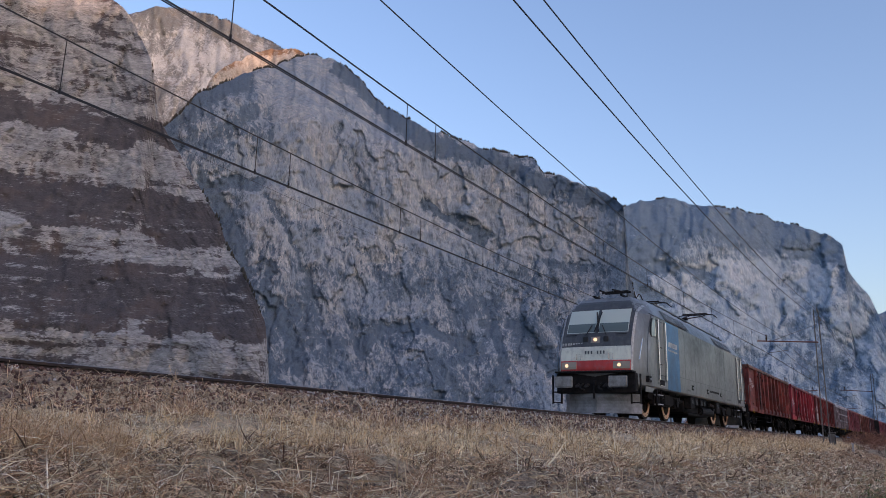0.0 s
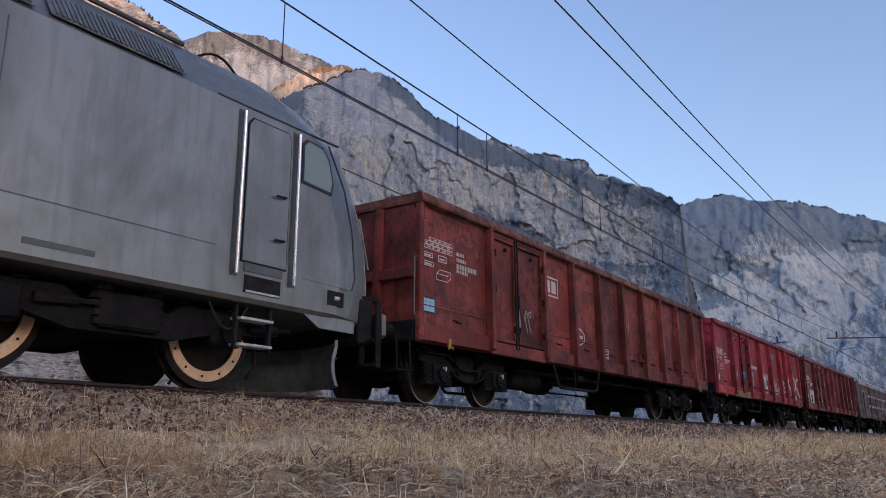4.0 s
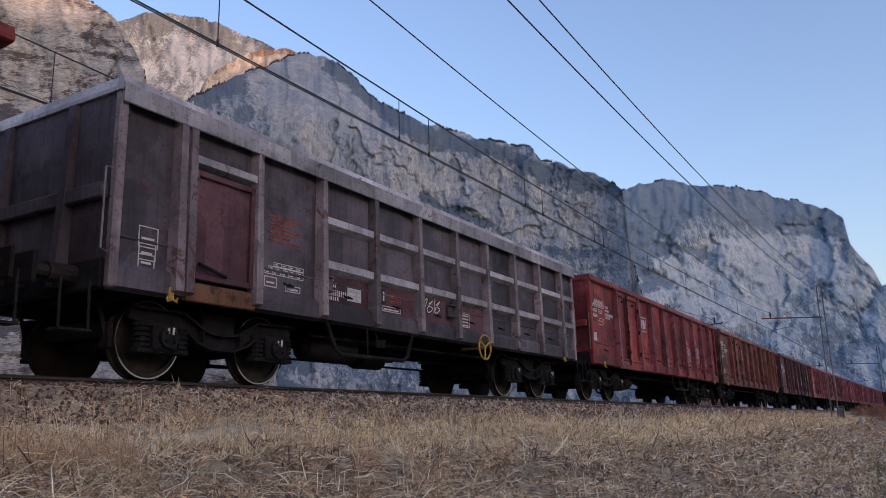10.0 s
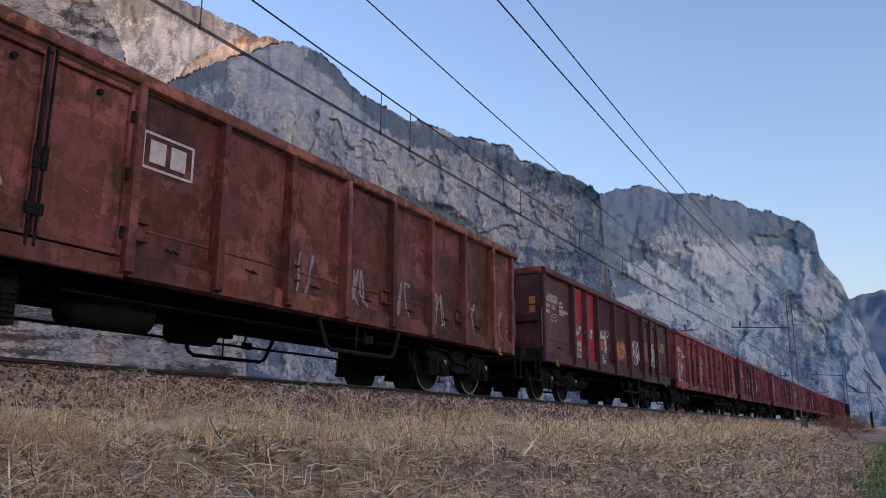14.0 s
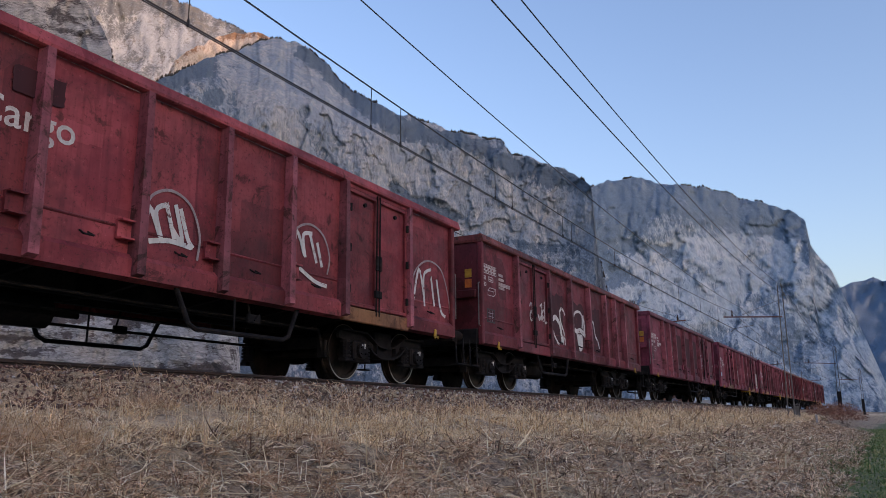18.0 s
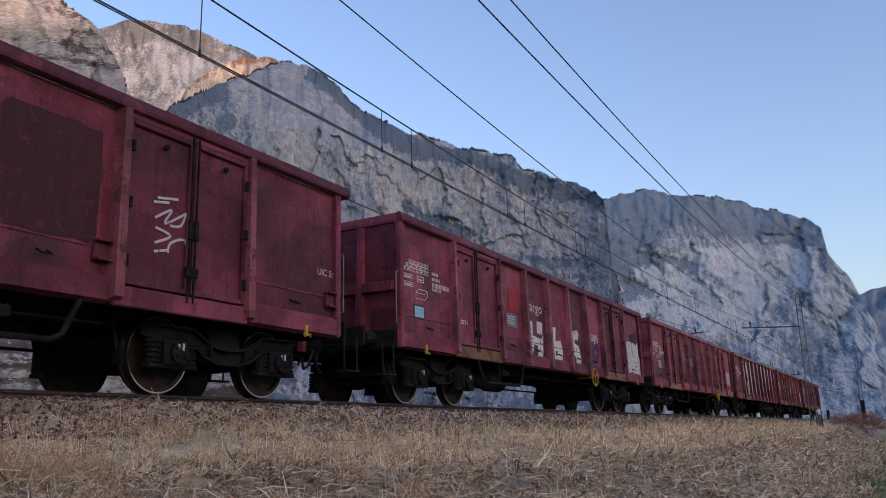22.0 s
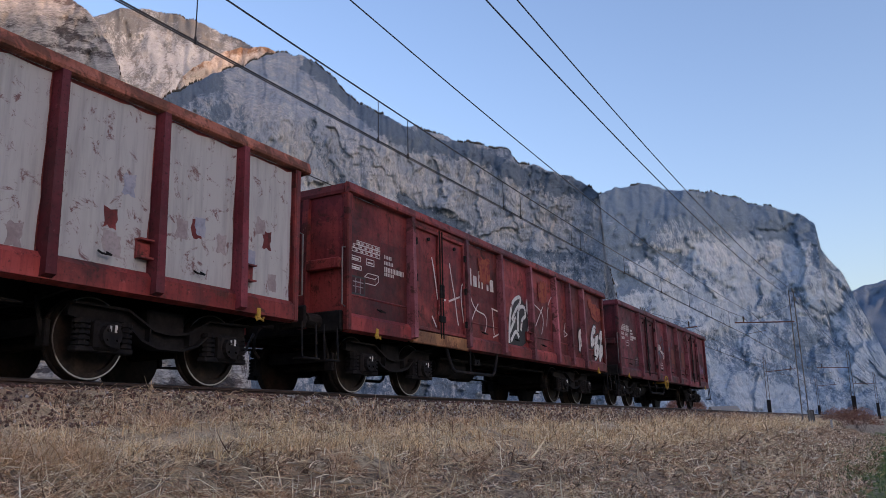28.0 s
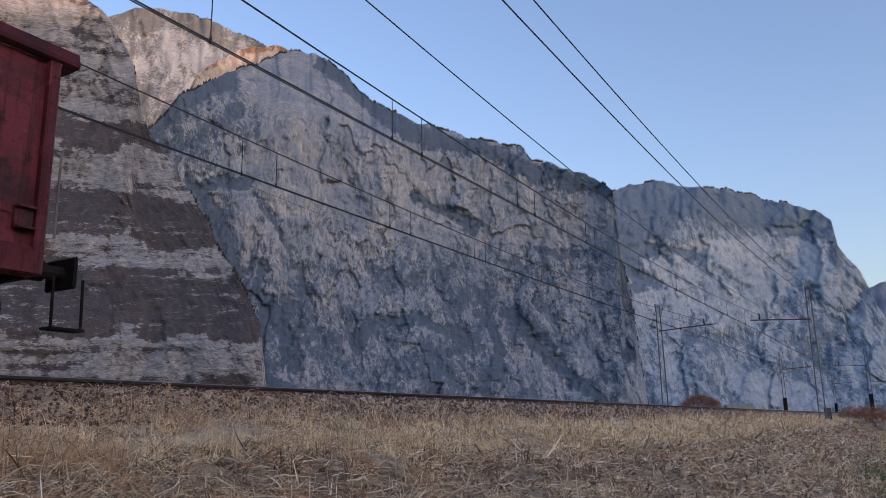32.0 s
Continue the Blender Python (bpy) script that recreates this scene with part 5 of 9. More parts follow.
RUST = (0.13, 0.05, 0.025)
painted("w_brownred", (0.155, 0.026, 0.020), (0.20, 0.045, 0.034), (0.085, 0.030, 0.020), 0.6, 0.5)
painted("w_crimson", (0.25, 0.018, 0.026), (0.29, 0.036, 0.045), (0.10, 0.015, 0.017), 0.3, 0.45)
painted("w_darkred", (0.150, 0.020, 0.018), (0.20, 0.036, 0.030), (0.07, 0.025, 0.018), 0.5, 0.55)
painted("w_red", (0.165, 0.020, 0.021), (0.23, 0.042, 0.034), (0.075, 0.018, 0.014), 0.5, 0.5)
painted("w_rust", (0.155, 0.042, 0.032), (0.205, 0.070, 0.054), (0.09, 0.034, 0.018), 0.8, 0.5)
painted("w_dark", (0.050, 0.020, 0.022), (0.075, 0.030, 0.032), (0.12, 0.05, 0.025), 0.3, 0.4)
painted("w_purple", (0.170, 0.028, 0.034), (0.22, 0.046, 0.048), (0.09, 0.024, 0.022), 0.4, 0.4)
painted("w_maroon", (0.095, 0.014, 0.019), (0.125, 0.024, 0.030), (0.055, 0.018, 0.018), 0.3, 0.4)
painted("w_wine", (0.150, 0.026, 0.042), (0.19, 0.042, 0.062), (0.07, 0.02, 0.02), 0.3, 0.45)
painted("w_pink", (0.180, 0.032, 0.044), (0.22, 0.052, 0.066), (0.10, 0.02, 0.024), 0.3, 0.25)
painted("w_orange", (0.120, 0.017, 0.021), (0.195, 0.035, 0.029), (0.07, 0.02, 0.015), 0.5, 0.5)
painted("w_rim_rust", (0.17, 0.050, 0.030), (0.24, 0.085, 0.050), (0.09, 0.035, 0.02), 0.9, 0.3)
# paler than the panels: the light on the post faces is in the paint
painted("w_lit_post", (0.175, 0.047, 0.058), (0.225, 0.072, 0.082), (0.06, 0.024, 0.02), 0.5, 0.5)
painted("w_sooty", (0.090, 0.015, 0.021), (0.135, 0.026, 0.032), (0.045, 0.016, 0.017), 0.5, 0.8)
painted("w_sill", (0.24, 0.115, 0.045), (0.18, 0.085, 0.04), (0.09, 0.04, 0.02), 0.6, 0.4)

W = {}
W[1] = wagon(42.7, "long", M["w_brownred"], M["w_rim_rust"], "brown-red open freight wagon with rusty rim and chalky markings", guard=5.6)
W[2] = wagon(58.35, "short", M["w_crimson"], M["w_crimson"], "bright crimson open freight wagon with graffiti and a pixel-pattern sticker", sill=M["w_sill"])
W[3] = wagon(72.45, "long", M["w_darkred"], M["w_darkred"], "dark red open freight wagon with big block graffiti letters", guard=5.75)
painted("w_ribbed", (0.054, 0.047, 0.055), (0.080, 0.069, 0.079), (0.075, 0.036, 0.034), 0.30, 0.5)
painted("w_ribbed_door", (0.075, 0.030, 0.035), (0.10, 0.045, 0.050), (0.05, 0.022, 0.02), 0.3, 0.4)
painted("w_ribbed_post", (0.145, 0.118, 0.120), (0.19, 0.155, 0.155), (0.09, 0.045, 0.035), 0.45, 0.4)
painted("w_ribbed_rail", (0.30, 0.29, 0.295), (0.36, 0.345, 0.35), (0.10, 0.07, 0.06), 0.2, 0.4)
W[4] = wagon(88.35, "ribbed", M["w_ribbed"], M["w_ribbed_rail"], "grey-brown ribbed open freight wagon with pale grey rim", sill=M["w_sill"], ribs=True, handwheel=8.13, guard=4.7, postpaint=M["w_ribbed_post"], ribpaint=M["w_ribbed_rail"], doorpaint=M["w_ribbed_door"])
W[5] = wagon(102.6, "long", M["w_red"], M["w_darkred"], "red open freight wagon with chalk tags and white markings", postpaint=M["w_lit_post"])
W[6] = wagon(118.15, "long", M["w_rust"], M["w_rim_rust"], "heavily rusted brown open freight wagon")
W[7] = wagon(134.5, "rear", M["w_dark"], M["w_brownred"], "blackened open freight wagon with white block graffiti")
W[8] = wagon(148.8, "doors", M["w_purple"], M["w_purple"], "faded purple-red open freight wagon with round white tags", sill=M["w_sill"], postpaint=M["w_lit_post"])
W[9] = wagon(164.55, "short", M["w_maroon"], M["w_brownred"], "maroon open freight wagon with a spray-painted face", postpaint=M["w_lit_post"])
W[10] = wagon(178.97, "rear", M["w_wine"], M["w_wine"], "wine-red open freight wagon with dark framed patches", postpaint=M["w_lit_post"])
W[11] = wagon(193.65, "double", M["w_wine"], M["w_wine"], "wine-red open freight wagon with large white letters", sill=M["w_sill"], handwheel=9.55, postpaint=M["w_lit_post"])
W[12] = wagon(209.6, "double", M["w_pink"], M["w_wine"], "pinkish red open freight wagon with a grey notice plate", sill=M["w_sill"], handwheel=10.3, postpaint=M["w_lit_post"])
W[13] = wagon(225.45, "long", M["w_darkred"], M["w_rim_rust"], "dark red open freight wagon overpainted with blotchy white", postpaint=M["w_maroon"], sill=M["w_sill"])
W[14] = wagon(241.1, "short", M["w_orange"], M["w_darkred"], "orange-red open freight wagon with black and white graffiti", sill=M["w_sill"], postpaint=M["w_lit_post"])
W[15] = wagon(255.3, "last", M["w_sooty"], M["w_maroon"], "dark maroon open freight wagon at the end of the train", sill=M["w_maroon"], handwheel=5.27, postpaint=M["w_lit_post"])

# ---- the locomotive ----
def silver(name, base, dark, stains=(), metal=0.25):
    m = mat(name, base, 0.42, metal)
    n = Net(m)
    soot = n.noise(n.coords(scale=(0.55, 1, 0.28)), 1.5, 6, 0.62, 0.5)
    c = n.mix(n.ramp(soot, [(0.46, 0.0), (0.70, 0.9)]), base, dark)
    run = n.noise(n.coords(scale=(6, 6, 0.4)), 1.7, 6, 0.65)
    c = n.mix(n.math("MULTIPLY", n.ramp(run, [(0.50, 0.0), (0.74, 1.0)]), 0.28), c, tuple(0.55 * v for v in dark))
    dust = n.noise(n.coords(scale=(1, 1, 1)), 5.0, 7, 0.7)
    c = n.mix(n.math("MULTIPLY", n.ramp(dust, [(0.5, 0.0), (0.7, 1.0)]), 0.4), c, (0.20, 0.185, 0.18))
    if stains:
        # soot blown down from the roof gear: centre along the body, height, half-length, half-height
        wob = n.noise(n.coords(scale=(1, 1, 1)), 1.6, 6, 0.65)
        xyz = n.node("ShaderNodeSeparateXYZ")
        n.link(n.coords(), xyz.inputs[0])
        for cx, cz, rx, rz, amount in stains:
            u = n.math("DIVIDE", n.math("SUBTRACT", xyz.outputs[0], cx), rx)
            v = n.math("DIVIDE", n.math("SUBTRACT", xyz.outputs[2], cz), rz)
            r2 = n.math("ADD", n.math("ADD", n.math("MULTIPLY", u, u), n.math("MULTIPLY", v, v)), n.math("MULTIPLY", wob, 1.1))
            c = n.mix(n.math("MULTIPLY", n.ramp(n.math("MULTIPLY", r2, 0.36), [(0.16, 1.0), (0.42, 0.45), (0.95, 0.0)]), amount), c, (0.030, 0.028, 0.030))
    n.color(c)
    n.rough(n.ramp(dust, [(0.3, 0.28), (0.7, 0.5)]))
    n.bump(n.noise(n.coords(), 2.2, 3, 0.5), 0.12, 0.02)
    return m


M["silver"] = silver("dirty_silver_paint", (0.245, 0.245, 0.245), (0.125, 0.118, 0.112), ((-1.6, 3.0, 1.5, 0.75, 0.85), (2.8, 2.9, 0.8, 0.7, 0.7), (-3.6, 3.25, 0.8, 0.4, 0.4), (-6.6, 2.9, 0.5, 0.5, 0.45), (0.2, 3.3, 1.6, 0.35, 0.5), (6.7, 2.0, 0.5, 0.7, 0.35), (-6.7, 2.2, 0.35, 0.9, 0.6)), 0.6)
M["door_soot"] = silver("sooty_door_paint", (0.150, 0.145, 0.145), (0.045, 0.042, 0.042))
M["blue"] = silver("grimy_blue_paint", (0.010, 0.14, 0.33), (0.012, 0.05, 0.10))
M["loco_white"] = silver("dirty_white_paint", (0.72, 0.71, 0.60), (0.50, 0.49, 0.44))
M["loco_red"] = silver("signal_red_paint", (0.55, 0.045, 0.04), (0.30, 0.03, 0.03))
M["mask"] = silver("dark_grey_front", (0.085, 0.088, 0.092), (0.05, 0.05, 0.052))
M["steel"] = mat("bright_handrail_steel", (0.62, 0.62, 0.64), 0.25, 1.0)
M["glass"] = mat("greenish_tinted_glass", (0.16, 0.21, 0.19), 0.06)
M["glass"].node_tree.nodes["Principled BSDF"].inputs["Specular IOR Level"].default_value = 0.9
# blinds and the sky's reflection are both put into this pale base colour
M["windscreen"] = mat("pale_blinds_and_sky_glass", (0.52, 0.58, 0.53), 0.08)
# the cab's dim inside, painted as a dark patch on the panes
M["cab_gloom"] = mat("dim_cab_behind_glass", (0.12, 0.155, 0.155), 0.10)
M["ring"] = grainy("orange_brake_ring", (0.84, 0.58, 0.38), (0.70, 0.44, 0.27), 4.0, 0.55)
# pale and bluish, with the sky's sheen on the roof edge in the colour
M["grille"] = grainy("grey_louvre", (0.26, 0.275, 0.30), (0.18, 0.19, 0.205), 5.0, 0.45, 0.3)
M["plough"] = grainy("scuffed_plough_steel", (0.27, 0.275, 0.285), (0.15, 0.152, 0.155), 4.0, 0.55, 0.2)
M["plate"] = grainy("pale_plate", (0.55, 0.55, 0.55), (0.35, 0.34, 0.33), 9.0, 0.6)
M["buffer_face"] = grainy("worn_buffer_face", (0.30, 0.30, 0.30), (0.16, 0.155, 0.15), 5.0, 0.5, 0.3)


def lamp_mat(name, color, power):
    m = mat(name, (0.45, 0.36, 0.28), 0.3)
    b = m.node_tree.nodes["Principled BSDF"]
    b.inputs["Emission Color"].default_value = (*color, 1)
    b.inputs["Emission Strength"].default_value = power
    return m


M["lamp"] = lamp_mat("lit_headlamp", (1.0, 0.60, 0.27), 0.45)
M["lamp_glass"] = mat("headlamp_glass", (0.30, 0.25, 0.20), 0.12)

LEVELS = ((0.95, 8.92, 1.44), (1.00, 8.96, 1.485), (1.35, 9.02, 1.49), (1.52, 9.03, 1.49), (2.10, 8.96, 1.49), (2.45, 8.84, 1.49), (2.85, 8.65, 1.49), (3.28, 8.38, 1.485), (3.45, 8.26, 1.38), (3.72, 8.02, 1.20), (3.90, 7.80, 1.04), (3.97, 7.40, 0.88))
NOSE = ((0.0, 0.0), (0.60, 0.015), (1.00, 0.04), (1.15, 0.06), (1.20, 0.10), (1.235, 0.18), (1.37, 0.56), (1.49, 0.98))


def nose_x(y, z, w=None):
    xf = np.interp(z, [l[0] for l in LEVELS], [l[1] for l in LEVELS])
    w = np.interp(z, [l[0] for l in LEVELS], [l[2] for l in LEVELS])
    return float(xf - np.interp(abs(y) * 1.49 / w, [p[0] for p in NOSE], [p[1] for p in NOSE]))


def loco_body(bm):
    rings = []
    for z, xf, w in LEVELS:
        half = [(xf - dx, y * w / 1.49) for y, dx in NOSE]
        ring = [(x, y) for x, y in half[::-1]] + [(x, -y) for x, y in half[1:]]
        ring = [(x, y) for x, y in ring] + [(-x, -y) for x, y in ring]
        rings.append([bm.verts.new((x, y, z)) for x, y in ring])
    n = len(rings[0])
    for a, b in zip(rings, rings[1:]):
        for i in range(n):
            bm.faces.new((a[i], b[i], b[(i + 1) % n], a[(i + 1) % n]))
    bm.faces.new(rings[-1])
    bm.faces.new(rings[0][::-1])
    bmesh.ops.recalc_face_normals(bm, faces=bm.faces)


def front_patch(bm, end, y0, y1, z0, z1, off=0.008, ny=14, nz=5, z0b=None, z1b=None):
    """A skin over the nose, standing off a little, with a returned edge. end: -1 or +1."""
    z0b, z1b = z0 if z0b is None else z0b, z1 if z1b is None else z1b
    rows = []
    for j in range(nz + 1):
        row = []
        for i in range(ny + 1):
            t = i / ny
            y = y0 + (y1 - y0) * t
            z = (z0 + (z0b - z0) * t) + ((z1 + (z1b - z1) * t) - (z0 + (z0b - z0) * t)) * j / nz
            row.append(bm.verts.new((end * (nose_x(y, z) + off), y, z)))
        rows.append(row)
    fs = [bm.faces.new((rows[j][i], rows[j][i + 1], rows[j + 1][i + 1], rows[j + 1][i])) for j in range(nz) for i in range(ny)]
    r = bmesh.ops.extrude_face_region(bm, geom=fs)
    bmesh.ops.translate(bm, verts=[g for g in r["geom"] if isinstance(g, bmesh.types.BMVert)], vec=(-end * (off + 0.01), 0, 0))
    bmesh.ops.recalc_face_normals(bm, faces=bm.faces)


def side_poly(bm, pts, s, y0=1.487, y1=1.497):
    """A flat plate on the loco's side from (x, z) corners."""
    extrude(bm, [(p[0], p[1]) for p in pts], "y", min(s * y0, s * y1), max(s * y0, s * y1))


def rect(x0, z0, x1, z1):
    return [(x0, z0), (x1, z0), (x1, z1), (x0, z1)]


ARC = ((7.35, 1.37), (8.30, 1.35), (8.36, 1.52), (8.28, 2.17), (8.10, 2.70), (7.85, 3.10), (7.76, 3.24))


def plough_plate(bm, e, s):
    """One half of the snow plough: a hollow curved plate swept back from the middle."""
    rings = []
    for d, z in ((0.0, 0.12), (0.04, 0.20), (0.07, 0.30), (0.08, 0.40), (0.07, 0.50), (0.03, 0.60), (0.02, 0.72)):
        edge = [(8.98, 0.004), (8.86, 0.55), (8.62, 1.00), (8.36, 1.24), (8.30, 1.24), (8.56, 0.98), (8.80, 0.54), (8.92, 0.004)]
        rings.append([bm.verts.new((e * (x - d), s * y, z)) for x, y in edge])
    fs = [bm.faces.new((p[i], p[(i + 1) % 8], q[(i + 1) % 8], q[i])) for p, q in zip(rings, rings[1:]) for i in range(8)]
    fs += [bm.faces.new(rings[0]), bm.faces.new(rings[-1])]
    bmesh.ops.recalc_face_normals(bm, faces=fs)


def locomotive():
    top = new("locomotive")
    tagged(top, "dirty silver electric locomotive with white and red front and blue panel", "locomotive")
    movers.append((top, 32.77))

    def add(name, build, material, label="", parent=None, smooth_=False, at=None):
        bm = bmesh.new()
        build(bm)
        ob = part(name, bm, material, parent or top, label, smooth_)
        if at is not None:
            ob.matrix_local = at
        return ob

    add("body", loco_body, M["silver"], "dirty silver painted body shell")
    for s in (-1, 1):
        # blue panel and stripes stand a hair proud of the shell
        xb = (-6.02, -4.36) if s < 0 else (4.36, 6.02)
        add("blue_panel", lambda bm: side_poly(bm, rect(xb[0], 0.99, xb[1], 3.27), s, 1.487, 1.494), M["blue"], "grimy blue side panel")
        for k, (x0, x1, z0, z1) in enumerate(((-5.86, -4.62, 2.45, 2.62), (-5.86, -4.62, 2.30, 2.36))):
            pieces = 8 if k == 0 else 16
            for i in range(pieces):
                a = x0 + (x1 - x0) * i / pieces
                b = a + (x1 - x0) / pieces * 0.72
                if s < 0:
                    add("logo_bar", lambda bm: side_poly(bm, rect(a, z0, b, z1), s, 1.494, 1.497), M["plate"])
        add("crease", lambda bm: side_poly(bm, rect(-6.0, 1.512, 6.0, 1.528), s, 1.487, 1.4915), M["mask"])
        for x in (1.98, 3.53, -1.98, -3.53):
            add("panel_joint", lambda bm: side_poly(bm, rect(x - 0.007, 1.55, x + 0.007, 3.14), s, 1.487, 1.4925), M["mask"])
        for x0, x1, z0, z1 in ((-2.69, -2.36, 1.17, 1.35), (-0.16, 0.13, 1.17, 1.35), (2.32, 2.62, 1.17, 1.33), (-8.29, -7.98, 1.10, 1.29), (7.83, 8.14, 1.11, 1.30)):
            box_ = add("jacking_recess", lambda bm: side_poly(bm, rect(x0, z0, x1, z1), s, 1.40, 1.4935), M["black"], "dark recess in the side wall")
            add("recess_plug", lambda bm: bar(bm, ((x0 + x1) / 2 - 0.03, s * 1.49, (z0 + z1) / 2), ((x0 + x1) / 2 + 0.05, s * 1.505, (z0 + z1) / 2), 0.03, 6), M["plate"], parent=box_)
        for e in (-1, 1):
            xd0, xd1 = sorted((e * 6.38, e * 7.06))
            door = add("cab_door", lambda bm: side_poly(bm, [(xd0, 1.42), (xd1, 1.42), (xd1, 3.08), (xd1 - 0.06, 3.16), (xd0 + 0.06, 3.16), (xd0, 3.08)], s, 1.487, 1.507), M["door_soot"] if e < 0 else M["silver"], "sooty silver cab door")
            add("door_gap", lambda bm: side_poly(bm, [(xd0 - 0.02, 1.40), (xd1 + 0.02, 1.40), (xd1 + 0.02, 3.09), (xd1 - 0.05, 3.18), (xd0 + 0.05, 3.18), (xd0 - 0.02, 3.09)], s, 1.487, 1.4945), M["black"], parent=door)
            for z in (1.75, 2.30):
                add("door_handle", lambda bm: pipe(bm, ((e * 6.98, s * 1.50, z), (e * 6.98, s * 1.55, z), (e * 6.82, s * 1.55, z - 0.01)), 0.014, 6), M["black"], parent=door)
            add("kick_plate", lambda bm: side_poly(bm, rect(xd0 + 0.04, 1.30, xd1 - 0.04, 1.40), s, 1.487, 1.500), M["mask"], parent=door)
            for x in (6.27, 7.17):
                add("handrail", lambda bm: (bar(bm, (e * x, s * 1.545, 1.24), (e * x, s * 1.545, 3.20), 0.022, 8), bar(bm, (e * x, s * 1.48, 1.27), (e * x, s * 1.545, 1.27), 0.018, 6), bar(bm, (e * x, s * 1.48, 3.17), (e * x, s * 1.545, 3.17), 0.018, 6)), M["steel"], "bright steel handrail")
                add("rail_channel", lambda bm: side_poly(bm, rect(e * x - 0.055, 1.22, e * x + 0.055, 3.22), s, 1.487, 1.4955), M["mask"])
            add("step_recess", lambda bm: side_poly(bm, rect(xd0 + 0.06, 1.06, xd1 - 0.06, 1.26), s, 1.35, 1.496), M["black"])
            add("step_tread", lambda bm: box(bm, xd0 + 0.08, min(s * 1.42, s * 1.51), 1.06, xd1 - 0.08, max(s * 1.42, s * 1.51), 1.085), M["plate"])
            lad = add("ladder", lambda bm: box(bm, xd0 + 0.06, min(s * 1.33, s * 1.38), 0.42, xd0 + 0.10, max(s * 1.33, s * 1.38), 0.98), M["black"], "black boarding ladder")
            add("ladder_stile", lambda bm: box(bm, xd1 - 0.10, min(s * 1.33, s * 1.38), 0.42, xd1 - 0.06, max(s * 1.33, s * 1.38), 0.98), M["black"], parent=lad)
            for z in (0.46, 0.76):
                add("rung", lambda bm: box(bm, xd0 + 0.09, min(s * 1.26, s * 1.44), z, xd1 - 0.09, max(s * 1.26, s * 1.44), z + 0.03), M["plate"], parent=lad)
            # side window with its corner cut along the windscreen
            win = [(7.31, 2.63), (7.80, 2.60), (7.83, 2.74), (7.75, 3.02), (7.63, 3.15), (7.37, 3.17), (7.30, 3.10)]
            win = [(e * x, z) for x, z in win]
            cx, cz = sum(p[0] for p in win) / 7, sum(p[1] for p in win) / 7
            wf = add("side_window", lambda bm: side_poly(bm, [(cx + (x - cx) * 1.14, cz + (z - cz) * 1.12) for x, z in win], s, 1.40, 1.502), M["rubber"], "cab side window in a black gasket")
            add("pane", lambda bm: side_poly(bm, win, s, 1.45, 1.506), M["glass"], parent=wf)
            add("nose_skirt", lambda bm: extrude(bm, [(e * 7.45, 0.96), (e * 7.75, 0.80), (e * 8.42, 0.80), (e * 8.42, 0.96)], "y", min(s * 1.40, s * 1.44), max(s * 1.40, s * 1.44)), M["silver"])
            add("nose_rail", lambda bm: bar(bm, (e * 8.52, s * 1.40, 2.42), (e * 8.78, s * 1.36, 1.75), 0.016, 6), M["steel"])
            add("cab_seam", lambda bm: [side_poly(bm, [(e * p[0], p[1]), (e * r[0], r[1]), (e * (r[0] + 0.012), r[1] + 0.008), (e * (p[0] + 0.012), p[1] + 0.008)], s, 1.470, 1.4905) for p, r in zip(ARC, ARC[1:])], M["mask"])
            add("rain_gutter", lambda bm: side_poly(bm, rect(min(e * 5.9, e * 7.95), 3.285, max(e * 5.9, e * 7.95), 3.30), s, 1.46, 1.50), M["mask"])
        # louvres along the shoulder of the roof
        for x0 in (-5.9, -4.3, 2.2, 3.9):
            w = 1.55
            lv = add("roof_louvre", lambda bm: extrude(bm, [(s * 1.488, 3.33), (s * 1.495, 3.34), (s * 1.245, 3.69), (s * 1.235, 3.68)], "x", x0, x0 + w), M["grille"], "grey louvred grille along the roof edge")
            for i in range(26):
                x = x0 + 0.06 + i * (w - 0.12) / 25
                add("slat", lambda bm: extrude(bm, [(s * 1.487, 3.355), (s * 1.507, 3.36), (s * 1.263, 3.69), (s * 1.243, 3.68)], "x", x - 0.012, x + 0.012), M["silver"], parent=lv)
        for i in range(9):
            add("side_number", lambda bm: side_poly(bm, rect(0.42 + i * 0.19, 1.255, 0.42 + i * 0.19 + (0.15 if i % 3 else 0.11), 1.335), s, 1.487, 1.4935), M["black"])
        for k, (x0, x1) in enumerate(((-3.3, -2.9), (-6.75, -6.45), (-7.25, -6.95), (3.9, 4.6))):
            add("stencil", lambda bm: side_poly(bm, rect(x0, 1.10, x1, 1.16), s, 1.487, 1.4915), M["mask"])
        # roof shoulder line
        add("roof_rail", lambda bm: bar(bm, (-5.7, s * 1.02, 3.965), (5.7, s * 1.02, 3.965), 0.03, 6), M["mask"])
    for e in (-1, 1):
        add("front_mask", lambda bm: front_patch(bm, e, -1.14, 1.14, 2.18, 3.76, 0.012, 24, 22), M["mask"], "dark grey front panel")
        ws = add("windscreen", lambda bm: front_patch(bm, e, -1.02, -0.05, 2.64, 3.44, 0.020, 14, 14), M["windscreen"], "greenish tinted windscreen pane")
        ws2 = add("windscreen", lambda bm: front_patch(bm, e, 0.05, 1.02, 2.64, 3.44, 0.020, 14, 14), M["windscreen"], "greenish tinted windscreen pane")
        for y0, y1 in ((-1.00, -0.07), (0.07, 1.00)):
            add("cab_shadow", lambda bm: front_patch(bm, e, y0, y1, 2.66, 2.96, 0.0225, 12, 6), M["cab_gloom"], "dark lower half of the windscreen below the blind")
        add("white_band", lambda bm: front_patch(bm, e, -1.14, 1.14, 1.74, 2.18, 0.010), M["loco_white"], "dirty white band across the nose")
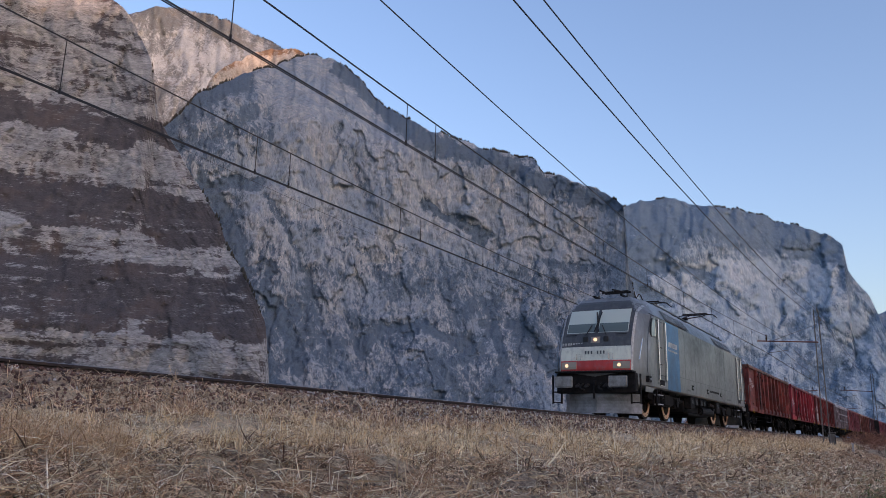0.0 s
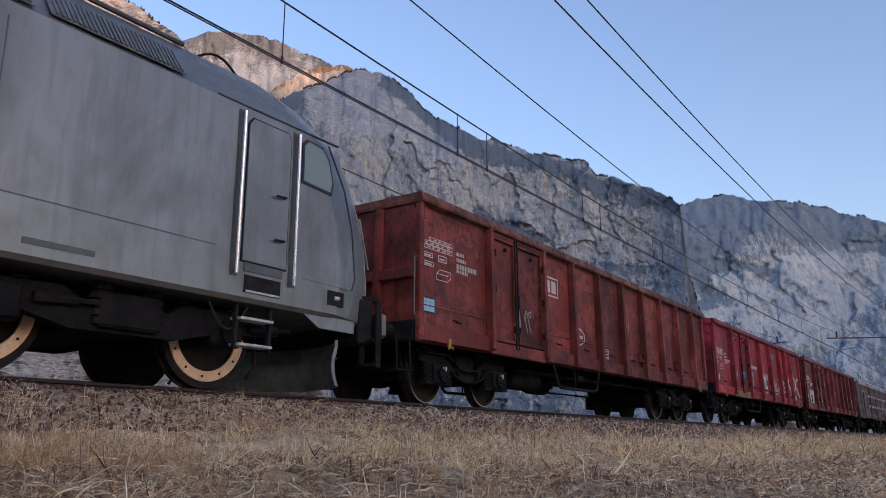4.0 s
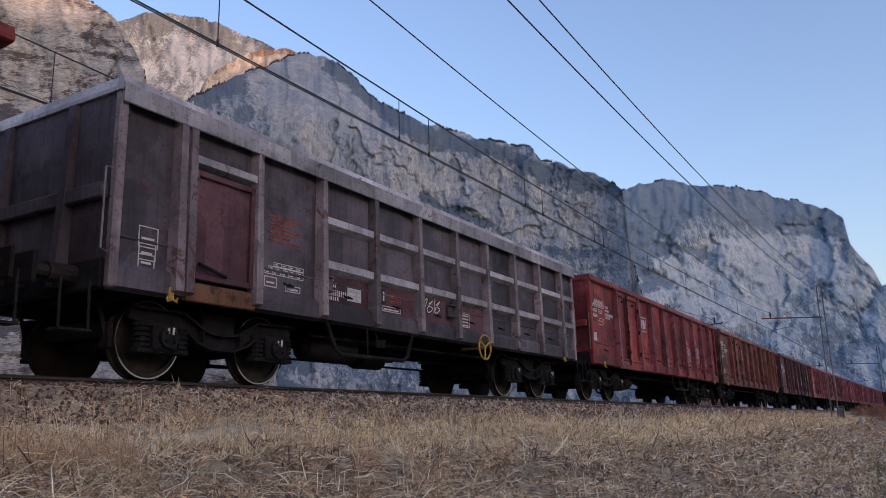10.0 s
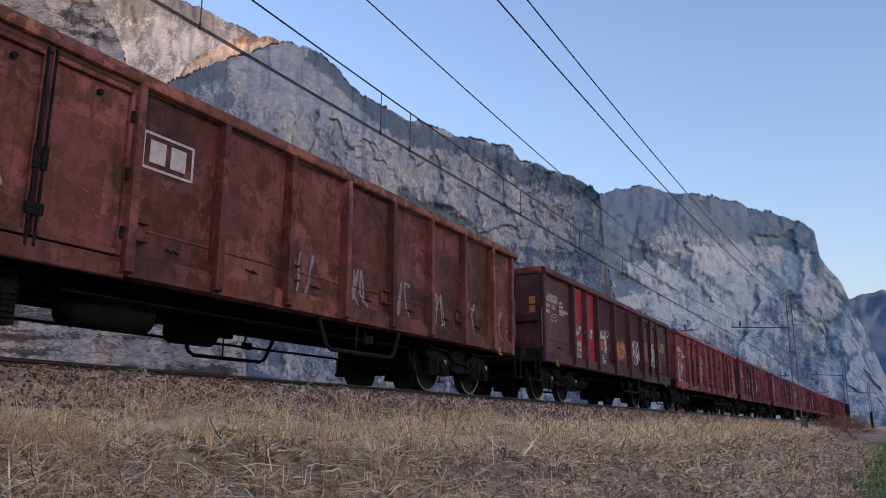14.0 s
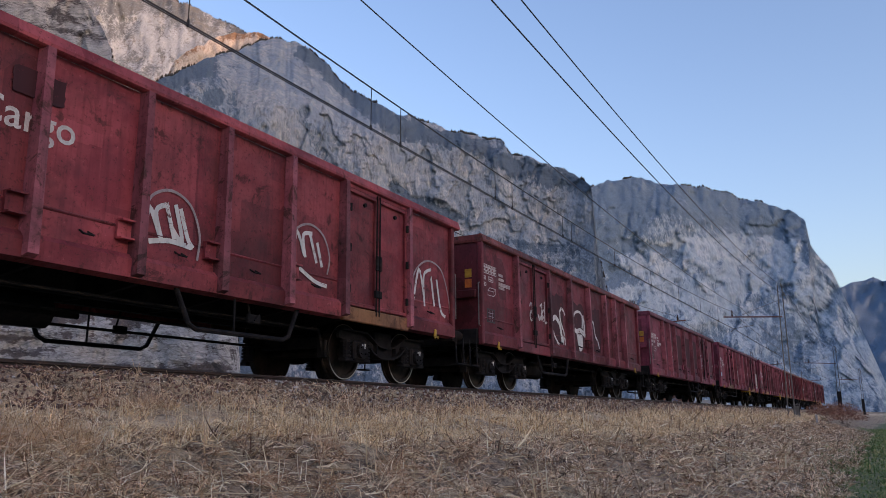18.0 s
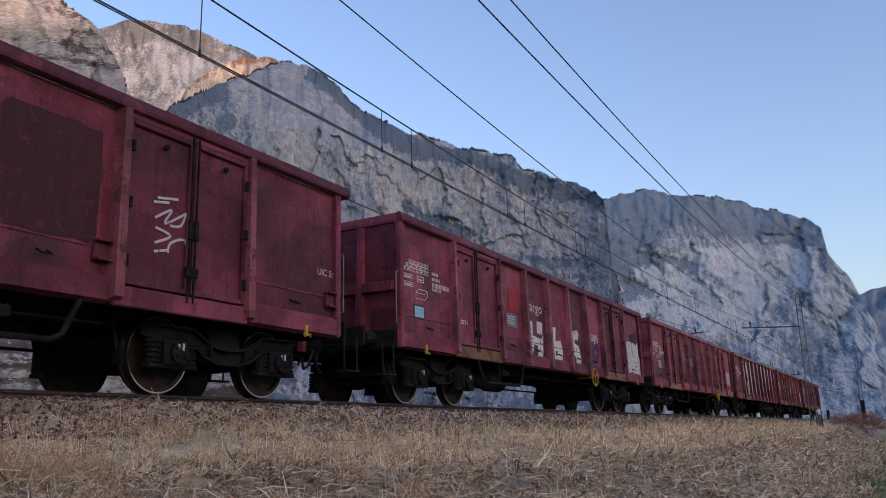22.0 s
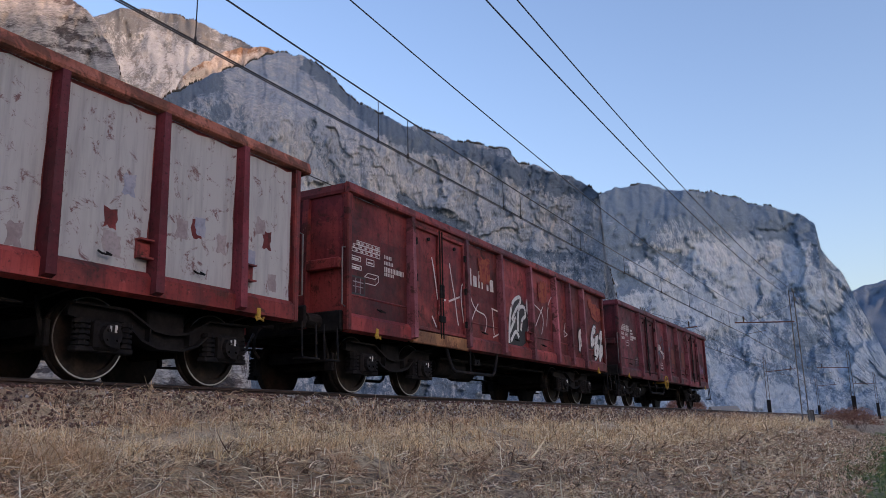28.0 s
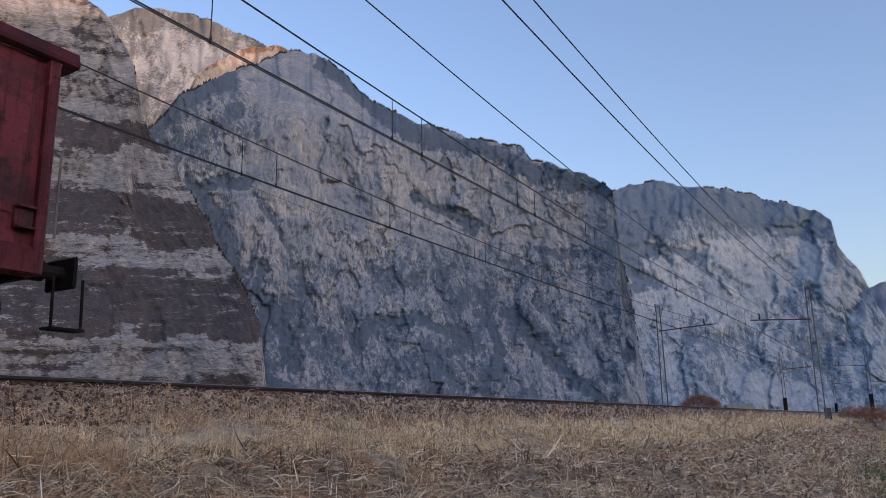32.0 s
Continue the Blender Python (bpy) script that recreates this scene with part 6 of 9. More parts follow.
        add("red_band", lambda bm: front_patch(bm, e, -1.14, 1.14, 1.42, 1.74, 0.010), M["loco_red"], "red band across the nose")
        for y in (-0.86, 0.86):
            hl = add("headlight", lambda bm: front_patch(bm, e, y - 0.26, y + 0.26, 1.47, 1.70, 0.022, 6, 3), M["lamp_glass"], "rectangular headlight cluster")
            add("lamp", lambda bm: disc(bm, (0, 0), 0.055, -0.012, 0.012, 16), M["lamp"] if e < 0 else M["lamp_glass"], "lit warm lamp", hl, at=pose(e * (nose_x(y, 1.58) + 0.026), y + 0.07, 1.585, 0, 0, 90))
        up = add("upper_lamp", lambda bm: front_patch(bm, e, -0.15, 0.15, 2.30, 2.50, 0.03, 4, 3), M["lamp_glass"], "upper headlight in a square housing")
        add("lamp", lambda bm: disc(bm, (0, 0), 0.06, -0.012, 0.012, 16), M["lamp"] if e < 0 else M["lamp_glass"], "lit warm lamp", up, at=pose(e * (nose_x(0, 2.40) + 0.034), 0, 2.40, 0, 0, 90))
        for y in (-0.34, 0.34):
            add("marker_lamp", lambda bm: box(bm, -0.03, -0.08, -0.09, 0.03, 0.08, 0.09, 0.02), M["rubber"], "small black marker lamp", at=pose(e * (nose_x(y, 2.42) + 0.03), y, 2.42))
            add("wiper", lambda bm: (bar(bm, (0, 0, 0), (-e * 0.14, -y * 0.5, 0.34), 0.016, 6), bar(bm, (-e * 0.05, -y * 1.2, 0.12), (-e * 0.42, -y * 0.75, 0.80), 0.020, 6)), M["rubber"], "black windscreen wiper", at=pose(e * (nose_x(y, 2.55) + 0.05), y, 2.55))
            add("front_handle", lambda bm: pipe(bm, ((0, -0.06, -0.09), (e * 0.04, -0.06, -0.09), (e * 0.04, -0.06, 0.09), (e * 0.04, 0.06, 0.09), (e * 0.04, 0.06, -0.09), (0, 0.06, -0.09)), 0.011, 5), M["steel"], at=pose(e * (nose_x(y, 1.86) + 0.01), y * 1.55, 1.86))
        for y in (-0.82, 0.82):
            add("sill_handle", lambda bm: pipe(bm, ((0, -0.17, 0), (e * 0.06, -0.17, 0), (e * 0.06, 0.17, 0), (0, 0.17, 0)), 0.012, 5), M["rubber"], at=pose(e * (nose_x(y, 2.58) + 0.01), y, 2.57))
        for y0, y1 in ((-1.205, -1.145), (1.145, 1.205)):
            add("front_pillar", lambda bm: front_patch(bm, e, y0, y1, 1.42, 3.74, 0.013, 3, 20), M["plate"], "pale edge strip beside the windscreen")
        for i in range(7):
            if i != 3:
                add("front_number", lambda bm: box(bm, -0.004, -0.025, -0.05, 0.004, 0.025, 0.05), M["mask"], at=pose(e * (nose_x(0, 1.99) + 0.016), -0.3 + 0.1 * i, 1.99))
        for i in range(8):
            add("front_logo_bar", lambda bm: box(bm, -0.004, -0.03, -0.045, 0.004, 0.03, 0.045), M["plate"], at=pose(e * (nose_x(0.75, 2.27) + 0.012), e * -1 * (0.45 + 0.09 * i), 2.27, 0, 0, 0))
        # bumper shelf, buffers, hoses and plough
        add("bumper_shelf", lambda bm: box(bm, min(e * 8.75, e * 9.22), -1.25, 1.34, max(e * 8.75, e * 9.22), 1.25, 1.40, 0.015), M["black"], "black shelf above the buffers")
        add("buffer_beam", lambda bm: box(bm, min(e * 8.7, e * 9.0), -1.28, 0.72, max(e * 8.7, e * 9.0), 1.28, 1.34, 0.02), M["black"])
        for y in (-0.875, 0.875):
            b = add("buffer", lambda bm: (bar(bm, (e * 8.9, y, 1.05), (e * 9.22, y, 1.05), 0.13, 12), bar(bm, (e * 9.1, y, 1.05), (e * 9.42, y, 1.05), 0.09, 10)), M["black"], "black buffer with a rectangular head")
            add("buffer_head", lambda bm: box(bm, min(e * 9.40, e * 9.45), y - 0.30, 0.87, max(e * 9.40, e * 9.45), y + 0.30, 1.23, 0.04), M["buffer_face"], "worn grey rectangular buffer head", b)
            add("corner_step", lambda bm: (box(bm, -0.05, -0.16, 0.40, 0.05, -0.13, 1.3), box(bm, -0.05, 0.13, 0.40, 0.05, 0.16, 1.3), box(bm, -0.09, -0.14, 0.42, 0.09, 0.14, 0.45), box(bm, -0.09, -0.14, 0.75, 0.09, 0.14, 0.78)), M["under"], at=pose(e * 8.95, 1.28 * (1 if y > 0 else -1), 0))
        add("draw_hook", lambda bm: (box(bm, min(e * 8.7, e * 9.1), -0.05, 0.98, max(e * 8.7, e * 9.1), 0.05, 1.12, 0.02), pipe(bm, ((e * 9.05, 0, 1.0), (e * 9.12, 0, 0.8), (e * 9.12, 0, 0.55)), 0.035, 6)), M["black"])
        for i, y in enumerate((-0.52, -0.38, -0.22, 0.22, 0.38, 0.52)):
            add("brake_hose", lambda bm: pipe(bm, [(e * (9.0 + 0.24 * math.sin(t * 0.52)), y + 0.05 * math.sin(t), 1.02 - 0.075 * t + 0.012 * t * t * (1 if i % 2 else 0.6)) for t in range(7)], 0.027, 6), M["rubber"], "black brake hose")
        for s in (-1, 1):
            add("snow_plough", lambda bm: plough_plate(bm, e, s), M["plough"], "curved grey snow plough plate")
        for s in (-1, 1):
            add("aerial", lambda bm: bar(bm, (e * 7.0, s * 0.5, 3.95), (e * 7.0, s * 0.5, 4.15), 0.03, 6), M["mask"])
            # folded cable bows on the cab roof
            add("roof_bow", lambda bm: pipe(bm, [(e * (6.0 + 0.85 * t / 8), s * 0.75, 3.97 + 0.24 * math.sin(math.pi * t / 8)) for t in range(9)], 0.018, 5), M["black"])
        # running gear
        xb = e * 5.22
        bg = add("bogie", lambda bm: (box(bm, -1.9, -0.95, 0.62, 1.9, 0.95, 0.92, 0.03), box(bm, -0.35, -1.25, 0.50, 0.35, 1.25, 0.86, 0.03)), M["under"], "grimy motor bogie", at=pose(xb, 0, 0))
        for s in (-1, 1):
            add("bogie_frame", lambda bm: extrude(bm, [(-2.1, 0.66), (-2.0, 0.84), (-0.7, 0.86), (-0.5, 0.74), (0.5, 0.74), (0.7, 0.86), (2.0, 0.84), (2.1, 0.66), (1.1, 0.58), (0.6, 0.46), (-0.6, 0.46), (-1.1, 0.58)], "y", min(s * 1.02, s * 1.16), max(s * 1.02, s * 1.16)), M["bogie"], parent=bg)
            for k in (-1.3, 1.3):
                add("axle_box", lambda bm: (box(bm, k - 0.22, min(s * 1.0, s * 1.2), 0.46, k + 0.22, max(s * 1.0, s * 1.2), 0.82, 0.04), disc(bm, (k, 0.63), 0.15, min(s * 1.18, s * 1.26), max(s * 1.18, s * 1.26), 14)), M["bogie"], parent=bg)
                add("damper", lambda bm: (bar(bm, (k + 0.30, s * 1.18, 0.70), (k + 0.72, s * 1.20, 0.72), 0.055, 8), bar(bm, (k + 0.7, s * 1.20, 0.72), (k + 0.95, s * 1.20, 0.73), 0.03, 6)), M["under"], parent=bg)
            for c in (-0.3, 0.3):
                add("coil_spring", lambda bm: coil(bm, c, s * 1.12, 0.52, 0.95, 0.12), M["black"], parent=bg)
            add("sand_pipe", lambda bm: pipe(bm, ((e * 2.05, s * 0.78, 0.85), (e * 2.1, s * 0.76, 0.35), (e * 1.98, s * 0.75, 0.16)), 0.025, 5), M["black"], parent=bg)
            add("cable_loop", lambda bm: pipe(bm, [(0.9 + 0.07 * t, s * 1.3, 0.92 - 0.28 * math.sin(math.pi * t / 8)) for t in range(9)], 0.016, 5), M["rubber"], parent=bg)
        for k in (-1.3, 1.3):
            def wheel(bm):
                wheelset(bm, 0.625)
                for s in (-1, 1):
                    for i in range(12):
                        a = 2 * math.pi * i / 12
                        disc(bm, (0.485 * math.cos(a), 0.485 * math.sin(a)), 0.016, min(s * 0.830, s * 0.838), max(s * 0.830, s * 0.838), 6, 0)
            ax = add("wheelset", wheel, M["wheel"], parent=bg, at=pose(k, 0, 0.625))
            ax.data.materials.append(M["ring"])
            for s in (-1, 1):
                bm = bmesh.new()
                bm.from_mesh(ax.data)
                disc(bm, (0, 0), 0.545, min(s * 0.80, s * 0.829), max(s * 0.80, s * 0.829), 40, 1, hole=0.425)
                bm.to_mesh(ax.data)
                bm.free()
            wheels.append((ax, (k, 0, 0.625), 0.625, top))
        # pantographs: the rear one is raised to the wire, the front one lies folded
        xp = e * 4.1
        up = e > 0
        pg = add("pantograph", lambda bm: (box(bm, -1.0, -0.55, 3.99, 1.0, -0.47, 4.05), box(bm, -1.0, 0.47, 3.99, 1.0, 0.55, 4.05), box(bm, -1.0, -0.5, 4.0, -0.92, 0.5, 4.06), box(bm, 0.92, -0.5, 4.0, 1.0, 0.5, 4.06)), M["black"], "black pantograph raised to the wire" if up else "folded black pantograph", at=pose(xp, 0, 0))
        for x in (-0.85, 0.85):
            for y in (-0.5, 0.5):
                add("insulator", lambda bm: [bar(bm, (x, y, 3.92 + 0.03 * i), (x, y, 3.935 + 0.03 * i), 0.06, 8) for i in range(3)], M["insulator"], parent=pg)
        kx, kz, hx, hz = (-1.45, 4.62, 1.15, 5.12) if up else (-1.35, 4.16, 1.0, 4.40)
        add("lower_arm", lambda bm: bar(bm, (kx, 0, kz), (0.35, 0, 4.12), 0.055, 8), M["black"], parent=pg)
        add("knee", lambda bm: box(bm, kx - 0.12, -0.22, kz - 0.05, kx + 0.12, 0.22, kz + 0.06, 0.02), M["black"], parent=pg)
        for y in (-1, 1):
            add("upper_arm", lambda bm: bar(bm, (kx, y * 0.10, kz), (hx, y * 0.42, hz), 0.028, 6), M["black"], parent=pg)
            add("horn", lambda bm: pipe(bm, ((hx, y * 0.55, hz + 0.06), (hx, y * 0.80, hz + 0.02), (hx + 0.05, y * 0.97, hz - 0.14)), 0.022, 5), M["black"], parent=pg)
            add("head_spring", lambda bm: bar(bm, (hx, y * 0.35, hz - 0.02), (hx, y * 0.35, hz + 0.06), 0.03, 6), M["black"], parent=pg)
        for x in (hx - 0.19, hx + 0.19):
            add("contact_strip", lambda bm: box(bm, x - 0.025, -0.58, hz + 0.05, x + 0.025, 0.58, hz + 0.10, 0.008), M["black"], parent=pg)
        add("control_rod", lambda bm: bar(bm, (kx + 0.15, 0.18, kz - 0.06), (0.5, 0.12, 4.08), 0.018, 5), M["black"], parent=pg)
        pg2 = add("pantograph", lambda bm: (box(bm, -0.6, -0.5, 4.0, 0.6, -0.44, 4.06), box(bm, -0.6, 0.44, 4.0, 0.6, 0.5, 4.06), bar(bm, (-0.7, -0.22, 4.20), (0.6, -0.32, 4.30), 0.03, 6), bar(bm, (-0.7, 0.22, 4.20), (0.6, 0.32, 4.30), 0.03, 6), box(bm, 0.5, -0.46, 4.28, 0.58, 0.46, 4.34), box(bm, 0.2, -0.46, 4.26, 0.28, 0.46, 4.32)), M["black"], "folded black pantograph", at=pose(e * 7.0, 0, 0) if e < 0 else pose(-1.0, 0, 0))
        add("roof_conductor", lambda bm: pipe(bm, ((e * 0.4, -0.55, 4.02), (e * 1.0, -0.55, 4.25), (e * 2.6, -0.55, 4.25)), 0.022, 6), M["boom"])
    add("transformer", lambda bm: (box(bm, -2.6, -1.15, 0.34, 2.6, 1.15, 0.95, 0.05), box(bm, -2.2, -1.2, 0.26, 1.2, 1.2, 0.36, 0.03)), M["under"], "dark underfloor transformer case")
    for s in (-1, 1):
        for i, (x0, x1, z0, z1) in enumerate(((-2.55, -1.95, 0.50, 0.93), (-1.85, -1.35, 0.64, 0.93), (-0.98, -0.55, 0.66, 0.94), (-0.45, -0.05, 0.66, 0.94), (1.9, 2.5, 0.48, 0.93))):
            bx = add("equipment_box", lambda bm: box(bm, x0, min(s * 1.15, s * 1.40), z0, x1, max(s * 1.15, s * 1.40), z1, 0.02), M["under"], "dark equipment box")
            add("plate", lambda bm: box(bm, (x0 + x1) / 2 - 0.05, min(s * 1.40, s * 1.404), z1 - 0.24, (x0 + x1) / 2 + 0.05, max(s * 1.40, s * 1.404), z1 - 0.09), M["mask"], parent=bx)
        add("air_tank", lambda bm: (bar(bm, (-0.3, s * 1.18, 0.48), (1.7, s * 1.18, 0.48), 0.16, 14), bar(bm, (-0.42, s * 1.18, 0.48), (-0.3, s * 1.18, 0.48), 0.09, 10), bar(bm, (1.7, s * 1.18, 0.48), (1.82, s * 1.18, 0.48), 0.09, 10)), M["black"], "black air tank below the body", smooth_=False)
        add("valve", lambda bm: (bar(bm, (0.9, s * 1.30, 0.80), (1.6, s * 1.30, 0.74), 0.07, 8), bar(bm, (1.5, s * 1.30, 0.62), (1.9, s * 1.30, 0.60), 0.05, 8)), M["under"])
    return top


locomotive()

# ---- paint marks, tags and plates on the wagons ----
M["chalk"] = grainy("faded_white_marking", (0.62, 0.59, 0.58), (0.44, 0.38, 0.38), 9.0, 0.8, 0, 0.05, 0.002, 0.4, 0.7)
M["spray_grey"] = grainy("thin_grey_spray_paint", (0.34, 0.30, 0.31), (0.24, 0.20, 0.21), 4.0, 0.75, 0, 0.05, 0.002)
M["spray_black"] = grainy("black_spray_paint", (0.02, 0.02, 0.024), (0.04, 0.035, 0.035), 4.0, 0.6, 0, 0.05, 0.002)
M["spray_mint"] = grainy("pale_mint_spray_paint", (0.48, 0.55, 0.50), (0.40, 0.44, 0.42), 4.0, 0.7, 0, 0.05, 0.002)
M["spray_orange"] = grainy("orange_spray_paint", (0.55, 0.20, 0.06), (0.40, 0.14, 0.05), 4.0, 0.7, 0, 0.05, 0.002)
M["spray_blue"] = grainy("light_blue_spray_paint", (0.12, 0.32, 0.50), (0.08, 0.22, 0.36), 4.0, 0.7, 0, 0.05, 0.002)
M["spray_yellow"] = grainy("yellow_spray_paint", (0.50, 0.42, 0.06), (0.36, 0.30, 0.05), 4.0, 0.7, 0, 0.05, 0.002)
M["spray_red"] = grainy("fresh_red_patch", (0.36, 0.022, 0.03), (0.28, 0.02, 0.026), 3.0, 0.6, 0, 0.05, 0.002)
M["patch_red"] = grainy("faded_red_patch", (0.26, 0.045, 0.04), (0.36, 0.12, 0.10), 3.0, 0.7, 0, 0.05, 0.002)
M["spray_violet"] = grainy("violet_spray_paint", (0.30, 0.22, 0.42), (0.22, 0.15, 0.30), 4.0, 0.7, 0, 0.05, 0.002)
M["patch_brown"] = grainy("brown_primer_patch", (0.14, 0.045, 0.035), (0.19, 0.06, 0.045), 2.5, 0.7, 0, 0.05, 0.002)
M["notice_grey"] = mat("grey_notice", (0.28, 0.26, 0.28), 0.5)
M["notice_teal"] = mat("teal_notice", (0.04, 0.15, 0.18), 0.5)
M["notice_blue"] = mat("pale_blue_card", (0.22, 0.50, 0.66), 0.5)


def flaked(name, paint, bare, share):
    """Sprayed paint that has flaked off to the older coat below."""
    m = mat(name, paint, 0.75)
    n = Net(m)
    n.b.inputs["Specular IOR Level"].default_value = 0.25
    f = n.noise(n.coords(), 5.0, 9, 0.78, 0.6)
    g = n.noise(n.coords(scale=(6, 6, 0.6)), 2.0, 5, 0.6)
    c = n.mix(n.ramp(g, [(0.45, 0.0), (0.7, 0.6)]), paint, tuple(0.62 * v for v in paint))
    n.color(n.mix(n.ramp(f, [(share - 0.03, 1.0), (share + 0.03, 0.0)]), c, bare))
    return m


M["patch_dark"] = flaked("dark_overpainted_patch", (0.055, 0.017, 0.022), (0.12, 0.026, 0.032), 0.40)
M["spray_white"] = flaked("flaking_white_spray", (0.60, 0.60, 0.59), (0.13, 0.045, 0.045), 0.42)
M["white_block"] = flaked("peeling_white_block", (0.52, 0.52, 0.51), (0.075, 0.028, 0.028), 0.50)
M["spray_pale"] = flaked("worn_white_spray", (0.50, 0.47, 0.49), (0.16, 0.045, 0.05), 0.40)
M["patch_pink"] = flaked("faded_pink_patch", (0.25, 0.085, 0.085), (0.16, 0.028, 0.028), 0.45)
M["primer_orange"] = flaked("orange_primer_patch", (0.27, 0.070, 0.036), (0.16, 0.022, 0.024), 0.48)
YP = -1.3575                          # face of the side panels on the camera's side


desk = bpy.data.scenes.new("lettering")   # an empty scene in which letters become meshes


class Side:
    """Paints in the plane of one wagon's near side: x from the leading end, z above the rails."""
    def __init__(self, top, layout, y=YP):
        self.top, self.h, self.y = top, LAYOUTS[layout][0] / 2, y
        self.lift = 0
        self.doors = LAYOUTS[layout][3]

    def face(self, x):
        """The plane to paint on: door leaves stand a little proud of the panels."""
        return -1.3975 if any(d[0] < x < d[2] for d in self.doors) else self.y

    def put(self, name, polys, material, label="", thick=0.0015):
        self.lift += 1
        xs = [p[0] for poly in polys for p in poly]
        y0 = self.face((min(xs) + max(xs)) / 2) - 0.0012 - 0.0003 * self.lift
        V, F = [], []
        for poly in polys:
            b = len(V)
            k = len(poly)
            V += [(x - self.h, y0, z) for x, z in poly] + [(x - self.h, y0 + thick + 0.004, z) for x, z in poly]
            F.append(tuple(range(b, b + k)))
            F += [(b + i, b + k + i, b + k + (i + 1) % k, b + (i + 1) % k) for i in range(k)]
        me = raw_mesh(name, V, F)
        return data_ob(name, me, material, self.top, label)

    def rects(self, name, rs, material, label=""):
        return self.put(name, [[(a, b), (c, b), (c, d), (a, d)] for a, b, c, d in rs], material, label)

    def bars(self, name, rs, material, label=""):
        """A row of bars, each one a part of its own, all at one depth."""
        for r in rs:
            self.rects(name, [r], material, label)
            self.lift -= 1
        self.lift += 1

    def stroke(self, name, lines, w, material, label=""):
        """Sprayed lines, each one a continuous ribbon and an object of its own."""
        for pts in lines:
            self.lift += 1
            y0 = self.face(sum(p[0] for p in pts) / len(pts)) - 0.0012 - 0.0003 * self.lift
            V, F = [], []
            for i, (x, z) in enumerate(pts):
                (xa, za), (xb, zb) = pts[max(i - 1, 0)], pts[min(i + 1, len(pts) - 1)]
                d = math.hypot(xb - xa, zb - za) or 1
                nx, nz = -(zb - za) / d * w / 2, (xb - xa) / d * w / 2
                V += [(x - nx - self.h, y0, z - nz), (x + nx - self.h, y0, z + nz)]
                if i:
                    k = 2 * i
                    F.append((k - 2, k, k + 1, k - 1))
            data_ob(name, raw_mesh(name, V, F), material, self.top, label)

    def spray(self, lines, w, material, label=""):
        """Sprayed lines through a few points each, rounded between them."""
        out = []
        for pts in lines:
            p = [pts[0]] + list(pts) + [pts[-1]]
            run = []
            for a, b, c, e in zip(p, p[1:], p[2:], p[3:]):
                for k in range(5):
                    t = k / 5
                    run.append(tuple(0.5 * (2 * b[i] + (c[i] - a[i]) * t + (2 * a[i] - 5 * b[i] + 4 * c[i] - e[i]) * t * t + (3 * b[i] - a[i] - 3 * c[i] + e[i]) * t ** 3) for i in (0, 1)))
            out.append(run + [pts[-1]])
        self.stroke("graffiti_stroke", out, w, material, label)

    def shapes(self, polys, material, label=""):
        for poly in polys:
            self.put("graffiti_letter", [poly], material, label)

    def table(self, x, z, w=0.85, hgt=0.20):
        """The stencilled load grid: outlined boxes filled with short bars."""
        t, r = 0.010, []
        rng = random.Random(int(x * 100))
        for row, (a, b) in enumerate(((0.22, 1.0), (0.10, 1.0), (0.0, 1.0))):
            z0 = z - hgt * (row + 1) / 3
            z1 = z - hgt * row / 3
            x0, x1 = x + w * a, x + w * b
            r += [(x0, z0, x1, z0 + t), (x0, z1 - t, x1, z1), (x0, z0, x0 + t, z1), (x1 - t, z0, x1, z1)]
            k = int((x1 - x0) / 0.13)
            for i in range(k):
                c = x0 + (x1 - x0) * i / k
                r += [(c, z0, c + t * 0.7, z1), (c + 0.025, z0 + 0.02, c + 0.025 + rng.uniform(0.03, 0.07), z1 - 0.022)]
        self.rects("load_table", r, M["chalk"], "stencilled white load table")

    def number(self, x, z, w=0.6):
        rng = random.Random(int(x * 77))
        for row, (hh, ww) in enumerate(((0.06, 0.35), (0.06, 0.45), (0.085, 1.0), (0.055, 0.5))):
            z0 = z - 0.005 - row * 0.098 - hh
            a, r = x, []
            while a < x + w * ww:
                b = rng.uniform(0.018, 0.032)
                r.append((a, z0, a + b, z0 + hh))
                a += b + 0.024
            self.bars("number_bar", r, M["chalk"], "stencilled white marking bar")

    def outline(self, x0, z0, x1, z1, material=None, t=0.014, name="stencil_frame", bars=3):
        r = [(x0, z0, x1, z0 + t), (x0, z1 - t, x1, z1), (x0, z0, x0 + t, z1), (x1 - t, z0, x1, z1)]
        for i in range(bars):
            zz = z0 + (z1 - z0) * (i + 0.6) / (bars + 0.4)
            r.append((x0 + 0.04, zz - 0.012, x1 - 0.05, zz + 0.012))
        self.rects(name, r, material or M["chalk"])

    def stencils(self, x=0.22, z=2.34, logo=None, foot=()):
        self.table(x, z)
        self.outline(x + 0.02, z - 0.34, x + 0.30, z - 0.26, bars=1)
        self.outline(x + 0.45, z - 0.36, x + 0.68, z - 0.25, bars=1)
        self.outline(x + 0.02, z - 0.48, x + 0.32, z - 0.40, bars=1)
        self.stroke("load_sign", [[(x + 0.40, z - 0.66), (x + 0.70, z - 0.66), (x + 0.70, z - 0.56), (x + 0.40, z - 0.56), (x + 0.40, z - 0.66)], [(x + 0.40, z - 0.56), (x + 0.50, z - 0.49), (x + 0.80, z - 0.49), (x + 0.70, z - 0.56)], [(x + 0.80, z - 0.49), (x + 0.80, z - 0.59), (x + 0.70, z - 0.66)]], 0.014, M["chalk"])
        self.number(x + 0.98, z - 0.10)
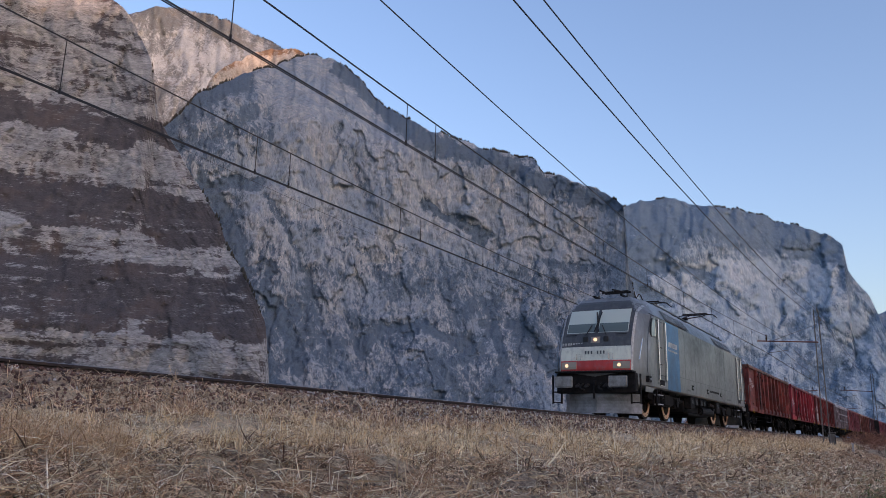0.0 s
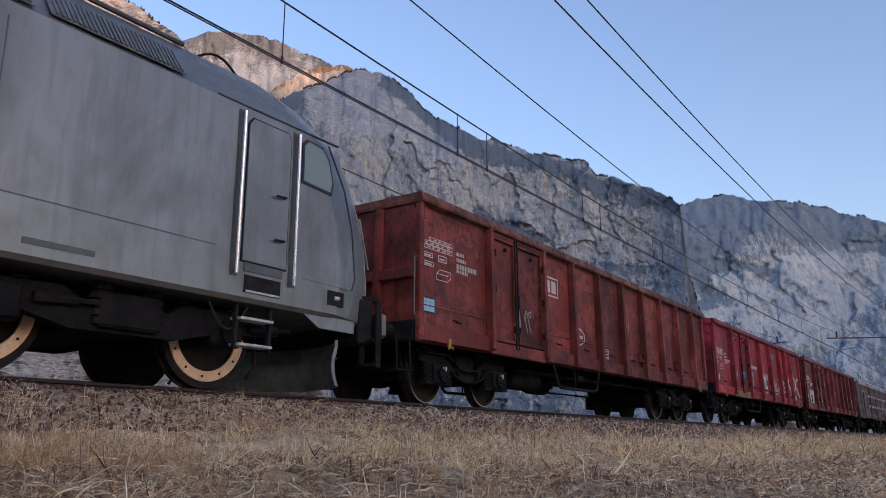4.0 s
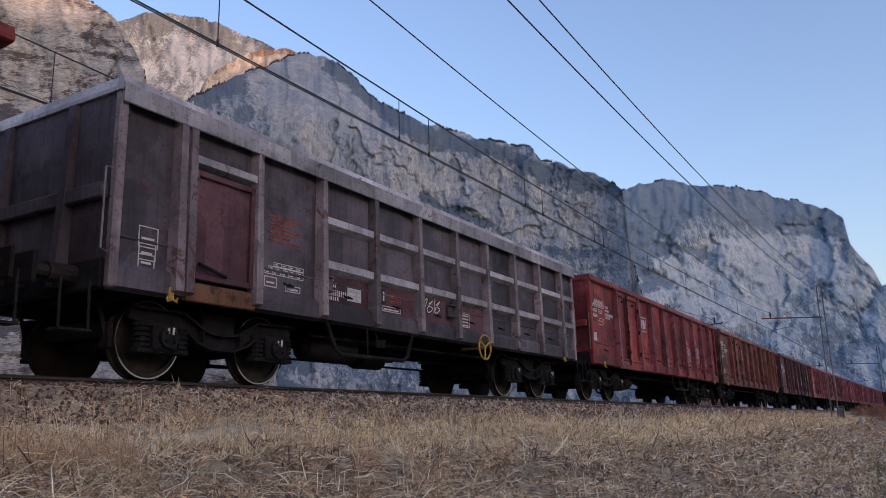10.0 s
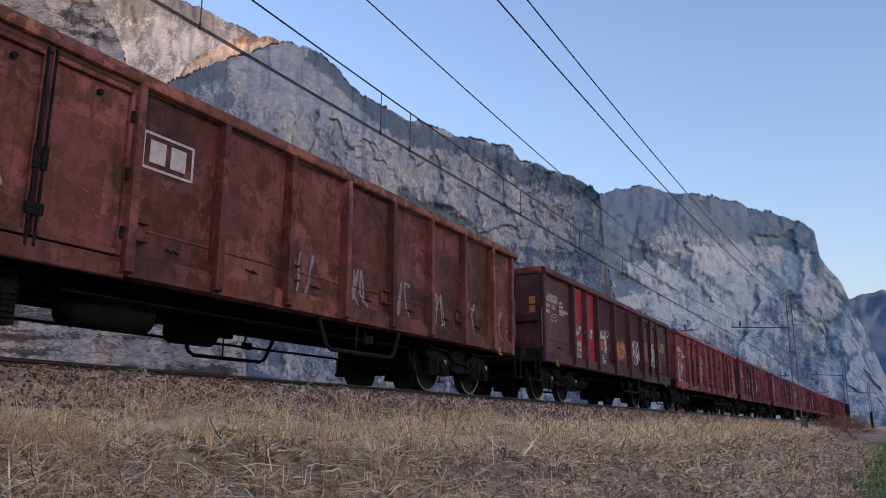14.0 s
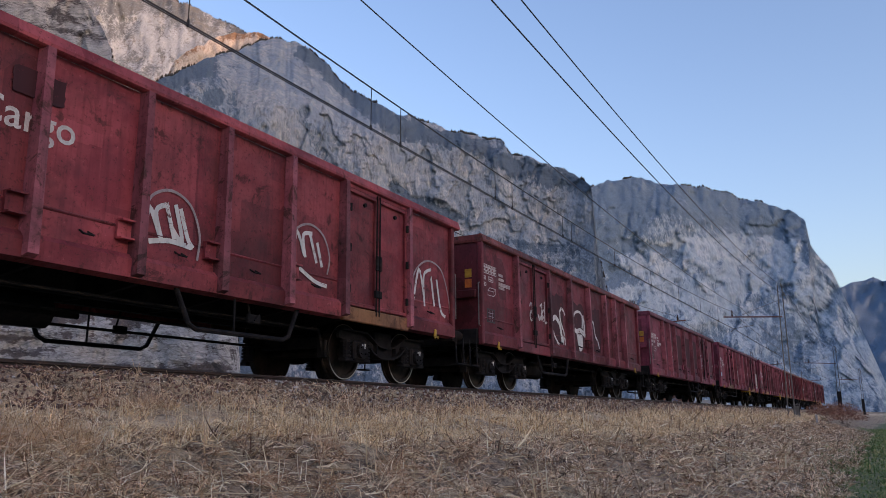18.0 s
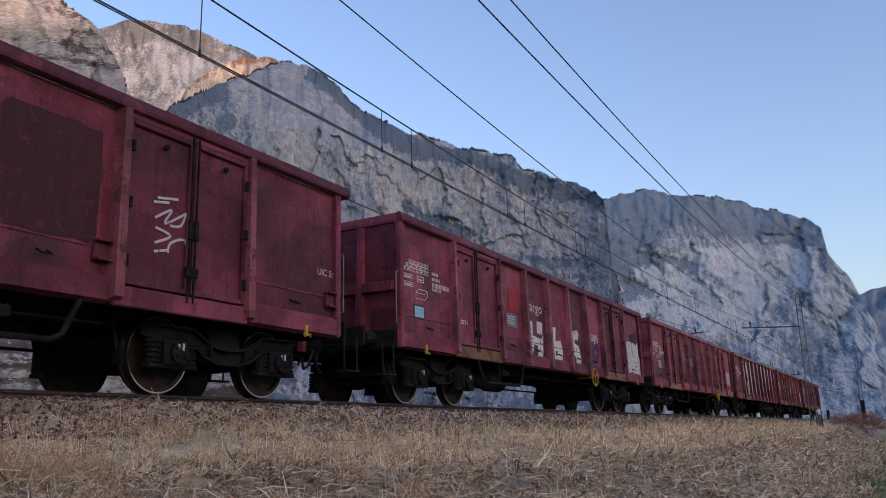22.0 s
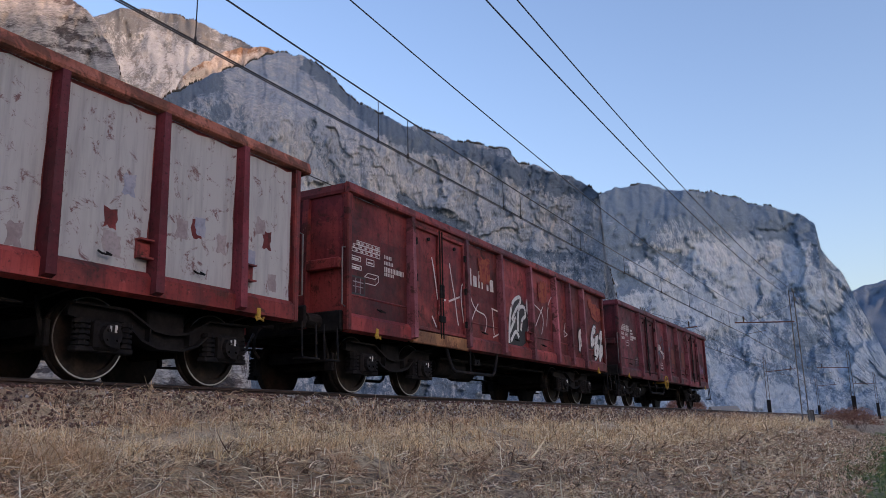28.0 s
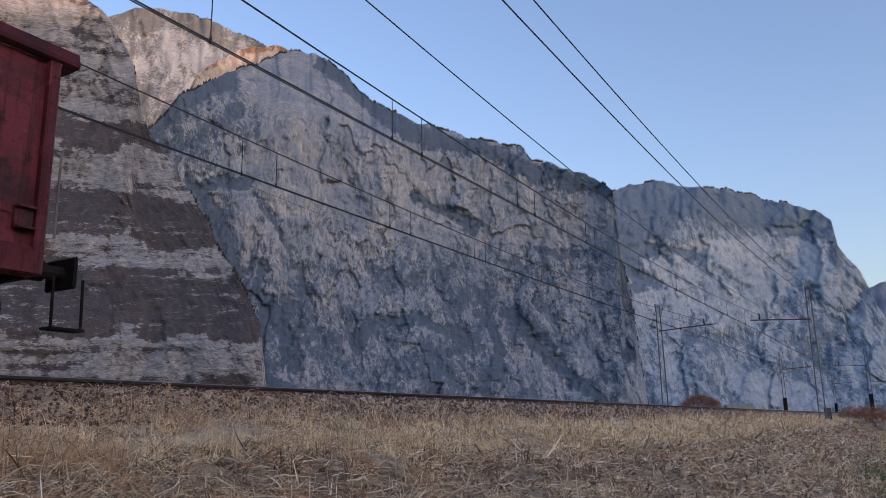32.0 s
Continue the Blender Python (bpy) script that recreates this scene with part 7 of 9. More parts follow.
        for fx in foot:
            self.bars("stencil_bar", [(fx + 0.08 * i, 0.965, fx + 0.08 * i + 0.06, 1.01) for i in range(6)], M["chalk"])

    def logo(self, x, z, w=0.72, hgt=0.42):
        """A square company sign as a plain double frame with two bars in it."""
        t = 0.03
        self.rects("company_sign", [(x, z, x + w, z + t), (x, z + hgt - t, x + w, z + hgt), (x, z, x + t, z + hgt), (x + w - t, z, x + w, z + hgt), (x + 0.14 * w, z + 0.2 * hgt, x + 0.44 * w, z + 0.8 * hgt), (x + 0.54 * w, z + 0.2 * hgt, x + 0.84 * w, z + 0.8 * hgt)], M["chalk"], "faded white square company sign")

    def card(self, x, z, w=0.40, hgt=0.24, material=None, label="label card in a black holder"):
        b = self.rects("card_holder", [(x - 0.03, z - 0.03, x + w + 0.03, z + hgt + 0.03)], M["rubber"], label)
        self.rects("card", [(x, z, x + w, z + hgt)], material or M["white"])
        self.rects("card_line", [(x + 0.03, z + hgt * 0.70, x + w - 0.03, z + hgt * 0.76), (x + 0.03, z + hgt * 0.40, x + w - 0.03, z + hgt * 0.44), (x + w * 0.3, z, x + w * 0.34, z + hgt), (x + w * 0.65, z, x + w * 0.69, z + hgt)], M["notice_grey"])

    def scribble(self, x0, z0, x1, z1, seed, material, w=0.035, loops=3, name="graffiti_tag", label=""):
        """A looping spray tag that cannot be read."""
        rng = random.Random(seed)
        lines = []
        k = max(1, loops)
        for j in range(k):
            a = x0 + (x1 - x0) * j / k
            b = x0 + (x1 - x0) * (j + 0.95) / k
            px = [rng.uniform(a, b) for _ in range(5)]
            pz = [rng.uniform(z0, z1) for _ in range(5)]
            pz[0], pz[2] = z0 + 0.05 * (z1 - z0), z1
            pts = []
            for i in range(25):
                t = i / 24 * 4
                q = min(int(t), 3)
                f = t - q
                f = f * f * (3 - 2 * f)
                wob = 0.10 * math.sin(t * 2.6 + j)
                pts.append((px[q] + (px[q + 1] - px[q]) * f + wob * (b - a), pz[q] + (pz[q + 1] - pz[q]) * f))
            lines.append(pts)
        return self.stroke(name, lines, w, material, label)

    def word(self, text, x0, z0, x1, z1, material, bold=0.0, name="graffiti_letter", label="", shear=0.0):
        cu = bpy.data.curves.new("text", "FONT")
        cu.body, cu.fill_mode, cu.offset, cu.resolution_u = text, "FRONT", bold, 3
        ob = bpy.data.objects.new("text", cu)
        desk.collection.objects.link(ob)
        desk.view_layers[0].update()
        me = bpy.data.meshes.new_from_object(ob.evaluated_get(desk.view_layers[0].depsgraph))
        bpy.data.objects.remove(ob)
        co = np.zeros(len(me.vertices) * 3, np.float32)
        me.vertices.foreach_get("co", co)
        co = co.reshape(-1, 3)
        lo, hi = co.min(0), co.max(0)
        u = (co - lo) / np.maximum(hi - lo, 1e-6)
        self.lift += 1
        out = np.stack([x0 + (x1 - x0) * u[:, 0] + shear * u[:, 0] * 0 - self.h, np.full(len(u), self.face((x0 + x1) / 2) - 0.0012 - 0.0003 * self.lift), z0 + (z1 - z0) * u[:, 1] + shear * u[:, 0]], -1)
        me.vertices.foreach_set("co", out.astype(np.float32).reshape(-1))
        me.update()
        me.materials.clear()
        return data_ob(name, me, material, self.top, label)

    def blob(self, x0, z0, x1, z1, seed, material, name="paint_patch", label="", ragged=0.12, n=26):
        """A ragged painted patch filling a rectangle, its edges uneven."""
        rng = random.Random(seed)
        pts = []
        for i in range(n):
            t = i / n * 4
            s, f = int(t), t - int(t)
            u, v = ((f, 0), (1, f), (1 - f, 1), (0, 1 - f))[s]
            j = ragged * (0.5 * rng.random() + 0.5 * rng.random() ** 2)
            u, v = u + (0.5 - u) * j * 1.2, v + (0.5 - v) * j * 1.2
            pts.append((x0 + (x1 - x0) * u, z0 + (z1 - z0) * v))
        return self.put(name, [pts], material, label)


# small warning plates on the leading end walls
M["plate_orange"] = grainy("orange_warning_plate", (0.55, 0.16, 0.03), (0.40, 0.10, 0.03), 9.0, 0.6)
for k in (7, 9, 10):
    h = {7: 13.0, 9: 12.75, 10: 13.0}[k] / 2
    for name, z, m in (("warning_plate", 2.30, M["yellow"]), ("warning_plate", 2.08, M["plate_orange"])):
        part(name, box(bmesh.new(), -h + 0.024, -1.18, z, -h + 0.031, -1.02, z + 0.18), m, W[k], "small yellow and orange warning plate")
# first wagon
d = Side(W[1], "long")
d.stencils(0.14, 2.56, foot=(5.5, 8.3))
d.card(0.14, 1.36, 0.34, 0.20, M["notice_blue"], "pale blue label card in a black holder")
d.logo(4.22, 2.22, 0.62, 0.40)
d.scribble(3.05, 1.35, 3.62, 1.78, 3, M["spray_grey"], 0.03, 3)
d.stroke("round_mark", [[(5.72 + 0.32 * math.cos(a * 0.42), 1.55 + 0.17 * math.sin(a * 0.42)) for a in range(16)]], 0.03, M["chalk"], "oval white stencil")
d.bars("stencil_bar", [(5.50, 1.52, 5.62, 1.58), (5.66, 1.52, 5.78, 1.58), (5.82, 1.52, 5.94, 1.58)], M["chalk"])
d.outline(6.98, 1.20, 7.30, 1.42, M["chalk"])
d.blob(6.0, 2.35, 6.6, 2.6, 4, M["patch_brown"])
d.scribble(8.3, 1.9, 8.7, 2.2, 9, M["spray_grey"], 0.025, 2)
# second wagon, crimson
d = Side(W[2], "short")
d.stencils(0.22, 2.33, foot=(4.2, 7.6))
d.card(0.14, 1.30, 0.36, 0.20)
d.logo(4.12, 1.98, 0.30, 0.16)
d.bars("company_word", [(4.50 + 0.11 * i, 1.965, 4.50 + 0.11 * i + 0.075, 2.075) for i in range(8)], M["chalk"])
d.word("S", 4.10, 1.27, 4.80, 1.86, M["spray_grey"], 0.06, label="thin grey sprayed letter")
rng = random.Random(8)
M["pixel_pink"] = grainy("faded_pink_sticker", (0.52, 0.24, 0.26), (0.42, 0.17, 0.20), 6.0, 0.6, 0, 0.05, 0.002)
M["pixel_blue"] = grainy("faded_blue_sticker", (0.30, 0.43, 0.52), (0.22, 0.34, 0.42), 6.0, 0.6, 0, 0.05, 0.002)
M["pixel_teal"] = grainy("dark_teal_sticker", (0.055, 0.10, 0.13), (0.09, 0.17, 0.20), 6.0, 0.6, 0, 0.05, 0.002)
cols = ("chalk", "chalk", "pixel_pink", "pixel_blue", "pixel_blue", "pixel_teal", "pixel_pink", "w_crimson")
for i in range(9):
    for j in range(8):
        if rng.random() < 0.80:
            d.rects("pixel", [(5.69 + 0.128 * i, 0.98 + 0.115 * j, 5.69 + 0.128 * i + 0.126, 0.98 + 0.115 * j + 0.113)], M[rng.choice(cols)])
for a in ((2.08, 1.54, 2.48, 1.70), (3.00, 1.53, 3.54, 1.74), (7.78, 2.53, 8.22, 2.77)):
    d.scribble(*a, int(a[0] * 10), M["spray_blue"], 0.045, 4, label="small light blue tag")
d.spray([[(7.48, 1.56), (7.47, 1.2), (7.63, 1.21)], [(7.65, 1.2), (7.66, 1.5), (7.78, 1.15), (7.8, 1.49), (7.85, 1.54), (8.02, 1.18), (7.95, 1.8)], [(8.06, 1.19), (8.11, 1.41), (8.16, 1.46), (8.23, 1.21), (8.27, 1.44), (8.34, 1.21), (8.47, 1.27)], [(8.49, 1.63), (8.48, 1.34), (8.57, 1.28), (8.65, 1.59), (8.65, 1.22), (8.75, 1.24), (8.77, 1.46), (8.83, 1.22)], [(8.55, 1.82), (8.67, 1.85), (8.74, 1.68), (8.83, 1.81), (8.79, 1.61)], [(8.12, 1.59), (8.17, 1.57), (8.2, 1.61), (8.14, 1.63), (8.12, 1.59)]], 0.035, M["spray_white"], "white sprayed letters")
d.spray([[(9.08, 1.63), (9.38, 1.8), (9.37, 1.61)], [(9.11, 1.6), (9.28, 1.55), (9.1, 1.18)], [(9.27, 1.67), (9.24, 1.32)], [(9.49, 1.75), (9.67, 1.74), (9.73, 1.63), (9.56, 1.52), (9.48, 1.59), (9.49, 1.75)], [(9.53, 1.52), (9.49, 1.4), (9.63, 1.34), (9.8, 1.45), (9.74, 1.55), (9.53, 1.52)], [(9.79, 1.76), (9.91, 1.67), (9.86, 1.42)]], 0.035, M["spray_white"])
d.spray([[(10.15, 2.12), (10.17, 1.63), (10.2, 1.35)]], 0.16, M["spray_white"], "thick white sprayed letter")
d.spray([[(10.62, 1.96), (10.38, 1.75), (10.63, 1.62), (10.77, 1.47), (10.71, 1.25)], [(11.11, 2.01), (11.34, 2.1), (11.68, 1.98), (11.73, 1.71), (11.5, 1.5), (11.2, 1.5)], [(11.08, 1.61), (11.19, 1.89)], [(12.39, 2.06), (12.05, 1.97), (11.84, 1.68), (12.06, 1.58), (12.31, 1.38), (12.57, 1.27)], [(11.81, 1.36), (11.74, 1.17), (11.58, 1.28)]], 0.12, M["spray_white"], "thick white sprayed letter")
# third wagon: block letters
d = Side(W[3], "long")
d.stencils(0.25, 2.40, foot=(6.9,))
d.blob(0.9, 1.0, 1.9, 1.85, 31, M["spray_white"], "graffiti_patch", ragged=0.35)
d.blob(0.2, 1.1, 0.6, 1.7, 32, M["spray_white"], "graffiti_patch", ragged=0.4)
d.blob(1.15, 1.1, 1.6, 1.6, 33, M["spray_black"], "graffiti_patch", ragged=0.5)
d.scribble(2.3, 1.2, 3.9, 2.0, 34, M["spray_grey"], 0.09, 4)
d.logo(4.35, 2.1, 0.62, 0.36)
d.spray([[(10.97, 2.04), (11.26, 2.12), (11.71, 2.02), (11.84, 1.84), (11.71, 1.58), (11.52, 1.47), (11.84, 1.45), (11.58, 1.13), (11.33, 1.38), (11.25, 1.21), (11.06, 1.2), (10.95, 1.39), (10.97, 2.04)]], 0.1, M["spray_black"], "black outline")
d.spray([[(12.5, 1.94), (12.6, 1.99), (12.92, 2.04), (13.15, 1.97), (13.17, 1.72), (13.28, 1.72), (13.27, 1.42), (13.18, 1.42), (13.16, 1.25), (12.89, 1.32), (12.88, 1.45), (12.72, 1.44), (12.72, 1.33), (12.42, 1.22), (12.43, 1.45), (12.44, 1.74), (12.5, 1.94)], [(13.68, 1.93), (13.78, 2.02), (14.0, 2.0), (14.13, 1.96), (14.4, 1.99), (14.37, 1.58), (14.15, 1.58), (14.21, 1.18), (13.79, 1.13), (13.87, 1.56), (13.66, 1.56), (13.65, 1.78), (13.68, 1.93)]], 0.1, M["spray_black"], "black outline")
d.shapes([[(10.97, 2.04), (11.26, 2.12), (11.71, 2.02), (11.84, 1.84), (11.71, 1.58), (11.52, 1.47), (11.84, 1.45), (11.58, 1.13), (11.33, 1.38), (11.25, 1.21), (11.06, 1.2), (10.95, 1.39)]], M["spray_mint"], "pale mint block letter sprayed with orange spots")
d.shapes([[(12.5, 1.94), (12.6, 1.99), (12.92, 2.04), (13.15, 1.97), (13.17, 1.72), (13.28, 1.72), (13.27, 1.42), (13.18, 1.42), (13.16, 1.25), (12.89, 1.32), (12.88, 1.45), (12.72, 1.44), (12.72, 1.33), (12.42, 1.22), (12.43, 1.45), (12.44, 1.74)], [(13.68, 1.93), (13.78, 2.02), (14.0, 2.0), (14.13, 1.96), (14.4, 1.99), (14.37, 1.58), (14.15, 1.58), (14.21, 1.18), (13.79, 1.13), (13.87, 1.56), (13.66, 1.56), (13.65, 1.78)]], M["spray_mint"], "pale mint block letter sprayed with orange spots")
d.shapes([[(11.21, 1.81), (11.39, 1.89), (11.44, 1.74), (11.22, 1.65)]], M["spray_black"], "black gap in the letter")
d.shapes([[(12.7, 1.66), (12.74, 1.77), (12.83, 1.81), (12.91, 1.72)]], M["spray_black"], "black gap in the letter")
for k, (cx, cz) in enumerate([(11.58, 1.83), (11.72, 1.72), (11.59, 1.55), (11.73, 1.37), (11.9, 1.36), (12.69, 1.82), (12.53, 1.58), (12.64, 1.56), (12.54, 1.45), (13.02, 1.83), (13.07, 1.57), (13.05, 1.42), (12.65, 1.38), (13.92, 1.91), (13.83, 1.71), (14.05, 1.81), (13.96, 1.41), (14.06, 1.3)]):
    d.blob(cx - 0.065, cz - 0.07, cx + 0.065, cz + 0.07, k, M["spray_orange"], "paint_spot", n=10)
d.spray([[(6.97, 1.9), (7.07, 1.91)], [(7.02, 1.91), (7.03, 1.79)], [(6.98, 1.78), (7.1, 1.8)], [(7.14, 1.8), (7.13, 1.91), (7.25, 1.8), (7.24, 1.91)], [(7.36, 1.92), (7.28, 1.89), (7.37, 1.84), (7.29, 1.8)], [(7.42, 1.81), (7.42, 1.93), (7.48, 1.86), (7.52, 1.93), (7.54, 1.81)], [(7.64, 1.92), (7.56, 1.9), (7.57, 1.79), (7.67, 1.8)], [(7.57, 1.85), (7.64, 1.86)], [(7.73, 1.95), (7.74, 1.81), (7.83, 1.82)], [(7.84, 1.95), (7.99, 1.95)], [(7.91, 1.94), (7.91, 1.83)], [(7.17, 1.54), (7.4, 1.64)], [(7.29, 1.59), (7.26, 1.45)], [(7.4, 1.62), (7.35, 1.47), (7.44, 1.46), (7.45, 1.6)], [(7.49, 1.59), (7.47, 1.47), (7.57, 1.47), (7.6, 1.55), (7.54, 1.57)]], 0.014, M["chalk"], "chalked letters")
d.spray([[(8.28, 1.24), (8.41, 1.63), (8.56, 1.79), (8.75, 1.77), (8.81, 1.59)], [(8.36, 1.38), (8.61, 1.49)], [(8.86, 1.34), (8.88, 1.66), (9.09, 1.74), (9.22, 1.6)], [(9.59, 1.46), (9.67, 1.72), (9.96, 1.77), (10.11, 1.62)]], 0.03, M["spray_black"], "thin black sprayed arc")
d.outline(7.08, 1.14, 7.50, 1.40, bars=4)
d.outline(7.08, 0.93, 7.44, 1.06, bars=2)
d.blob(7.55, 1.95, 7.75, 2.5, 5, M["patch_brown"])
# fourth wagon, ribbed: dark red lower bays with stencils
d = Side(W[4], "ribbed")
bays = (3.40, 4.67, 5.95, 7.21, 8.42, 9.67, 10.92, 12.20)
for a, b in zip(bays[:4], bays[1:5]):
    d.rects("lower_panel", [(a + 0.09, 1.17, b - 0.09, 1.57)], M["w_ribbed_door"], "dull maroon lower panel")
d.lift = 1
d.table(2.33, 1.56, 0.76, 0.17)
d.outline(2.33, 1.22, 2.57, 1.36, M["chalk"], bars=1)
d.outline(2.73, 1.20, 3.03, 1.29, M["chalk"], bars=1)
d.bars("stencil_bar", [(2.40 + 0.05 * (i % 2), 1.84 + 0.055 * i, 3.02 - 0.11 * (i * 2 % 3), 1.865 + 0.055 * i) for i in range(7)], M["primer_orange"], "orange stencilled lines as bars")
d.number(3.53, 1.56, 0.60)
d.card(4.07, 1.24, 0.34, 0.20, M["plate"], "white label card in a black holder")
d.card(4.86, 1.34, 0.16, 0.16, M["white"])
d.outline(5.16, 1.34, 5.48, 1.48, M["primer_orange"], bars=2)
d.outline(4.96, 1.19, 5.48, 1.28, M["chalk"], bars=1)
d.spray([[(6.18, 1.48), (6.31, 1.55), (6.17, 1.3)], [(6.48, 1.53), (6.35, 1.45), (6.48, 1.4), (6.36, 1.32), (6.3, 1.38), (6.48, 1.53)], [(6.56, 1.58), (6.52, 1.32)], [(6.73, 1.55), (6.59, 1.46), (6.72, 1.41), (6.6, 1.33), (6.56, 1.39), (6.73, 1.55)]], 0.018, M["spray_white"], "chalked number")
d.outline(7.42, 1.18, 7.80, 1.44, bars=4)
d.outline(0.38, 1.38, 0.64, 1.62, M["chalk"], 0.012, bars=1)
d.outline(0.39, 1.24, 0.62, 1.43, M["chalk"], 0.012, bars=1)
d.outline(0.39, 1.14, 0.61, 1.31, M["chalk"], 0.012, bars=1)
# fifth wagon, red
d = Side(W[5], "long")
d.stencils(0.35, 2.62, foot=(5.8, 8.1))
d.card(0.20, 1.50, 0.34, 0.22)
d.logo(4.30, 2.11, 0.76, 0.46)
d.scribble(5.38, 1.60, 5.58, 2.18, 51, M["chalk"], 0.04, 1)
d.scribble(5.66, 1.70, 6.20, 1.98, 52, M["spray_grey"], 0.028, 3)
d.outline(7.05, 1.17, 7.42, 1.43, bars=4)
d.outline(7.08, 0.95, 7.40, 1.06, bars=2)
d.spray([[(10.81, 1.95), (10.98, 2.02), (10.89, 1.83), (10.99, 1.81), (10.98, 1.65), (10.84, 1.58)], [(11.08, 1.65), (11.09, 2.0), (11.18, 1.67)], [(11.08, 1.79), (11.16, 1.82)], [(11.22, 1.67), (11.2, 1.99), (11.34, 1.7), (11.34, 2.02)], [(11.36, 2.01), (11.51, 2.03), (11.42, 1.72), (11.53, 1.73)], [(11.62, 2.04), (11.52, 1.89), (11.62, 1.88)], [(11.52, 1.89), (11.51, 1.72), (11.62, 1.7)], [(11.65, 1.69), (11.65, 2.0), (11.74, 2.03), (11.7, 1.89), (11.63, 1.85), (11.6, 1.56), (11.61, 1.42), (11.74, 1.58)], [(10.9, 1.32), (10.9, 1.43), (11.04, 1.57), (11.24, 1.61), (11.41, 1.53), (11.52, 1.33)], [(11.15, 1.47), (11.23, 1.51), (11.21, 1.4), (11.19, 1.32)], [(11.27, 2.43), (11.29, 2.27), (11.21, 2.15)], [(11.19, 2.22), (11.41, 2.31)], [(11.3, 2.26), (11.41, 2.19)]], 0.03, M["spray_pale"], "thin white spray-can tag with a star")
d.spray([[(9.91, 2.32), (9.94, 2.16), (9.88, 2.04)], [(9.8, 2.08), (10.05, 2.19)], [(9.94, 2.16), (10.04, 2.07)], [(9.8, 1.91), (9.75, 1.78), (9.88, 1.88)], [(9.75, 1.78), (9.74, 1.63), (9.86, 1.73)], [(9.93, 1.72), (9.96, 1.96), (10.04, 1.72)], [(9.94, 1.79), (10.01, 1.84)], [(10.01, 1.96), (10.14, 1.98), (10.07, 1.61), (10.19, 1.61)], [(10.19, 1.89), (10.29, 1.98), (10.41, 1.88), (10.42, 1.67), (10.35, 1.53), (10.23, 1.53), (10.16, 1.68), (10.19, 1.89)], [(10.17, 1.72), (10.43, 1.8)], [(10.29, 1.97), (10.32, 1.52)], [(9.71, 1.58), (9.82, 1.6), (9.9, 1.58), (10.04, 1.48), (10.2, 1.32)], [(10.15, 1.33), (10.21, 1.32)]], 0.03, M["spray_pale"], "thin white spray-can tag with a star")
d.shapes([[(10.08, 2.84), (10.28, 2.82), (10.47, 2.82), (10.48, 2.6), (10.49, 2.39), (10.3, 2.4), (10.08, 2.4), (10.08, 2.62)]], M["patch_pink"], "faded pink repainted patch")
d.spray([[(12.37, 1.59), (12.39, 1.42)], [(12.36, 1.57), (12.49, 1.63), (12.48, 1.53), (12.4, 1.49), (12.52, 1.44)], [(12.5, 1.62), (12.67, 1.66)], [(12.58, 1.64), (12.59, 1.45)], [(12.7, 1.64), (12.7, 1.47)], [(12.81, 1.65), (12.72, 1.55), (12.85, 1.49)], [(12.85, 1.67), (12.96, 1.68)], [(12.89, 1.67), (12.88, 1.51)], [(12.5, 1.39), (12.8, 1.49), (13.01, 1.52)], [(12.64, 1.37), (12.77, 1.4), (12.62, 1.24)], [(13.62, 1.65), (13.63, 1.48), (13.8, 1.54)], [(13.79, 1.66), (13.82, 1.52), (13.94, 1.57)], [(13.96, 1.69), (13.96, 1.53), (14.07, 1.65), (14.19, 1.62)], [(13.66, 1.46), (14.15, 1.52)]], 0.018, M["spray_grey"], "thin grey scrawl")
d.shapes([[(13.73, 1.44), (13.9, 1.45), (13.92, 1.35), (13.76, 1.34)], [(14.0, 1.46), (14.2, 1.48), (14.19, 1.36), (14.03, 1.34)]], M["patch_pink"], "faded pink repainted patch")
d.blob(0.2, 1.75, 0.6, 2.0, 54, M["spray_red"])
# sixth wagon, rusty
d = Side(W[6], "long")
d.stencils(0.10, 2.72, foot=(4.3, 7.2))
d.card(0.55, 1.36, 0.30, 0.18, M["notice_grey"], "rusty label holder")
d.outline(0.13, 2.0, 0.55, 2.12, M["white"], 0.02, bars=1)
d.logo(4.22, 2.17, 0.76, 0.44)
for k, x in enumerate((2.2, 6.9, 8.3, 9.6, 10.9, 12.2, 13.5)):
    d.scribble(x, 1.15, x + 0.5, 1.75, 60 + k, M["spray_grey"], 0.04, 2)
# seventh wagon, black with white letters
M["flame"] = flaked("orange_flame_spray", (0.52, 0.22, 0.07), (0.06, 0.02, 0.02), 0.48)
d = Side(W[7], "rear")
for k, (x0, x1) in enumerate(((4.2, 5.7), (5.87, 7.35), (7.55, 8.95))):
    d.blob(x0, 1.75, x1, 3.0, 300 + k, M["patch_dark"], "sooty_patch", "sooty black upper panel", 0.06)
d.stencils(0.25, 2.60)
for x0, x1 in ((2.13, 3.00), (3.16, 4.03)):
    d.rects("red_panel", [(x0, 1.12, x1, 3.04)], M["spray_red"], "repainted bright red panel")
d.shapes([[(2.14, 1.99), (2.89, 2.03), (2.91, 1.76), (2.14, 1.73)], [(2.13, 1.62), (2.31, 1.63), (2.24, 0.99), (2.13, 0.99)], [(2.57, 1.61), (2.89, 1.64), (2.86, 0.94), (2.5, 0.92)], [(3.09, 2.0), (3.88, 2.04), (3.85, 1.79), (3.09, 1.77)], [(3.22, 1.78), (3.45, 1.79), (3.37, 0.97), (3.11, 0.97)]], M["white_block"], "blocky white sprayed letter")
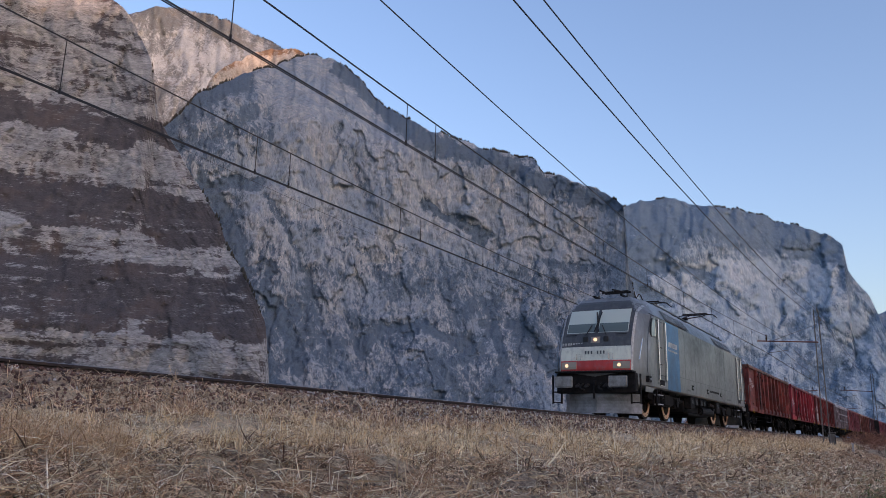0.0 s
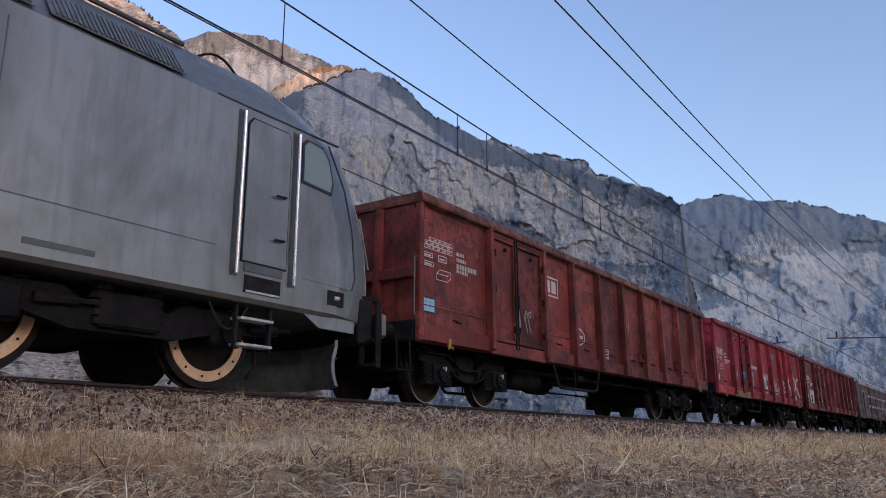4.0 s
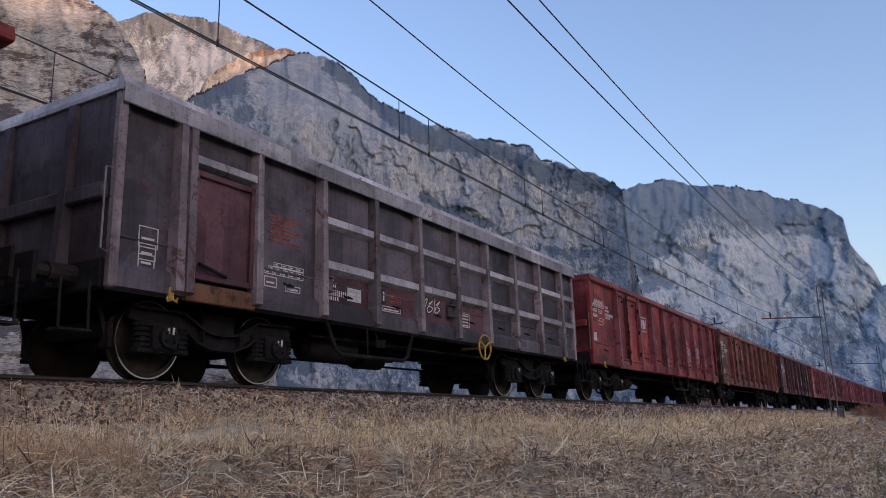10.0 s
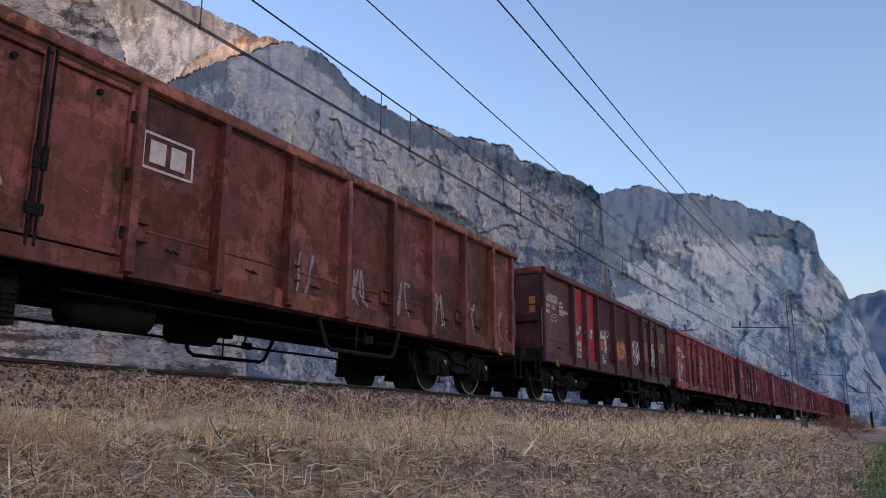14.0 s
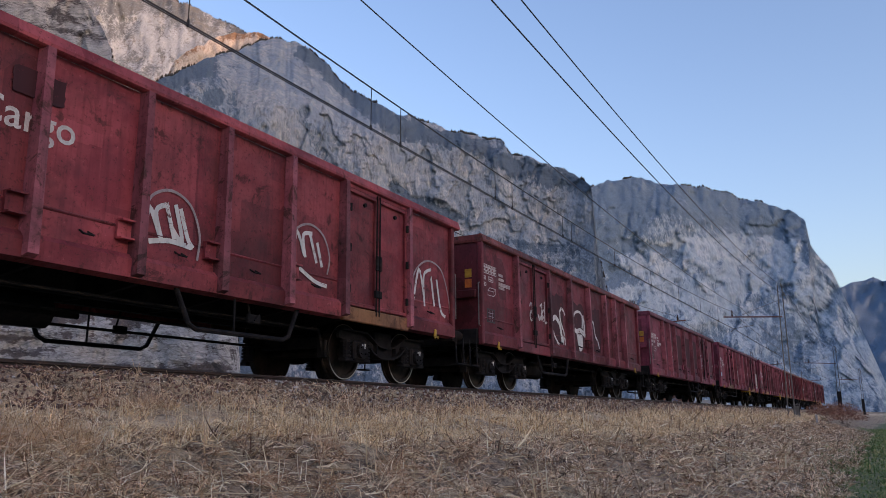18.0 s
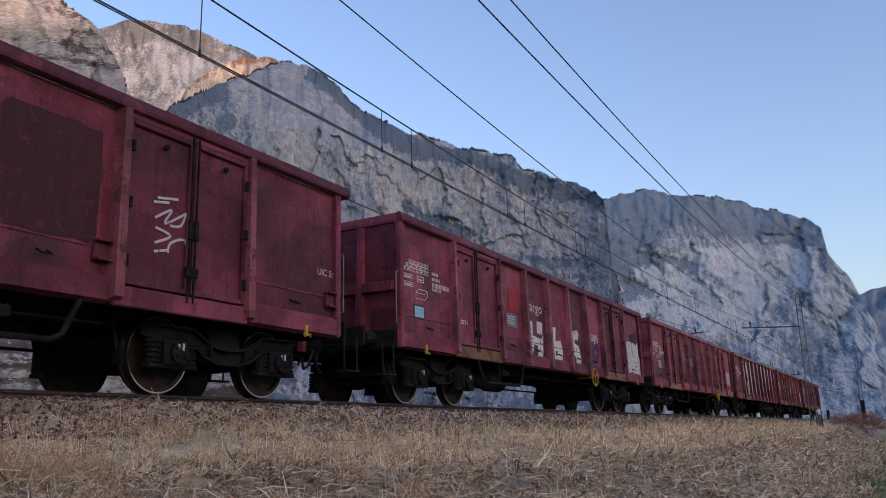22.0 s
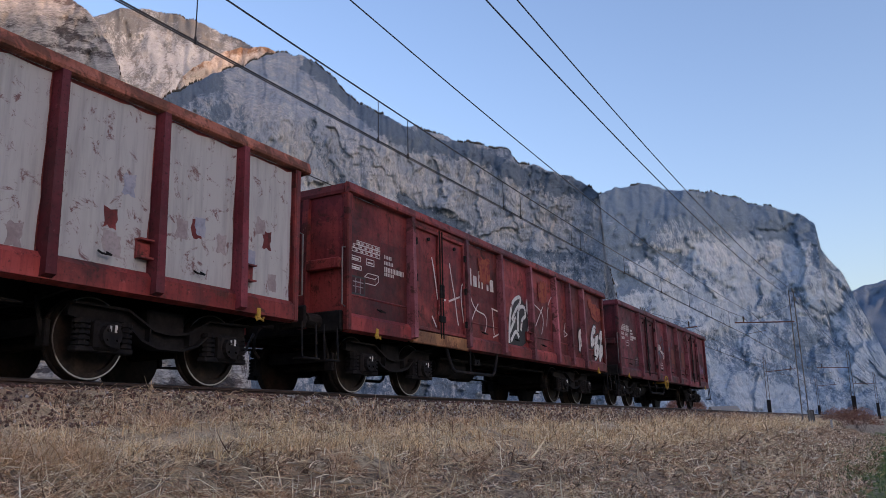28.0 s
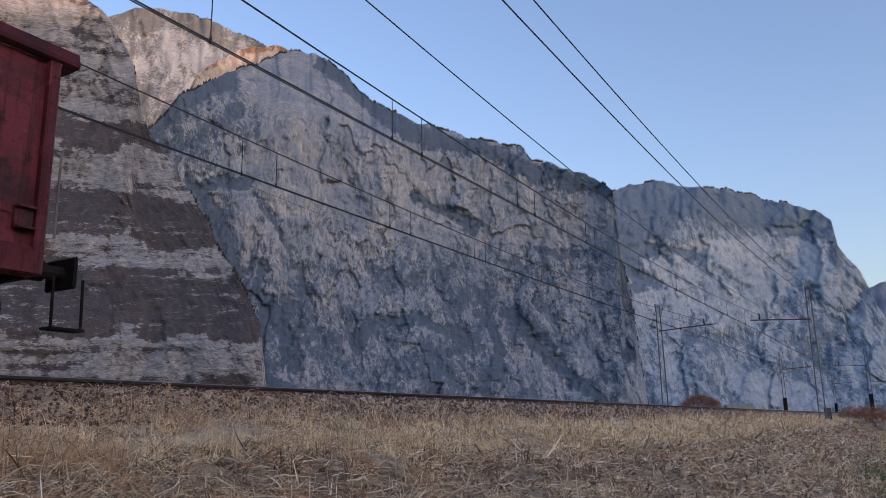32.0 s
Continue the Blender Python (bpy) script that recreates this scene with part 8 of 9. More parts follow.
d.shapes([[(4.21, 2.06), (5.4, 2.19), (5.46, 2.03), (5.24, 1.93), (5.14, 1.37), (5.07, 1.09), (4.91, 1.07), (4.99, 1.88), (4.18, 1.83)], [(4.18, 1.83), (4.32, 1.84), (4.29, 1.14), (4.15, 1.15)], [(7.59, 2.03), (7.88, 2.05), (7.89, 1.5), (7.58, 1.49)], [(8.04, 2.14), (8.76, 2.14), (8.94, 1.49), (8.35, 1.32), (8.06, 1.44)], [(10.32, 2.16), (10.71, 2.28), (10.86, 1.99), (10.77, 1.42), (10.37, 1.42), (10.23, 1.79)]], M["white_block"], "blocky white sprayed letter")
d.spray([[(4.43, 1.34), (4.42, 1.07), (4.61, 0.96), (4.78, 1.11), (4.83, 1.41)]], 0.15, M["white_block"])
d.shapes([[(5.93, 2.19), (5.99, 2.28), (6.1, 2.01), (6.21, 1.92), (6.32, 1.84), (6.43, 2.03), (6.56, 1.89), (6.69, 2.03), (6.82, 1.9), (6.92, 2.06), (7.08, 2.0), (7.14, 1.81), (7.24, 1.79), (7.23, 1.59), (7.03, 1.43), (6.68, 1.41), (6.3, 1.42), (5.99, 1.47)], [(4.36, 1.72), (4.59, 1.81), (5.0, 1.81), (4.97, 1.61), (4.55, 1.48)]], M["flame"], "orange and white sprayed flame")
d.shapes([[(9.27, 2.2), (9.76, 2.2), (9.96, 1.55), (9.35, 1.56)], [(11.35, 1.65), (11.91, 1.64), (11.91, 1.3), (11.31, 1.31)]], M["patch_red"], "faded red patch")
d.word("VELVED", 11.25, 2.05, 12.45, 2.40, M["spray_yellow"], 0.012, label="yellow sprayed word")
d.blob(11.3, 1.25, 11.8, 1.9, 87, M["patch_brown"])
d.blob(12.1, 1.2, 12.8, 1.75, 88, M["patch_dark"])
# eighth wagon, round tags
d = Side(W[8], "doors")
d.stencils(0.2, 2.55, foot=(4.4, 7.4))
d.card(1.15, 1.62, 0.28, 0.20, M["notice_grey"])
d.logo(4.15, 2.2, 0.5, 0.34)
d.word("Cargo", 4.98, 2.05, 6.05, 2.45, M["chalk"], 0.01, name="faded_word", label="faded white lettering")
d.spray([[(4.38, 1.66), (4.4, 2.02), (4.35, 1.83)], [(4.55, 2.05), (4.59, 1.88)], [(4.69, 2.16), (4.83, 1.68), (4.91, 1.48)], [(4.66, 1.83), (4.56, 1.66), (4.65, 1.54), (4.76, 1.63), (4.72, 1.81)], [(4.9, 2.07), (4.89, 1.77), (4.99, 1.39)], [(4.9, 2.07), (5.08, 1.92), (5.18, 1.65)], [(5.03, 2.21), (5.25, 1.85), (5.23, 1.39)], [(4.4, 1.41), (4.67, 1.47), (4.97, 1.39), (5.31, 1.22)], [(4.45, 1.34), (4.78, 1.3)], [(4.81, 1.54), (5.08, 1.3)]], 0.05, M["spray_white"], "looping white spray-can tag")
d.spray([[(7.03, 1.45), (7.06, 1.76), (7.24, 1.44)], [(7.27, 1.4), (7.16, 1.73), (7.34, 1.85)], [(7.3, 1.85), (7.46, 1.43)], [(7.44, 1.87), (7.57, 1.45), (7.38, 1.6)], [(7.52, 1.84), (7.65, 1.51), (7.75, 1.4)], [(7.08, 1.36), (7.39, 1.42), (7.72, 1.4)], [(9.64, 1.76), (9.7, 2.02), (9.88, 1.69)], [(9.9, 1.67), (9.84, 1.99), (10.05, 2.05)], [(10.0, 2.02), (10.17, 1.63)], [(10.17, 1.94), (10.3, 1.59)], [(9.64, 1.55), (10.11, 1.36), (10.43, 1.32)], [(13.0, 1.4), (13.2, 2.04), (13.39, 1.56)], [(13.41, 1.38), (13.38, 1.94), (13.66, 2.1)], [(13.65, 1.97), (13.78, 1.42)], [(13.87, 1.94), (14.03, 1.38), (14.22, 1.27)]], 0.06, M["spray_white"], "white sprayed tag inside a ring")
d.spray([[(6.99, 1.62), (7.08, 1.89), (7.36, 2.02), (7.67, 1.91), (7.84, 1.58), (7.82, 1.26)], [(9.6, 1.85), (9.7, 2.07), (10.0, 2.18), (10.32, 2.07), (10.48, 1.77), (10.43, 1.5)], [(12.94, 1.51), (13.05, 1.96), (13.51, 2.24), (14.05, 2.15), (14.34, 1.67), (14.39, 1.35)]], 0.035, M["spray_grey"], "thin grey sprayed ring")
d.scribble(0.3, 1.1, 1.2, 1.9, 90, M["spray_white"], 0.05, 5, label="white spray-can tag")
d.blob(5.3, 2.5, 5.9, 2.8, 95, M["patch_dark"])
# ninth wagon, maroon with face
d = Side(W[9], "short")
d.stencils(0.05, 2.62, foot=(4.2, 7.4))
d.card(0.42, 1.40, 0.34, 0.24, M["patch_dark"], "empty rusty label holder")
for k, (x0, x1) in enumerate(((3.98, 5.3), (5.5, 7.1), (7.3, 8.6))):
    d.blob(x0 + 0.15, 1.15, x1 - 0.1, 2.6, 107 + k, M["patch_dark"], ragged=0.2)
d.spray([[(2.71, 1.98), (2.78, 2.07), (2.86, 2.02), (2.85, 1.9), (2.75, 1.85), (2.72, 1.73), (2.8, 1.65), (2.87, 1.71), (2.87, 1.82), (2.81, 1.86)], [(3.25, 1.84), (3.32, 1.71), (3.37, 1.81), (3.43, 1.73), (3.48, 1.93)], [(3.37, 2.05), (3.52, 2.13)], [(3.48, 2.12), (3.5, 1.85), (3.58, 1.69)], [(3.62, 2.0), (3.51, 1.88), (3.62, 1.79)], [(3.69, 2.21), (3.69, 1.71), (3.88, 1.72)]], 0.055, M["spray_white"], "white sprayed letter")
d.spray([[(4.32, 1.83), (4.55, 1.92), (4.72, 1.86), (4.88, 1.75), (4.96, 1.56), (5.03, 1.3)], [(6.07, 1.74), (6.24, 1.7), (6.52, 1.75), (6.82, 1.69), (6.97, 1.63)], [(6.8, 2.21), (6.91, 1.95), (6.88, 1.7)]], 0.13, M["spray_white"], "broad white sprayed stroke")
d.spray([[(4.29, 1.66), (4.43, 1.46), (4.64, 1.3), (4.79, 1.23)], [(4.9, 2.14), (4.92, 1.9), (5.04, 1.72), (5.19, 1.54), (5.26, 1.24)], [(4.91, 2.11), (5.01, 2.19), (5.15, 2.17), (5.3, 2.05)], [(5.08, 1.48), (5.13, 1.25)], [(6.01, 1.85), (5.98, 2.03), (6.08, 2.18), (6.32, 2.26), (6.62, 2.25), (6.75, 2.08), (6.7, 1.82)], [(7.45, 2.05), (7.73, 2.11), (7.82, 1.95), (7.91, 1.72), (8.14, 1.56), (8.27, 1.36)]], 0.075, M["spray_white"], "white sprayed curve")
d.shapes([[(6.22, 1.62), (6.7, 1.65), (6.74, 1.35), (6.61, 1.18), (6.44, 1.15), (6.31, 1.37)]], M["spray_white"], "white sprayed chin")
# tenth wagon, dark patches
d = Side(W[10], "rear")
d.stencils(0.3, 2.45, foot=(6.5, 9.4))
d.card(0.30, 1.45, 0.30, 0.22, M["patch_dark"])
for k, (x0, x1) in enumerate(((4.25, 5.70), (5.92, 7.38), (7.60, 8.95))):
    d.blob(x0 + 0.08, 1.45, x1 - 0.1, 2.75, 110 + k, M["patch_dark"], "overpainted_patch", "dark overpainted rectangle", 0.07)
d.spray([[(3.26, 2.18), (3.27, 1.85)], [(3.26, 2.16), (3.63, 2.26), (3.57, 2.13), (3.84, 2.14), (3.7, 1.9), (3.5, 1.91), (3.3, 1.7), (3.55, 1.7), (3.82, 1.75), (3.83, 1.53), (3.53, 1.59), (3.34, 1.3), (3.24, 1.48)]], 0.03, M["chalk"], "thin pale sprayed sign")
d.spray([[(9.51, 2.1), (9.73, 2.14)], [(9.56, 2.16), (9.86, 2.21)], [(9.54, 1.92), (9.77, 2.06), (9.68, 1.88), (9.99, 2.07)], [(9.55, 1.81), (9.77, 1.75), (9.55, 1.63)], [(9.99, 2.07), (9.91, 1.9), (9.75, 1.87)], [(9.55, 1.53), (9.74, 1.58)], [(9.74, 1.55), (9.78, 1.67), (9.98, 1.74), (10.02, 1.55)]], 0.03, M["spray_pale"], "thin pale sprayed letters")
d.word("UIC St", 12.52, 1.76, 12.89, 1.86, M["chalk"], name="stencil_word")
d.outline(8.0, 0.95, 8.45, 1.1, bars=2)
# eleventh wagon, large white letters
d = Side(W[11], "double")
M["spray_violet_dark"] = grainy("dark_violet_spray", (0.055, 0.03, 0.12), (0.10, 0.035, 0.10), 4.0, 0.7, 0, 0.05, 0.002)
d.stencils(0.2, 2.45, foot=(4.0, 6.2))
d.card(0.55, 1.45, 0.30, 0.20, M["notice_blue"], "pale blue label card in a black holder")
d.shapes([[(5.37, 1.96), (5.76, 2.0), (5.73, 1.88), (5.39, 1.86)], [(5.35, 1.91), (5.44, 1.93), (5.5, 0.97), (5.41, 1.0)], [(5.79, 1.4), (6.01, 1.39), (5.99, 1.33), (5.78, 1.34)], [(6.86, 1.98), (7.19, 2.02), (7.16, 1.94), (6.88, 1.93)], [(6.85, 1.92), (6.95, 1.94), (6.88, 1.15), (6.79, 1.15)]], M["spray_violet_dark"], "dark violet shadow behind the letter")
d.shapes([[(5.42, 1.93), (5.74, 1.95), (5.74, 1.62), (6.2, 1.57), (6.36, 1.67), (6.3, 1.15), (6.0, 1.14), (6.02, 1.4), (5.84, 1.42), (5.78, 1.36), (5.69, 1.21), (5.59, 0.98), (5.47, 1.0)], [(6.01, 1.98), (6.34, 1.97), (6.31, 1.67), (6.0, 1.7)], [(6.93, 1.93), (7.19, 1.95), (7.13, 1.61), (7.48, 1.65), (7.59, 1.4), (7.55, 1.14), (6.84, 1.14)], [(8.18, 1.7), (8.33, 1.96), (8.73, 2.05), (8.83, 1.92), (8.72, 1.75), (8.53, 1.79), (8.47, 1.68), (8.8, 1.61), (8.92, 1.32), (8.87, 0.96), (8.11, 0.95), (8.13, 1.07), (8.53, 1.08), (8.57, 1.27), (8.21, 1.44)]], M["spray_white"], "large flaking white letter")
d.shapes([[(7.1, 1.37), (7.24, 1.37), (7.21, 1.25), (7.09, 1.25)]], M["w_wine"])
d.word("Cargo", 5.33, 2.10, 6.35, 2.42, M["chalk"], 0.0, name="faded_word", label="faded white lettering")
d.word("TESTI", 2.05, 1.50, 2.42, 1.58, M["spray_white"], 0.01)
d.rects("red_patch", [(4.28, 1.66, 4.92, 2.0), (4.48, 2.05, 5.0, 2.54)], M["spray_red"], "fresh red paint patch")
d.rects("notice", [(4.34, 1.70, 4.88, 1.97)], M["notice_teal"], "teal notice with white lines")
d.bars("notice_line", [(4.38, 1.76 + 0.05 * i, 4.74, 1.775 + 0.05 * i) for i in range(4)], M["chalk"])
d.spray([[(9.92, 2.05), (9.83, 2.01), (9.83, 1.87), (9.91, 1.85), (9.94, 1.93), (9.89, 1.93)], [(9.98, 2.06), (10.0, 1.87)], [(10.03, 2.02), (10.1, 1.85), (10.14, 2.04)], [(10.19, 1.94), (10.27, 1.99), (10.22, 2.03), (10.18, 1.95), (10.22, 1.86), (10.3, 1.9)], [(10.34, 1.82), (10.32, 2.0)], [(10.33, 1.95), (10.42, 1.95)], [(10.29, 2.05), (10.31, 2.02)], [(10.02, 1.79), (10.18, 1.81)]], 0.035, M["spray_white"], "white sprayed word")
d.spray([[(9.65, 1.53), (9.62, 1.81), (9.76, 1.85), (9.75, 1.7), (9.65, 1.67), (9.79, 1.57)], [(9.85, 1.72), (9.94, 1.8), (10.0, 1.69), (9.94, 1.55), (9.85, 1.6), (9.85, 1.72)], [(10.04, 1.57), (10.04, 1.75), (10.11, 1.66), (10.16, 1.78), (10.21, 1.59)], [(10.25, 1.57), (10.25, 1.77), (10.37, 1.78), (10.27, 1.67), (10.41, 1.66), (10.25, 1.57)], [(9.95, 1.48), (9.8, 1.47), (9.74, 1.34), (9.82, 1.24), (9.97, 1.29), (9.96, 1.36)], [(10.03, 1.45), (10.05, 1.28)], [(10.18, 1.48), (10.1, 1.44), (10.22, 1.37), (10.12, 1.27)], [(10.23, 1.49), (10.37, 1.49)], [(10.3, 1.48), (10.3, 1.28)]], 0.075, M["spray_violet_dark"], "dark violet sprayed letters")
d.shapes([[(13.54, 2.38), (14.06, 2.45), (14.1, 2.21), (13.8, 2.11), (13.57, 2.17)]], M["patch_dark"], "dark smudge")
d.shapes([[(12.9, 1.93), (13.15, 2.11), (13.44, 2.16), (13.59, 2.14), (13.69, 1.71), (13.76, 1.21), (13.33, 1.18), (12.93, 1.15)], [(13.61, 2.15), (13.96, 2.14), (14.13, 2.06), (14.35, 2.19), (14.38, 1.83), (14.53, 1.56), (14.54, 0.89), (14.15, 0.88), (13.79, 1.01), (13.71, 1.58)]], M["spray_white"], "white sprayed feather lobe")
d.spray([[(12.92, 1.82), (13.12, 1.82), (13.35, 1.89), (13.62, 2.03)], [(12.93, 1.73), (13.12, 1.72), (13.36, 1.79), (13.62, 1.92)], [(12.93, 1.63), (13.12, 1.63), (13.36, 1.69), (13.62, 1.82)], [(12.93, 1.54), (13.13, 1.53), (13.36, 1.6), (13.63, 1.72)], [(12.94, 1.44), (13.13, 1.43), (13.37, 1.5), (13.63, 1.62)], [(12.94, 1.35), (13.13, 1.34), (13.37, 1.4), (13.63, 1.52)], [(12.95, 1.25), (13.14, 1.24), (13.37, 1.3), (13.63, 1.42)], [(12.95, 1.16), (13.14, 1.15), (13.37, 1.2), (13.64, 1.32)], [(13.72, 2.12), (13.83, 1.87), (13.88, 1.47), (13.87, 1.06)], [(13.87, 2.1), (14.02, 1.84), (14.09, 1.43), (14.08, 0.94)], [(14.04, 2.07), (14.22, 1.8), (14.29, 1.39), (14.28, 0.91)], [(14.24, 2.11), (14.38, 1.76), (14.45, 1.41), (14.43, 0.91)], [(13.77, 1.52), (14.03, 1.5), (14.47, 1.61)], [(13.78, 1.4), (14.03, 1.38), (14.47, 1.48)], [(13.78, 1.28), (14.03, 1.25), (14.47, 1.35)], [(13.78, 1.15), (14.04, 1.13), (14.48, 1.23)], [(13.79, 1.03), (14.04, 1.01), (14.48, 1.1)]], 0.022, M["spray_grey"], "grey stroke in the feather")
d.spray([[(13.61, 2.23), (13.72, 1.99), (13.71, 1.65)], [(13.76, 2.28), (13.89, 2.08)], [(13.96, 2.31), (14.13, 2.03)], [(14.12, 2.27), (14.29, 2.16)]], 0.03, M["spray_black"], "black sprayed edge")
# twelfth wagon, pink with notice
d = Side(W[12], "double")
M["spray_grey_red"] = grainy("grey_red_overpaint", (0.20, 0.125, 0.14), (0.25, 0.17, 0.18), 5.0, 0.75, 0, 0.05, 0.002)
d.stencils(0.25, 2.45, foot=(4.0, 6.8))
d.card(0.95, 1.55, 0.36, 0.26, M["notice_grey"])
d.rects("notice", [(13.42, 1.42, 14.34, 2.06)], M["notice_grey"], "grey notice plate with white writing bars")
d.bars("notice_line", [(13.62, 1.90, 14.10, 1.925), (13.58, 1.84, 14.15, 1.865), (13.66, 1.78, 14.05, 1.805), (13.62, 1.54, 13.72, 1.66), (13.78, 1.54, 13.90, 1.66), (13.94, 1.54, 14.06, 1.66)], M["white"])
for k, (x0, x1) in enumerate(((5.1, 5.5), (6.4, 7.2), (8.0, 8.7), (1.75, 2.35), (10.5, 10.9), (11.4, 11.8))):
    d.blob(x0, 1.7 + 0.1 * (k % 3), x1, 2.5 + 0.15 * (k % 2), 130 + k, M["patch_brown"] if k % 2 else M["w_wine"], ragged=0.3)
for x0, x1 in ((0.15, 1.80), (4.0, 5.15), (5.35, 6.50), (6.70, 7.85), (8.05, 9.20), (9.40, 10.55), (12.75, 13.40)):
    d.blob(x0, 1.13, x1, 1.56, int(x0 * 30), M["w_maroon"], "dark_lower_band", "older dark red paint along the foot", 0.10)
d.outline(8.18, 1.14, 8.62, 1.42, M["white"], bars=4)
for x0, z0, x1, z1 in ((4.62, 2.02, 5.10, 2.36), (5.42, 1.86, 6.36, 2.22), (6.92, 1.46, 7.52, 1.72)):
    d.blob(x0, z0, x1, z1, int(x0 * 50), M["spray_grey_red"], "grey_patch", "dull grey overpainted rectangle", 0.03, 24)
d.rects("dark_patch", [(6.15, 1.58, 6.35, 1.82), (7.10, 1.95, 7.30, 2.50), (2.05, 1.62, 2.45, 1.90)], M["patch_dark"], "dark overpainted rectangle")
d.word("UIC", 12.6, 1.66, 12.95, 1.76, M["chalk"])
# thirteenth wagon, white blotches
d = Side(W[13], "long")
d.stencils(0.30, 2.55)
d.card(0.30, 1.28, 0.34, 0.24, M["notice_grey"])
M["overpaint"] = flaked("dirty_white_overpaint", (0.40, 0.40, 0.41), (0.17, 0.10, 0.10), 0.41)
M["overpaint_blue"] = grainy("blue_grey_overpaint", (0.24, 0.27, 0.36), (0.34, 0.35, 0.42), 3.0, 0.75, 0, 0.05, 0.002)
for k, (x0, x1) in enumerate(((4.17, 5.32), (5.48, 6.64), (6.80, 7.99), (8.15, 9.31), (9.47, 10.62), (10.78, 11.94), (12.10, 13.26), (13.42, 14.36))):
    d.blob(x0, 1.12, x1, 3.03, 140 + k, M["overpaint"], "white_overpaint", "flaking dirty white overpaint", 0.05, 40)
    rng = random.Random(k + 5)
    for j in range(4):
        cx, cz = rng.uniform(x0 + 0.15, x1 - 0.15), rng.uniform(1.2, 2.3)
        d.blob(cx - 0.10, cz - 0.14, cx + 0.10, cz + 0.14, 150 + j + k, (M["w_darkred"], M["spray_grey"], M["overpaint_blue"], M["spray_grey"])[j], "bare_patch", ragged=0.4, n=16)
d.blob(6.86, 1.45, 7.90, 2.75, 149, M["patch_red"], "red_patch", "faded red patch", 0.2)
d.blob(5.60, 1.95, 6.30, 2.15, 147, M["overpaint_blue"], ragged=0.15)
d.blob(5.55, 1.30, 6.40, 1.46, 148, M["overpaint_blue"], ragged=0.15)
dd = Side(W[13], "long", -1.3975)
for k, (x0, x1) in enumerate(((2.22, 2.92), (3.05, 3.98))):
    dd.blob(x0, 1.14, x1, 2.93, 160 + k, M["overpaint"], "white_overpaint", "flaking dirty white overpaint", 0.04, 40)
dd.blob(2.32, 2.05, 2.66, 2.40, 164, M["spray_black"], "black_oval", "black sprayed oval", 0.2)
for j, (x0, z0, x1, z1) in enumerate(((2.26, 1.52, 2.72, 1.82), (2.52, 1.26, 2.72, 1.46), (3.36, 1.85, 3.68, 2.30), (3.22, 1.20, 3.48, 1.45), (3.62, 1.20, 3.80, 1.70))):
    dd.blob(x0, z0, x1, z1, 170 + j, M["w_darkred"], "bare_patch", ragged=0.2, n=18)
# fourteenth wagon
d = Side(W[14], "short")
d.stencils(0.15, 2.35, foot=(5.8, 8.9))
d.card(0.20, 1.50, 0.34, 0.24, M["patch_dark"])
d.bars("company_word", [(4.20, 2.2, 4.32, 2.55), (4.40, 2.2, 4.55, 2.42), (4.63, 2.2, 4.70, 2.55), (4.78, 2.2, 4.84, 2.55), (5.02, 2.2, 5.10, 2.45), (5.18, 2.2, 5.34, 2.45)], M["chalk"], "faded white company lettering as bars")
d.spray([[(2.64, 2.48), (2.73, 2.2), (2.84, 1.72)], [(2.92, 1.71), (3.16, 1.75)], [(2.62, 1.39), (2.78, 1.2)], [(2.86, 1.5), (2.92, 1.23)], [(3.32, 2.48), (3.42, 2.11), (3.51, 1.83), (3.58, 1.49), (3.63, 1.32)], [(3.26, 1.74), (3.71, 1.88)], [(3.94, 2.2), (3.8, 2.1), (3.77, 1.84), (3.87, 1.36), (4.03, 1.15)]], 0.036, M["chalk"], "thin white sprayed line")
d.spray([[(4.21, 2.14), (4.31, 1.87), (4.52, 1.72), (4.87, 1.66), (4.96, 1.51), (4.85, 1.28)], [(4.59, 1.87), (4.37, 1.62), (4.13, 1.29)], [(5.24, 1.84), (5.3, 1.29)], [(5.21, 1.84), (5.6, 1.81)], [(5.24, 1.24), (5.53, 1.33)], [(7.59, 2.22), (8.02, 2.08), (8.1, 1.83), (7.96, 1.55)], [(8.13, 2.24), (7.6, 1.71)], [(8.47, 2.31), (8.71, 2.54), (8.96, 2.55)], [(8.32, 1.78), (8.4, 2.11), (8.47, 2.26)], [(9.62, 1.99), (9.51, 1.64), (9.94, 1.79)], [(9.48, 1.78), (9.84, 1.68)]], 0.030, M["chalk"], "thin white sprayed line")
d.shapes([[(6.03, 1.15), (6.09, 1.72), (6.31, 2.14), (6.74, 2.33), (6.99, 2.14), (7.31, 2.31), (7.4, 1.97), (7.24, 1.4), (6.67, 1.12), (6.39, 0.97)]], M["spray_black"], "black and white tangled graffiti")
d.spray([[(6.05, 1.19), (6.13, 1.73), (6.33, 2.12), (6.68, 2.28), (6.74, 2.17), (6.46, 1.95), (6.24, 1.71)], [(6.09, 1.42), (6.35, 1.69), (6.46, 1.79)], [(6.15, 1.24), (6.42, 1.47), (6.6, 1.35)], [(6.54, 1.49), (6.63, 1.98), (6.93, 2.08), (7.0, 1.89), (6.82, 1.78), (6.71, 1.52)], [(7.12, 2.25), (7.32, 2.21), (7.3, 1.95), (7.13, 2.0), (7.12, 2.25)], [(7.08, 1.42), (7.26, 1.86), (7.13, 1.83)], [(6.38, 1.16), (6.41, 0.97)]], 0.085, M["spray_white"], "white strokes over the black tangle")
